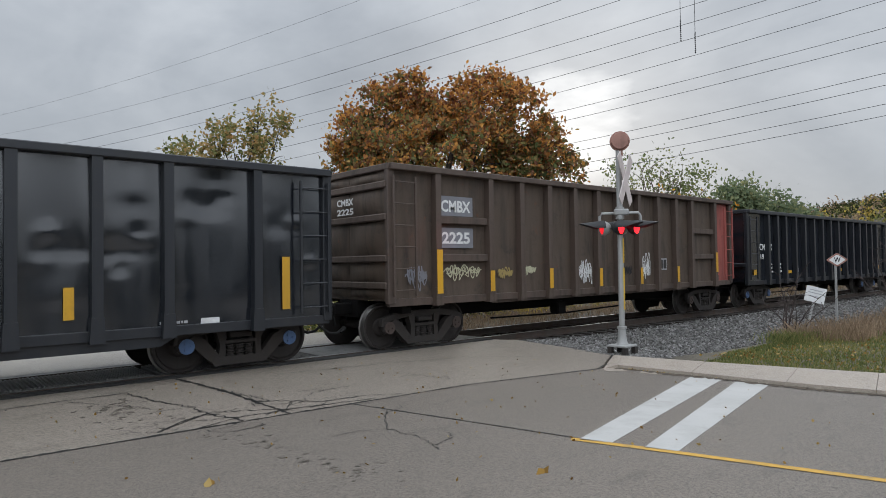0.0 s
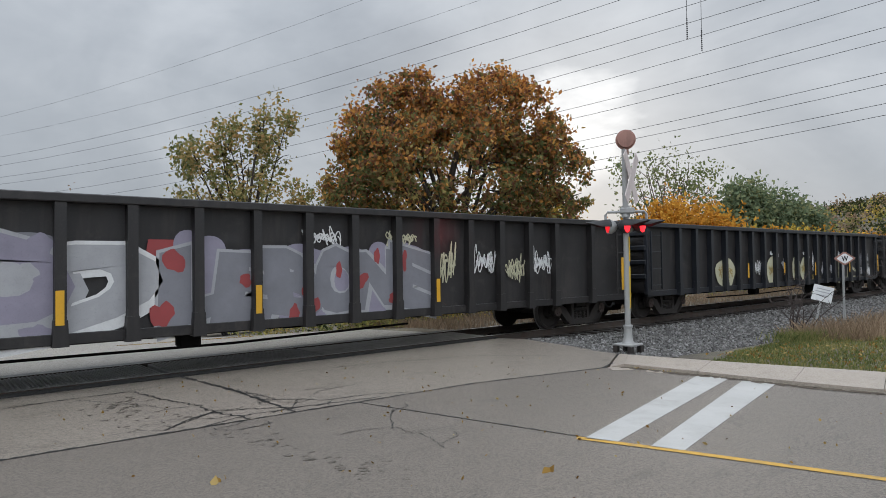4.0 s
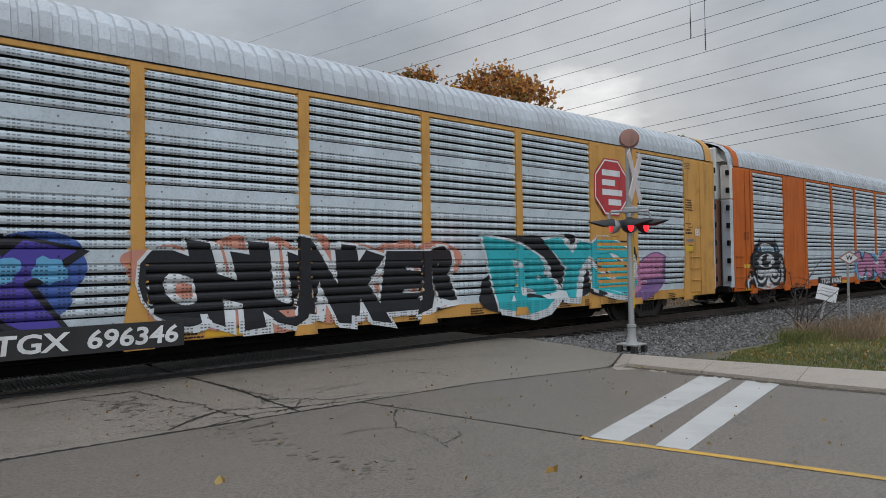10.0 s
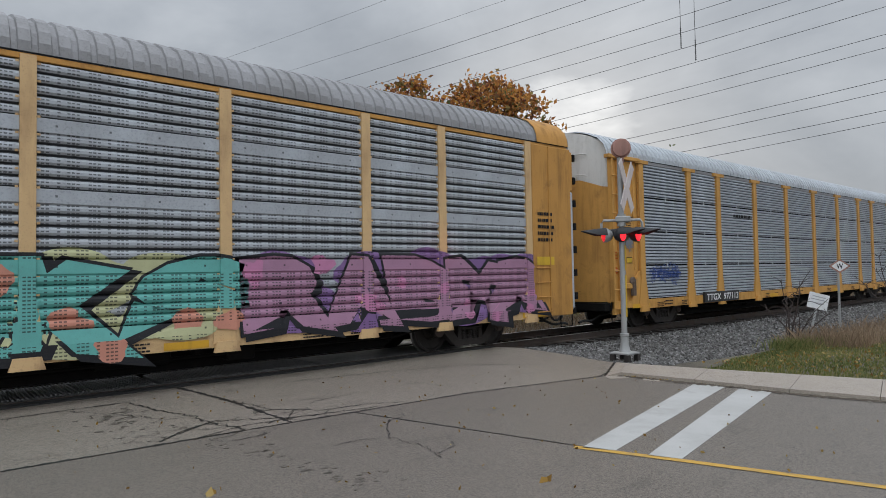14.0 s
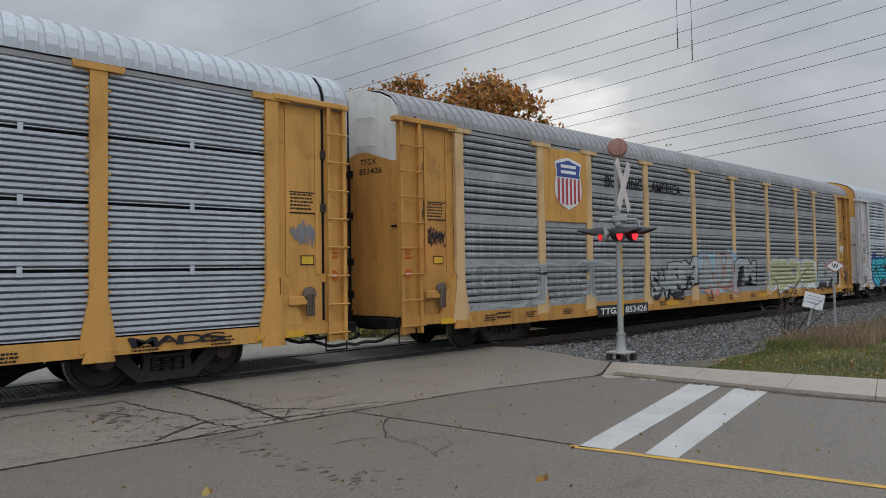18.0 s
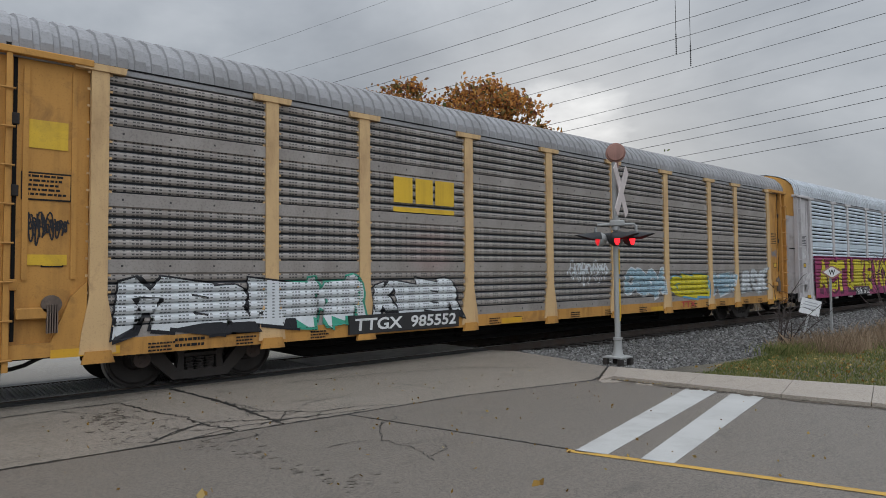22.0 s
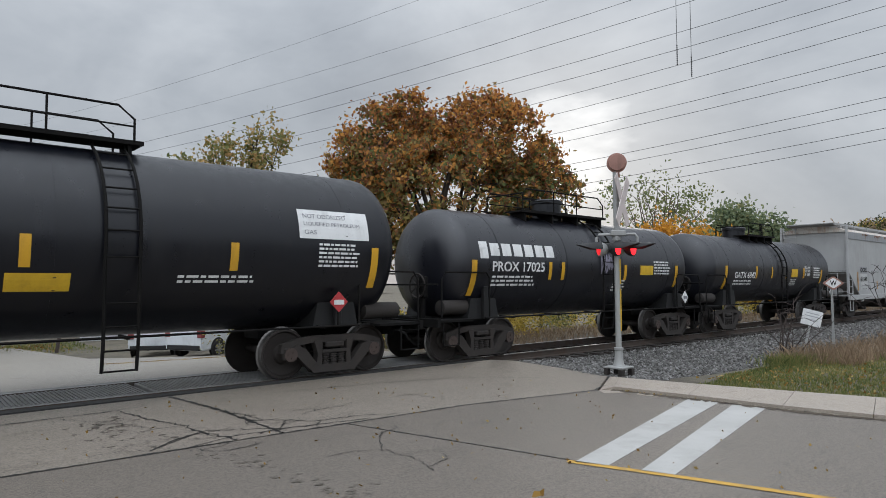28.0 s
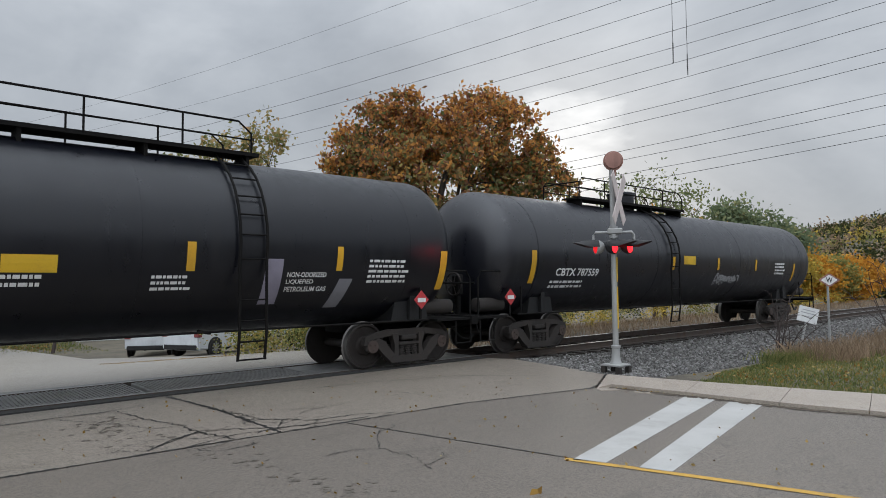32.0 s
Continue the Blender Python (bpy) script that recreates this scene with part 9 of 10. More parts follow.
def make_trees():
    tree("maple_tree", "large round maple in orange and rust autumn leaf", (17.9, 8.55, -0.9),
         [(0.0, 0.0, 6.2, 4.4, 4.2, 3.0), (-1.6, 1.3, 8.4, 2.4, 2.4, 2.0), (1.6, -1.2, 8.6, 2.4, 2.4, 2.0), (-2.8, 2.3, 5.9, 1.7, 1.8, 1.9), (3.2, -2.5, 5.9, 2.0, 2.0, 2.1), (1.3, -1.0, 9.9, 1.5, 1.5, 1.0), (-1.1, 0.9, 9.8, 1.4, 1.4, 0.9), (2.9, -2.2, 7.6, 1.6, 1.6, 1.6), (-2.7, 2.1, 7.6, 1.5, 1.5, 1.5)],
         1300, 44, 0.14, "maple_leaf", 0.32, 3, 0.19, 0.66, 22, under=("maple_low_leaf", 5.2, 9.6))
    tree("green_tree", "slender half-bare tree with dull green and tan leaves", (12.4, 16.3, -1.2),
         [(0.9, -0.5, 9.4, 1.0, 1.0, 1.7), (0.2, 0, 7.9, 1.5, 1.4, 1.5), (-1.6, 1.0, 7.4, 1.4, 1.3, 1.4), (0.6, -0.2, 5.6, 3.0, 2.6, 1.6), (-2.4, 1.5, 5.3, 1.7, 1.5, 1.3), (2.6, -1.6, 5.4, 1.6, 1.5, 1.4), (-2.3, 1.4, 7.9, 0.9, 0.9, 0.9), (-1.0, 0.6, 8.8, 1.0, 1.0, 0.9)],
         330, 30, 0.14, "tan_leaf", 0.2, 5, 0.22, 0.3, 18)
    tree("pale_tree", "thin half-bare tree with pale green leaves", (40.5, 12.0, -0.9),
         [(-2.0, 1.5, 8.6, 1.7, 1.7, 1.6), (0, 0, 8.4, 1.9, 1.8, 2.0), (2.0, -1.7, 8.0, 1.6, 1.6, 1.8), (0, 0, 6.0, 3.2, 3.0, 2.2)],
         130, 20, 0.17, "pale_leaf", 0.2, 7, 0.45, 0.3, 20, "twig")
    tree("orange_tree", "bushy tree in bright orange leaf", (37.5, 9.5, -0.8), [(0, 0, 4.2, 3.0, 2.6, 2.2), (2.6, -1.6, 3.6, 2.0, 2.0, 1.9), (-2.0, 1.2, 3.2, 1.8, 1.8, 1.6)], 260, 42, 0.2, "orange_leaf", 0.16, 9, 0.4, 0.4, 8)
    tree("yellow_tree", "small tree in yellow leaf", (31.0, 14.5, -1.0), [(0, 0, 4.6, 2.0, 1.8, 2.2)], 110, 40, 0.2, "yellow_leaf", 0.13, 11, 0.4, 0.3, 6)
    tree("dark_tree", "dense dark green tree behind the track", (63, 17, -1.3), [(0, 0, 6.9, 2.6, 2.6, 3.6), (3.4, -1.6, 6.6, 2.4, 2.4, 3.0), (6.6, -2.5, 6.0, 2.2, 2.2, 2.4)], 320, 40, 0.32, "dusk_leaf", 0.3, 13, 0.6, 0.4, 8)
    for i, (x, y, mat) in enumerate(((49.5, 11.6, "yellow_leaf"), (56, 12.2, "orange_leaf"), (61, 11.6, "yellow_leaf"), (68, 12.0, "orange_leaf"), (75, 12.5, "green_leaf"), (83, 12.0, "orange_leaf"))):
        tree("hedge_tree", "low bushy tree in yellow and orange leaf behind the track", (x, y, -1.1), [(0, 0, 3.5, 2.6, 2.0, 1.7), (1.9, -0.8, 2.9, 2.0, 1.7, 1.5), (-1.8, 0.6, 2.7, 1.8, 1.6, 1.4)], 190, 40, 0.24, mat, 0.14, 60 + i, 0.42, 0.35, 6)["group"] = "hedge trees"
    tree("garden_tree", "leafy green garden tree beside a house", (3.5, 30.0, -1.7), [(0, 0, 5.2, 3.0, 3.0, 2.6), (-3, 1, 4.2, 2.4, 2.4, 2.2)], 240, 40, 0.2, "green_leaf", 0.2, 15, 0.4, 0.3, 8)
    tree("bare_tree", "slender nearly bare tree with a few pale leaves", (6.7, 25.3, -1.7), [(0, 0, 5.0, 0.8, 0.8, 2.6), (0.7, 0, 3.6, 0.9, 0.9, 1.6), (-0.6, 0.2, 4.2, 0.7, 0.7, 1.8)], 34, 8, 0.11, "dry_weed", 0.09, 17, 0.3, 0.2, 16, "shrub_bark")
    rnd = random.Random(21)
    kinds = ("yellow_leaf", "orange_leaf", "green_leaf", "dark_leaf", "pale_leaf", "yellow_leaf", "green_leaf")
    for i in range(26):
        x = 70 + i * 9 + rnd.uniform(-3, 3)
        y = 12 + i * 0.5 + rnd.uniform(-2, 6)
        h = rnd.uniform(2.6, 4.2) * (1 + 0.03 * i)
        w = h * 0.55
        mat = kinds[i % 7]
        tree("trackside_tree", "autumn tree in a row beside the far track", (x, y, -1.3), [(0, 0, h * 0.62, w, w, h * 0.42), (w * 0.7, -w * 0.4, h * 0.5, w * 0.7, w * 0.7, h * 0.3)], 130, 26, 0.34 + 0.01 * i, mat, 0.14, 100 + i, 0.6, 0.35, 4)["group"] = "trees beside the track"


def scatter_stuff(name, label, pts, size, mat, rs, tall=0.0):
    """Many small blades or leaves as one joined mesh."""
    n = len(pts)
    p = np.asarray(pts)
    if tall:
        ang = rs.uniform(0, 6.283, n)
        lean = rs.normal(size=(n, 2)) * 0.35
        h = tall * rs.uniform(0.4, 1.3, n)
        w = size
        side = np.stack([np.cos(ang) * w, np.sin(ang) * w, np.zeros(n)], 1)
        mid = p + np.stack([lean[:, 0] * h * 0.4, lean[:, 1] * h * 0.4, h * 0.6], 1)
        tip = p + np.stack([lean[:, 0] * h, lean[:, 1] * h, h], 1)
        v = np.stack([p - side, p + side, mid + side * 0.6, tip, mid - side * 0.6], 1).reshape(-1, 3)
        f = [(5 * i, 5 * i + 1, 5 * i + 2, 5 * i + 3, 5 * i + 4) for i in range(n)]
    else:
        v, f = leaves(p, size, rs)
    ob = new(name, sheet_mesh(name, v, f, mat))
    return tagged(ob, label, name.replace("_", " "), "", "stuff")


def make_greens():
    rs = np.random.RandomState(31)
    # grass beside the pavement
    pts = []
    for _ in range(42000):
        t = rs.rand() ** 1.3
        y = -5.3 - 11 * t
        back = float(np.interp(-y, (4.75, 6.5, 7.95, 9, 12.3, 20.6), (10.75, 11.2, 11.65, 12.0, 13.1, 15.7)))
        x = back + 0.1 + (rs.rand() ** 1.2) * 9
        if y > -5.0 + 0.12 * rs.normal() or (y > -5.85 and x < 12.6 + (y + 5.8) * 2.8 + 0.2 * rs.normal()):
            continue
        pts.append((x, y, ground_z(x, y) - 0.06))
    scatter_stuff("grass", "short green grass behind the pavement", pts, 0.01, "grass_blade", rs, 0.065)
    pts = []
    for _ in range(9000):
        x = 16.9 + 22 * rs.rand() ** 1.3
        y = rs.uniform(-10.5, -4.9) if x > 18.5 else rs.uniform(-7.0, -4.95)
        pts.append((x, y, ground_z(x, y) - 0.06))
    scatter_stuff("dry_weeds", "tall dry tan and pinkish weeds", pts, 0.008, "dry_weed", rs, 0.42)
    pts = [(17.1 + rs.normal() * 0.35 + k_, -5.75 + rs.normal() * 0.2 - k_, -0.25) for k_ in rs.uniform(-0.5, 0.5, 1800)]
    scatter_stuff("green_tuft", "dark green grass tuft among weeds", pts, 0.009, "grass_blade", rs, 0.24)
    # verge beyond the track: weeds and low bushes
    pts = []
    for _ in range(16000):
        x = 12.6 + rs.rand() ** 1.6 * 90
        y = rs.uniform(3.2, 8.5)
        pts.append((x, y, ground_z(x, y) - 0.05))
    scatter_stuff("verge_weeds", "dry tan weeds beyond the track", pts, 0.01, "dry_weed", rs, 0.3)
    for nm, mat, c in (("yellow_bushes", "yellow_leaf", ((14.3, 7.0), (16.2, 7.2), (19, 7), (20.5, 6.6), (22, 8), (27, 8), (34, 8), (48, 9), (55, 8.5), (66, 9))), ("green_bushes", "green_leaf", ((9.6, 9.3), (10.0, 8.6), (10.5, 7.9), (11.0, 7.2), (11.5, 6.6), (12.4, 6.4), (13.6, 6.6), (15.2, 6.6), (17, 7), (24.5, 8), (30, 8.5), (38, 8), (43, 8.5), (60, 9))), ("dark_bushes", "dark_leaf", ((11.2, 8.3), (13.5, 7.6), (15.2, 7.9), (17.8, 7.6), (16, 8), (20.5, 8.5), (26, 9), (33, 9.5), (52, 10)))):
        pp = []
        for x, y in c:
            w = rs.uniform(0.8, 1.5)
            for _ in range(34):
                cc = np.array((x, y, ground_z(x, y) + 0.55)) + rs.normal(size=3) * np.array((w * 0.6, 0.6, 0.28))
                pp.append(cc + rs.normal(size=(24, 3)) * 0.16)
        pp = np.concatenate(pp)
        scatter_stuff(nm, nm.split("_")[0] + " leafy bushes along the far verge", pp, 0.075, mat, rs)
    # fallen leaves on the road and in the gutter
    pts = []
    for _ in range(170):
        pts.append((rs.uniform(0.8, 9.5), rs.uniform(-9.6, -1.6), 0))
    for _ in range(800):
        t = rs.rand() ** 0.7
        pts.append((9.78 + 0.75 * t + rs.normal() * 0.05, -5.5 - 3.7 * t + rs.normal() * 0.08, 0))
    for _ in range(500):
        t = rs.rand()
        pts.append((5.4 + 3.1 * t + rs.normal() * 0.1, 10.5 - 3.0 * t + rs.normal() * 0.14, 0))
    pts = [(x, y, ground_z(min(x, 11), y) + 0.012) for x, y, _ in pts]
    scatter_stuff("fallen_leaves", "scattered yellow and brown fallen leaves", pts, 0.03, "fallen_leaf", rs)
    pts = [(4.42, -8.13, -0.085), (4.46, -8.15, -0.08), (2.13, -6.39, -0.085), (2.2, -6.36, -0.08), (2.08, -6.42, -0.08)]
    scatter_stuff("loose_leaves", "a few larger leaves on the concrete", pts, 0.07, "fallen_leaf", rs)
    pts = [(12.6 + 5.5 * rs.rand() ** 1.3, -5.3 - 3.2 * rs.rand(), -0.1) for _ in range(420)]
    pts = [(x, y, ground_z(x, y) - 0.02) for x, y, _ in pts]
    scatter_stuff("grass_leaves", "brown and yellow leaves lying on the grass", pts, 0.05, "fallen_leaf", rs)
    # bare shrubs on the near verge
    rnd = random.Random(41)
    for x, y, n, h in ((17.6, -5.0, 6, 1.9), (18.6, -4.9, 4, 1.2), (20.6, -7.4, 13, 2.8), (21.6, -8.6, 11, 3.0), (22.4, -6.6, 9, 2.2), (24.5, -8.4, 9, 2.8)):
        sh = thing("bare_shrub", "leafless brown shrub beside the track", "shrub", "bare shrubs", pose(x, y, -0.3))
        for i in range(n):
            bm = bmesh.new()
            d = Vector((rnd.uniform(-0.7, 0.7), rnd.uniform(-0.7, 0.7), 1)).normalized()
            L_ = h * rnd.uniform(0.6, 1.1)
            pts = [Vector((rnd.uniform(-0.15, 0.15), rnd.uniform(-0.15, 0.15), 0))]
            for k in range(5):
                d = (d + Vector((rnd.uniform(-0.25, 0.25), rnd.uniform(-0.25, 0.25), rnd.uniform(-0.1, 0.12)))).normalized()
                pts.append(pts[-1] + d * L_ / 5)
            tube(bm, pts, 0.02, 5, 0.006)
            for k in range(7):
                q = pts[rnd.choice((2, 3, 4, 5))]
                e = q + Vector((rnd.uniform(-1, 1), rnd.uniform(-1, 1), rnd.uniform(-0.1, 0.8))) * 0.4
                tube(bm, [q, (q + e) / 2 + Vector((0, 0, 0.04)), e], 0.009, 4, 0.004)
            part("branch", bm, "shrub_bark", sh)


def make_hill():
    """The far wooded hillside beyond the end of the track."""
    rs = np.random.RandomState(51)

    def height(x, y):
        u = (x - 380) / 260
        az = math.degrees(math.atan2(y, x))
        fall = float(np.interp(az, (-12, -2, 6, 16, 21.5, 25, 30), (1.0, 1.1, 1.05, 0.85, 0.62, 0.3, 0.08)))
        d = math.hypot(x, y)
        return fall * 40 * float(np.interp(d, (230, 330, 430, 520, 800), (0.0, 0.55, 0.95, 1.0, 1.0))) - 2.5
    xs, ys = np.linspace(150, 700, 50), np.linspace(-150, 330, 50)
    verts = [(x, y, height(x, y)) for y in ys for x in xs]
    polys = [(j * 50 + i, j * 50 + i + 1, (j + 1) * 50 + i + 1, (j + 1) * 50 + i) for j in range(49) for i in range(49)]
    ob = new("hill", sheet_mesh("hill", verts, polys, "ground_soil", 60))
    tagged(ob, "far brown wooded hillside", "hill", "", "structure")
    for nm, mat, n in (("hill_woods", "dark_leaf", 420), ("hill_thicket", "dry_weed", 360), ("hill_autumn_woods", "yellow_leaf", 90), ("hill_green_woods", "green_leaf", 160)):
        pp = []
        for _ in range(n):
            d, az = rs.uniform(240, 540), math.radians(rs.uniform(-6, 28))
            x, y = d * math.cos(az), d * math.sin(az)
            s = rs.uniform(2.0, 4.2)
            pp.append(np.array((x, y, height(x, y) + s * 0.8)) + rs.normal(size=(60, 3)) * np.array((s * 0.6, s * 0.6, s * 0.5)))
        scatter_stuff(nm, "distant autumn woods on the hillside", np.concatenate(pp), 1.0, mat, rs)


def make_unseen_bank():
    """Unseen wooded bank added behind the viewer: closes the place, darkens low reflections."""
    rs = np.random.RandomState(71)
    pp = []
    for i in range(520):
        a = math.radians(rs.uniform(150, 385))
        d = rs.uniform(52, 66)
        x, y = d * math.cos(a), -14 + d * math.sin(a) * 0.9
        if y > -24:
            continue
        s = rs.uniform(1.6, 3.4)
        pp.append(np.array((x, y, s * 1.1)) + rs.normal(size=(46, 3)) * np.array((s, s, s * 0.55)))
    scatter_stuff("far_bank_woods", "unseen dark wooded bank added behind the viewer for reflections", np.concatenate(pp), 0.9, "dark_leaf", rs)


# ---- houses and parked cars beyond the track ----
paint("siding_white", (0.62, 0.63, 0.64), 0.7, dirt=(0.4, 0.4, 0.4), grime=0.3)
paint("siding_blue", (0.4, 0.46, 0.5), 0.7, dirt=(0.3, 0.33, 0.35), grime=0.3)
paint("shingle_brown", (0.13, 0.085, 0.065), 0.9, dirt=(0.07, 0.05, 0.04), grime=0.6, bump=0.5)
paint("shingle_grey", (0.2, 0.2, 0.2), 0.9, dirt=(0.12, 0.12, 0.12), grime=0.6, bump=0.5)
paint("brick_red", (0.22, 0.08, 0.055), 0.9, grime=0.5, bump=0.4)
paint("car_white", (0.6, 0.62, 0.64), 0.25, grime=0.15)
paint("car_silver", (0.42, 0.45, 0.48), 0.28, grime=0.15, metal=0.4)
paint("car_glass", (0.015, 0.018, 0.02), 0.08, grime=0.1)
paint("tyre", (0.015, 0.015, 0.015), 0.85, grime=0.3)
paint("alloy", (0.4, 0.4, 0.41), 0.35, grime=0.2, metal=0.7)


def house_window(parent, x, z, w, h, y):
    bm = bmesh.new()
    for a, b, c, d in ((-w / 2 - 0.08, w / 2 + 0.08, -0.08, 0.0), (-w / 2 - 0.08, w / 2 + 0.08, h, h + 0.08), (-w / 2 - 0.08, -w / 2, 0, h), (w / 2, w / 2 + 0.08, 0, h), (-w / 2, w / 2, h / 2 - 0.03, h / 2 + 0.03)):
        bx(bm, x + a, x + b, y - 0.06, y, z + c, z + d)
    wi = part("window", bm, "plate_white", parent)
    bm = bmesh.new()
    bx(bm, x - w / 2, x + w / 2, y - 0.02, y - 0.005, z, z + h)
    part("pane", bm, "car_glass", wi)


def house(label, at, turn, w, d, eaves, ridge, wall, roof, windows, chimney=None, gable_front=True):
    h = thing("house", label, "house", "houses beyond the track", pose(*at, 0, 0, turn))
    bm = bmesh.new()
    if gable_front:
        prism(bm, [(-w / 2, 0), (w / 2, 0), (w / 2, eaves), (0, ridge), (-w / 2, eaves)], 0, d)
    else:
        bx(bm, -w / 2, w / 2, 0, d, 0, eaves)
    wl = part("wall", bm, wall, h)
    b = bmesh.new()
    bx(b, -w / 2 - 0.01, w / 2 + 0.01, -0.016, 0.0, -0.012, 0.012)
    me = mesh_of("siding_board", b, wall)
    n = int(eaves / 0.2)
    for i in range(n):
        put("siding_board", me, wl, m=pose(0, 0, 0.2 + 0.2 * i))
    for s in (-1, 1):
        bm = bmesh.new()
        if gable_front:
            k = math.hypot(w / 2, ridge - eaves)
            pts = [(0, ridge + 0.14), (0, ridge), (s * (w / 2 + 0.35), eaves - 0.35 * (ridge - eaves) / (w / 2)), (s * (w / 2 + 0.35), eaves - 0.35 * (ridge - eaves) / (w / 2) + 0.14)]
            prism(bm, pts, -0.3, d + 0.3)
        else:
            y0, y1 = (-0.35, d / 2) if s < 0 else (d / 2, d + 0.35)
            za, zb = (eaves - 0.1, ridge) if s < 0 else (ridge, eaves - 0.1)
            faces(bm, [(-w / 2 - 0.3, y0, za), (w / 2 + 0.3, y0, za), (w / 2 + 0.3, y1, zb), (-w / 2 - 0.3, y1, zb), (-w / 2 - 0.3, y0, za + 0.14), (w / 2 + 0.3, y0, za + 0.14), (w / 2 + 0.3, y1, zb + 0.14), (-w / 2 - 0.3, y1, zb + 0.14)],
                  [(3, 2, 1, 0), (4, 5, 6, 7), (0, 1, 5, 4), (2, 3, 7, 6), (1, 2, 6, 5), (3, 0, 4, 7)])
        part("roof", bm, roof, h)
    if not gable_front:
        bm = bmesh.new()
        for x in (-w / 2, w / 2 - 0.1):
            pts = [(x, 0, eaves), (x + 0.1, 0, eaves), (x, d, eaves), (x + 0.1, d, eaves), (x, d / 2, ridge), (x + 0.1, d / 2, ridge)]
            faces(bm, pts, [(0, 2, 4), (1, 5, 3), (0, 4, 5, 1), (2, 3, 5, 4)])
        part("gable", bm, wall, h)
    for x, z, ww, hh in windows:
        house_window(h, x, z, ww, hh, 0)
    if chimney:
        bm = bmesh.new()
        rbx(bm, chimney[0] - 0.35, chimney[0] + 0.35, chimney[1] - 0.35, chimney[1] + 0.35, eaves, ridge + 0.9, 0.02)
        part("chimney", bm, "brick_red", h)
    return h


def parked_car(label, at, turn, body, profile, length, wheels, glass, width=1.8, lamp=True):
    """A parked car from its side outline, with wheels, glass and lamps."""
    c = thing("parked_car", label, "car", "parked cars", pose(*at, 0, 0, turn))
    bm = bmesh.new()
    prism(bm, profile, -width / 2, width / 2)
    bmesh.ops.bevel(bm, geom=list(bm.edges), offset=0.06, segments=2, affect="EDGES")
    part("body", bm, body, c)
    for s in (-1, 1):
        for poly in glass:
            bm = bmesh.new()
            prism(bm, poly, s * (width / 2 - 0.01), s * (width / 2 + 0.006))
            part("side_window", bm, "car_glass", c)
        for x in wheels:
            bm = bmesh.new()
            lathe(bm, [(-0.11, 0.2), (-0.11, 0.31), (-0.08, 0.34), (0.08, 0.34), (0.11, 0.31), (0.11, 0.2)], (x, s * (width / 2 - 0.07), 0.34), "y", 22)
            wh = part("wheel", bm, "tyre", c)
            bm = bmesh.new()
            for k in range(10):
                a = 2 * math.pi * k / 10
                m = Matrix.Translation((x, s * (width / 2 + 0.05), 0.34)) @ Matrix.Rotation(a, 4, "Y")
                bx(bm, -0.02, 0.02, -0.01, 0.01, 0.0, 0.23, m)
            lathe(bm, [(-0.008, 0.06), (0.012, 0.06)], (x, s * (width / 2 + 0.05), 0.34), "y", 12)
            part("rim", bm, "alloy", wh)
            bm = bmesh.new()
            lathe(bm, [(0, 0.42), (s * 0.012, 0.42)], (x, s * (width / 2 + 0.0), 0.36), "y", 22)
            part("wheel_arch", bm, "tyre", c)
        bm = bmesh.new()
        rbx(bm, length / 2 - 0.16, length / 2 + 0.05, s * (width / 2 - 0.12) - 0.1, s * (width / 2 - 0.12) + 0.14, 0.82, 1.22, 0.02)
        part("tail_lamp", bm, "dull_red", c)
    bm = bmesh.new()
    rbx(bm, length / 2 - 0.14, length / 2 - 0.03, -width / 2 + 0.25, width / 2 - 0.25, 1.08, 1.5, 0.02)
    part("rear_window", bm, "car_glass", c)
    bm = bmesh.new()
    rbx(bm, length / 2 - 0.1, length / 2 + 0.03, -width / 2 + 0.1, width / 2 - 0.1, 0.32, 0.52, 0.03)
    part("bumper", bm, "tyre", c)
    return c


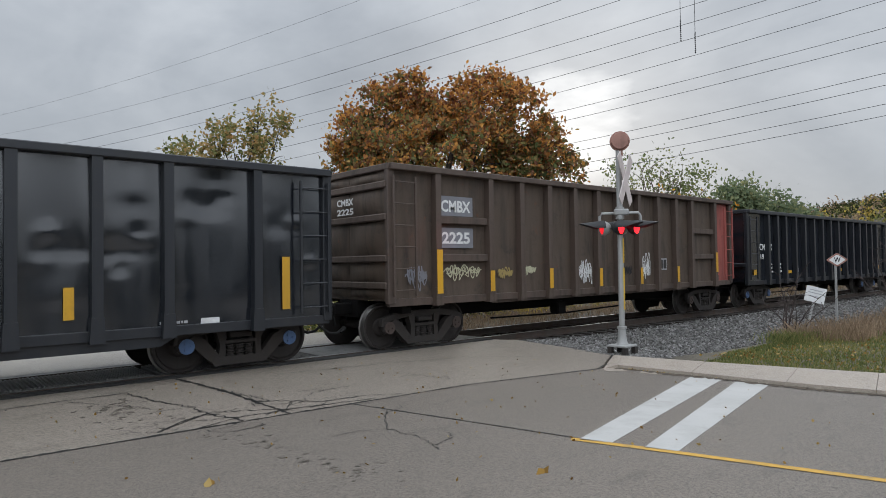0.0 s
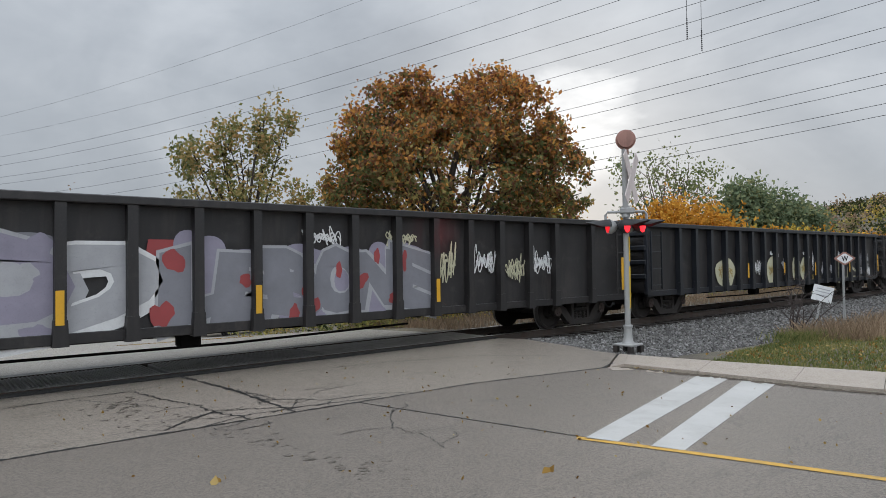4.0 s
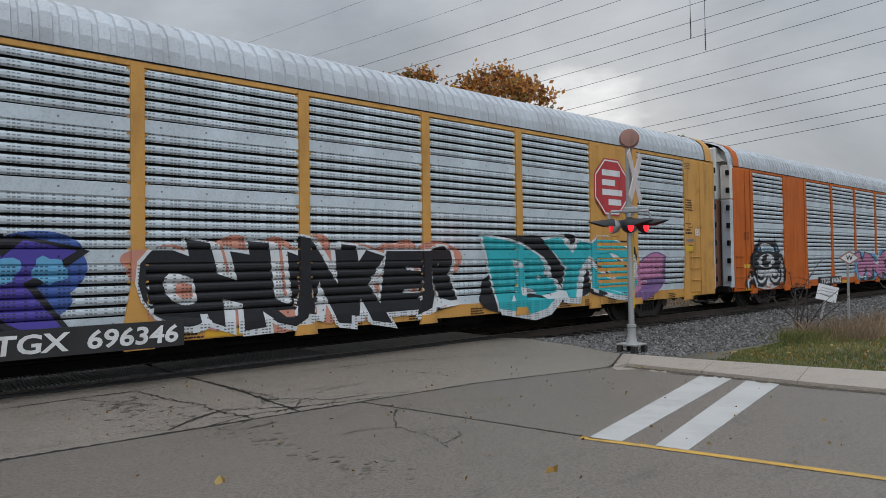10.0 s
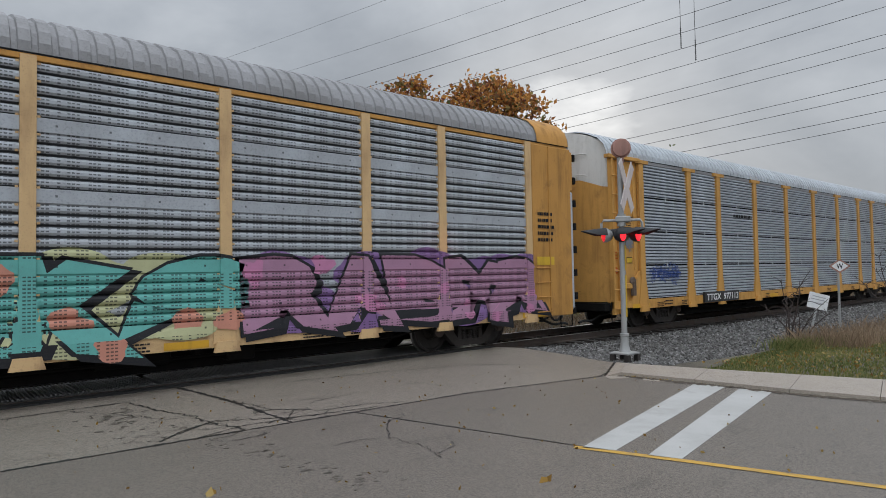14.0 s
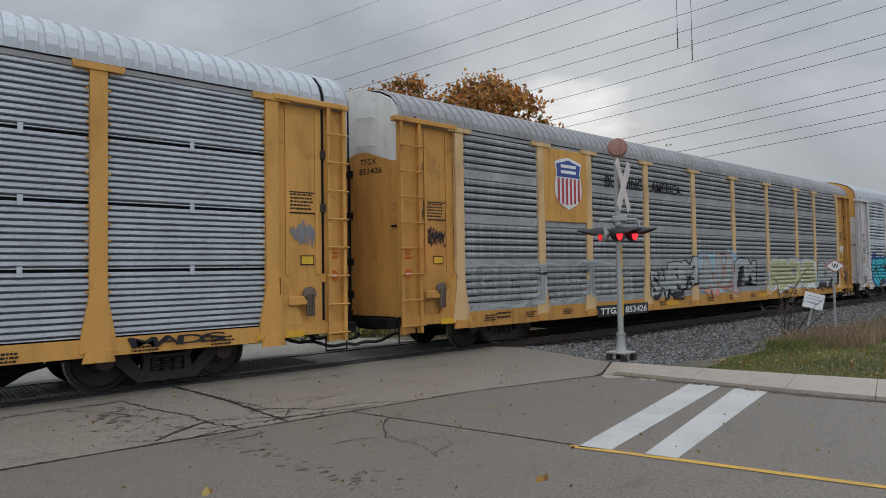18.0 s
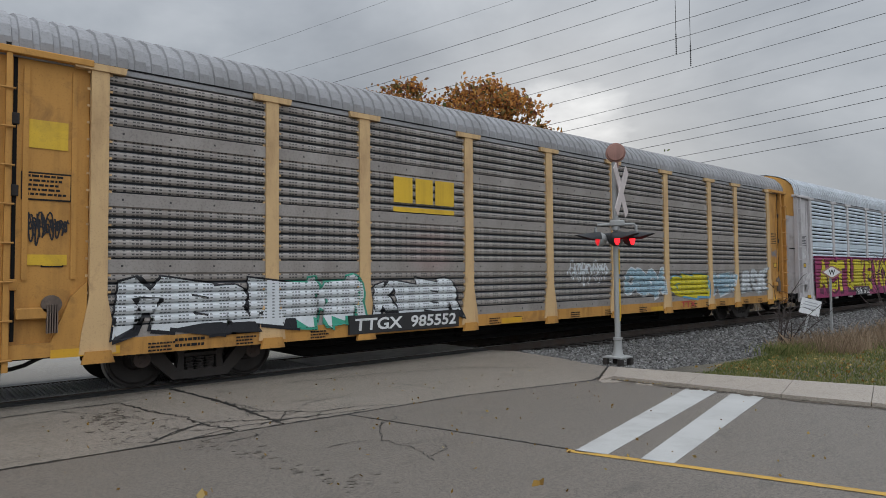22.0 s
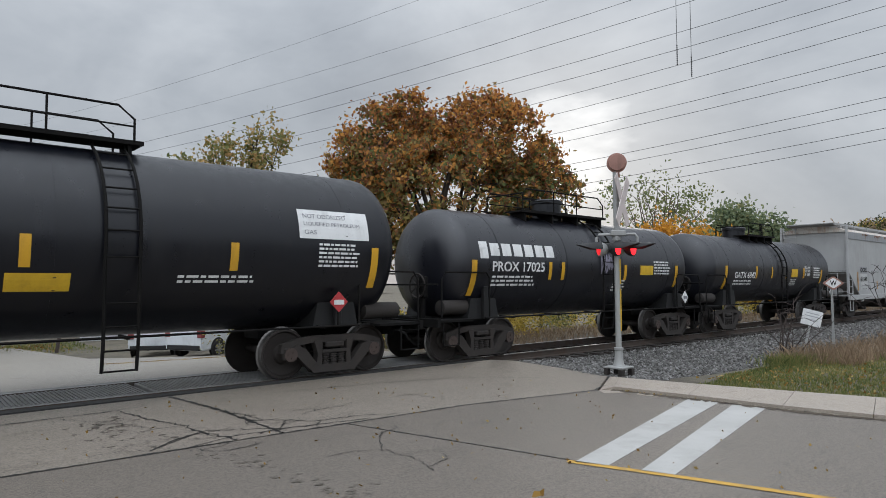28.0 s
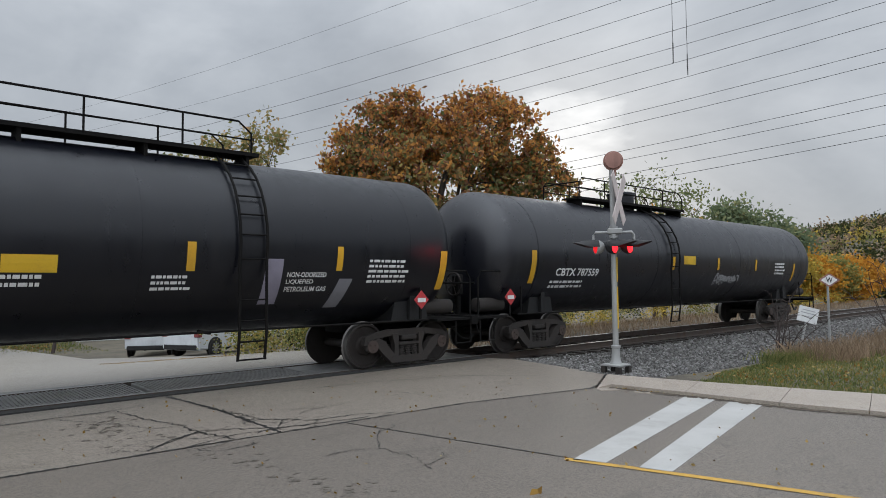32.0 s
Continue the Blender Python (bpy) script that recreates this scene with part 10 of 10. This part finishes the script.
def make_far():
    house("white two-storey clapboard house with a grey roof", (13.4, 33, -1.9), -12, 8.0, 9.0, 5.2, 7.0, "siding_white", "shingle_grey", ((-1.0, 3.6, 1.1, 1.3), (1.9, 3.6, 0.9, 1.2), (-1.2, 0.9, 1.2, 1.5), (1.8, 0.9, 1.0, 1.4)), (-1.5, 4.0), False)
    house("low bluish house wing with a brown shingle roof", (19.2, 30.5, -1.8), -12, 9.5, 7.0, 2.7, 5.2, "siding_blue", "shingle_brown", ((-2.2, 1.0, 1.6, 1.2), (0.4, 1.0, 0.9, 1.2), (2.6, 1.0, 1.4, 1.2)), None, False)
    house("white gabled clapboard house with a grey roof", (9.85, 47.2, -1.95), -30, 6.4, 10.0, 2.9, 6.5, "siding_white", "shingle_grey", ((-1.9, 0.5, 0.7, 1.7), (-0.9, 0.5, 0.7, 1.7), (1.2, 0.7, 1.0, 1.4), (0.0, 3.6, 0.7, 1.1)))
    van = [(-2.4, 0.3), (2.42, 0.3), (2.45, 1.0), (2.35, 1.62), (2.15, 1.74), (-0.6, 1.72), (-1.55, 1.1), (-2.35, 0.92), (-2.45, 0.6)]
    parked_car("white minivan parked beyond the track", (11.07, 14.98, -1.12), 209, "car_white", van, 4.85, (-1.5, 1.5), ([(-0.5, 1.12), (2.0, 1.12), (1.95, 1.6), (-0.2, 1.6)],))
    suv = [(-2.2, 0.35), (2.2, 0.35), (2.25, 0.95), (2.1, 1.55), (1.8, 1.68), (-0.3, 1.66), (-1.0, 1.1), (-2.15, 0.98), (-2.25, 0.6)]
    parked_car("white hatchback parked beyond the track", (10.0, 19.7, -1.42), 240, "car_white", suv, 4.5, (-1.35, 1.35), ([(-0.8, 1.1), (1.9, 1.1), (1.75, 1.55), (-0.3, 1.55)],))
    rs = np.random.RandomState(61)
    pts = [(rs.uniform(-14, 9), rs.uniform(24, 33), -1.75) for _ in range(7000)]
    scatter_stuff("far_lawn", "short autumn lawn before the houses", pts, 0.03, "grass_blade", rs, 0.16)
    pts = [(rs.uniform(-12, 8), rs.uniform(23, 32), -1.7) for _ in range(5000)]
    scatter_stuff("lawn_leaves", "orange and brown leaves lying on the far lawn", pts, 0.1, "fallen_leaf", rs)
    st = thing("street_sign", "white street sign on a thin steel post", "sign", "", pose(13.8, 22.0, -1.55))
    bm = bmesh.new()
    cyl(bm, (0, 0, 0), (0, 0, 2.9), 0.03, 8)
    part("post", bm, "mast_silver", st)
    bm = bmesh.new()
    rbx(bm, -0.24, 0.24, -0.03, -0.015, 2.1, 2.9, 0.01)
    part("plate", bm, "plate_white", st)


crossing_signal()
small_signs()
wires()
make_trees()
make_greens()
make_hill()
make_unseen_bank()
make_far()


def motions():
    """The train rolls by at an even speed; each wheelset turns while its car is near."""
    for car, mid in walks:
        walk(car, [(0, pose(mid, 0, 0)), (16, pose(mid - SPEED * 16, 0, 0)), (32, pose(mid - SPEED * 32, 0, 0))])
    for ws, x, start in WHEELS:
        t0 = max(0.0, min(31.9, (start - 40) / SPEED))
        t1 = max(0.1, min(32.0, (start + 6) / SPEED))
        f0, f1 = int(t0 * FPS), int(math.ceil(t1 * FPS))
        rows = [(0, pose(x, 0, WHEEL_R))] if f0 > 0 else []
        for f in range(f0, f1 + 1):
            rows.append((f / FPS, pose(x, 0, WHEEL_R, 0, -math.degrees(SPEED * (f - f0) / FPS / WHEEL_R), 0)))
        if f1 < 32 * FPS:
            rows.append((32, rows[-1][1]))
        walk(ws, rows)


motions()
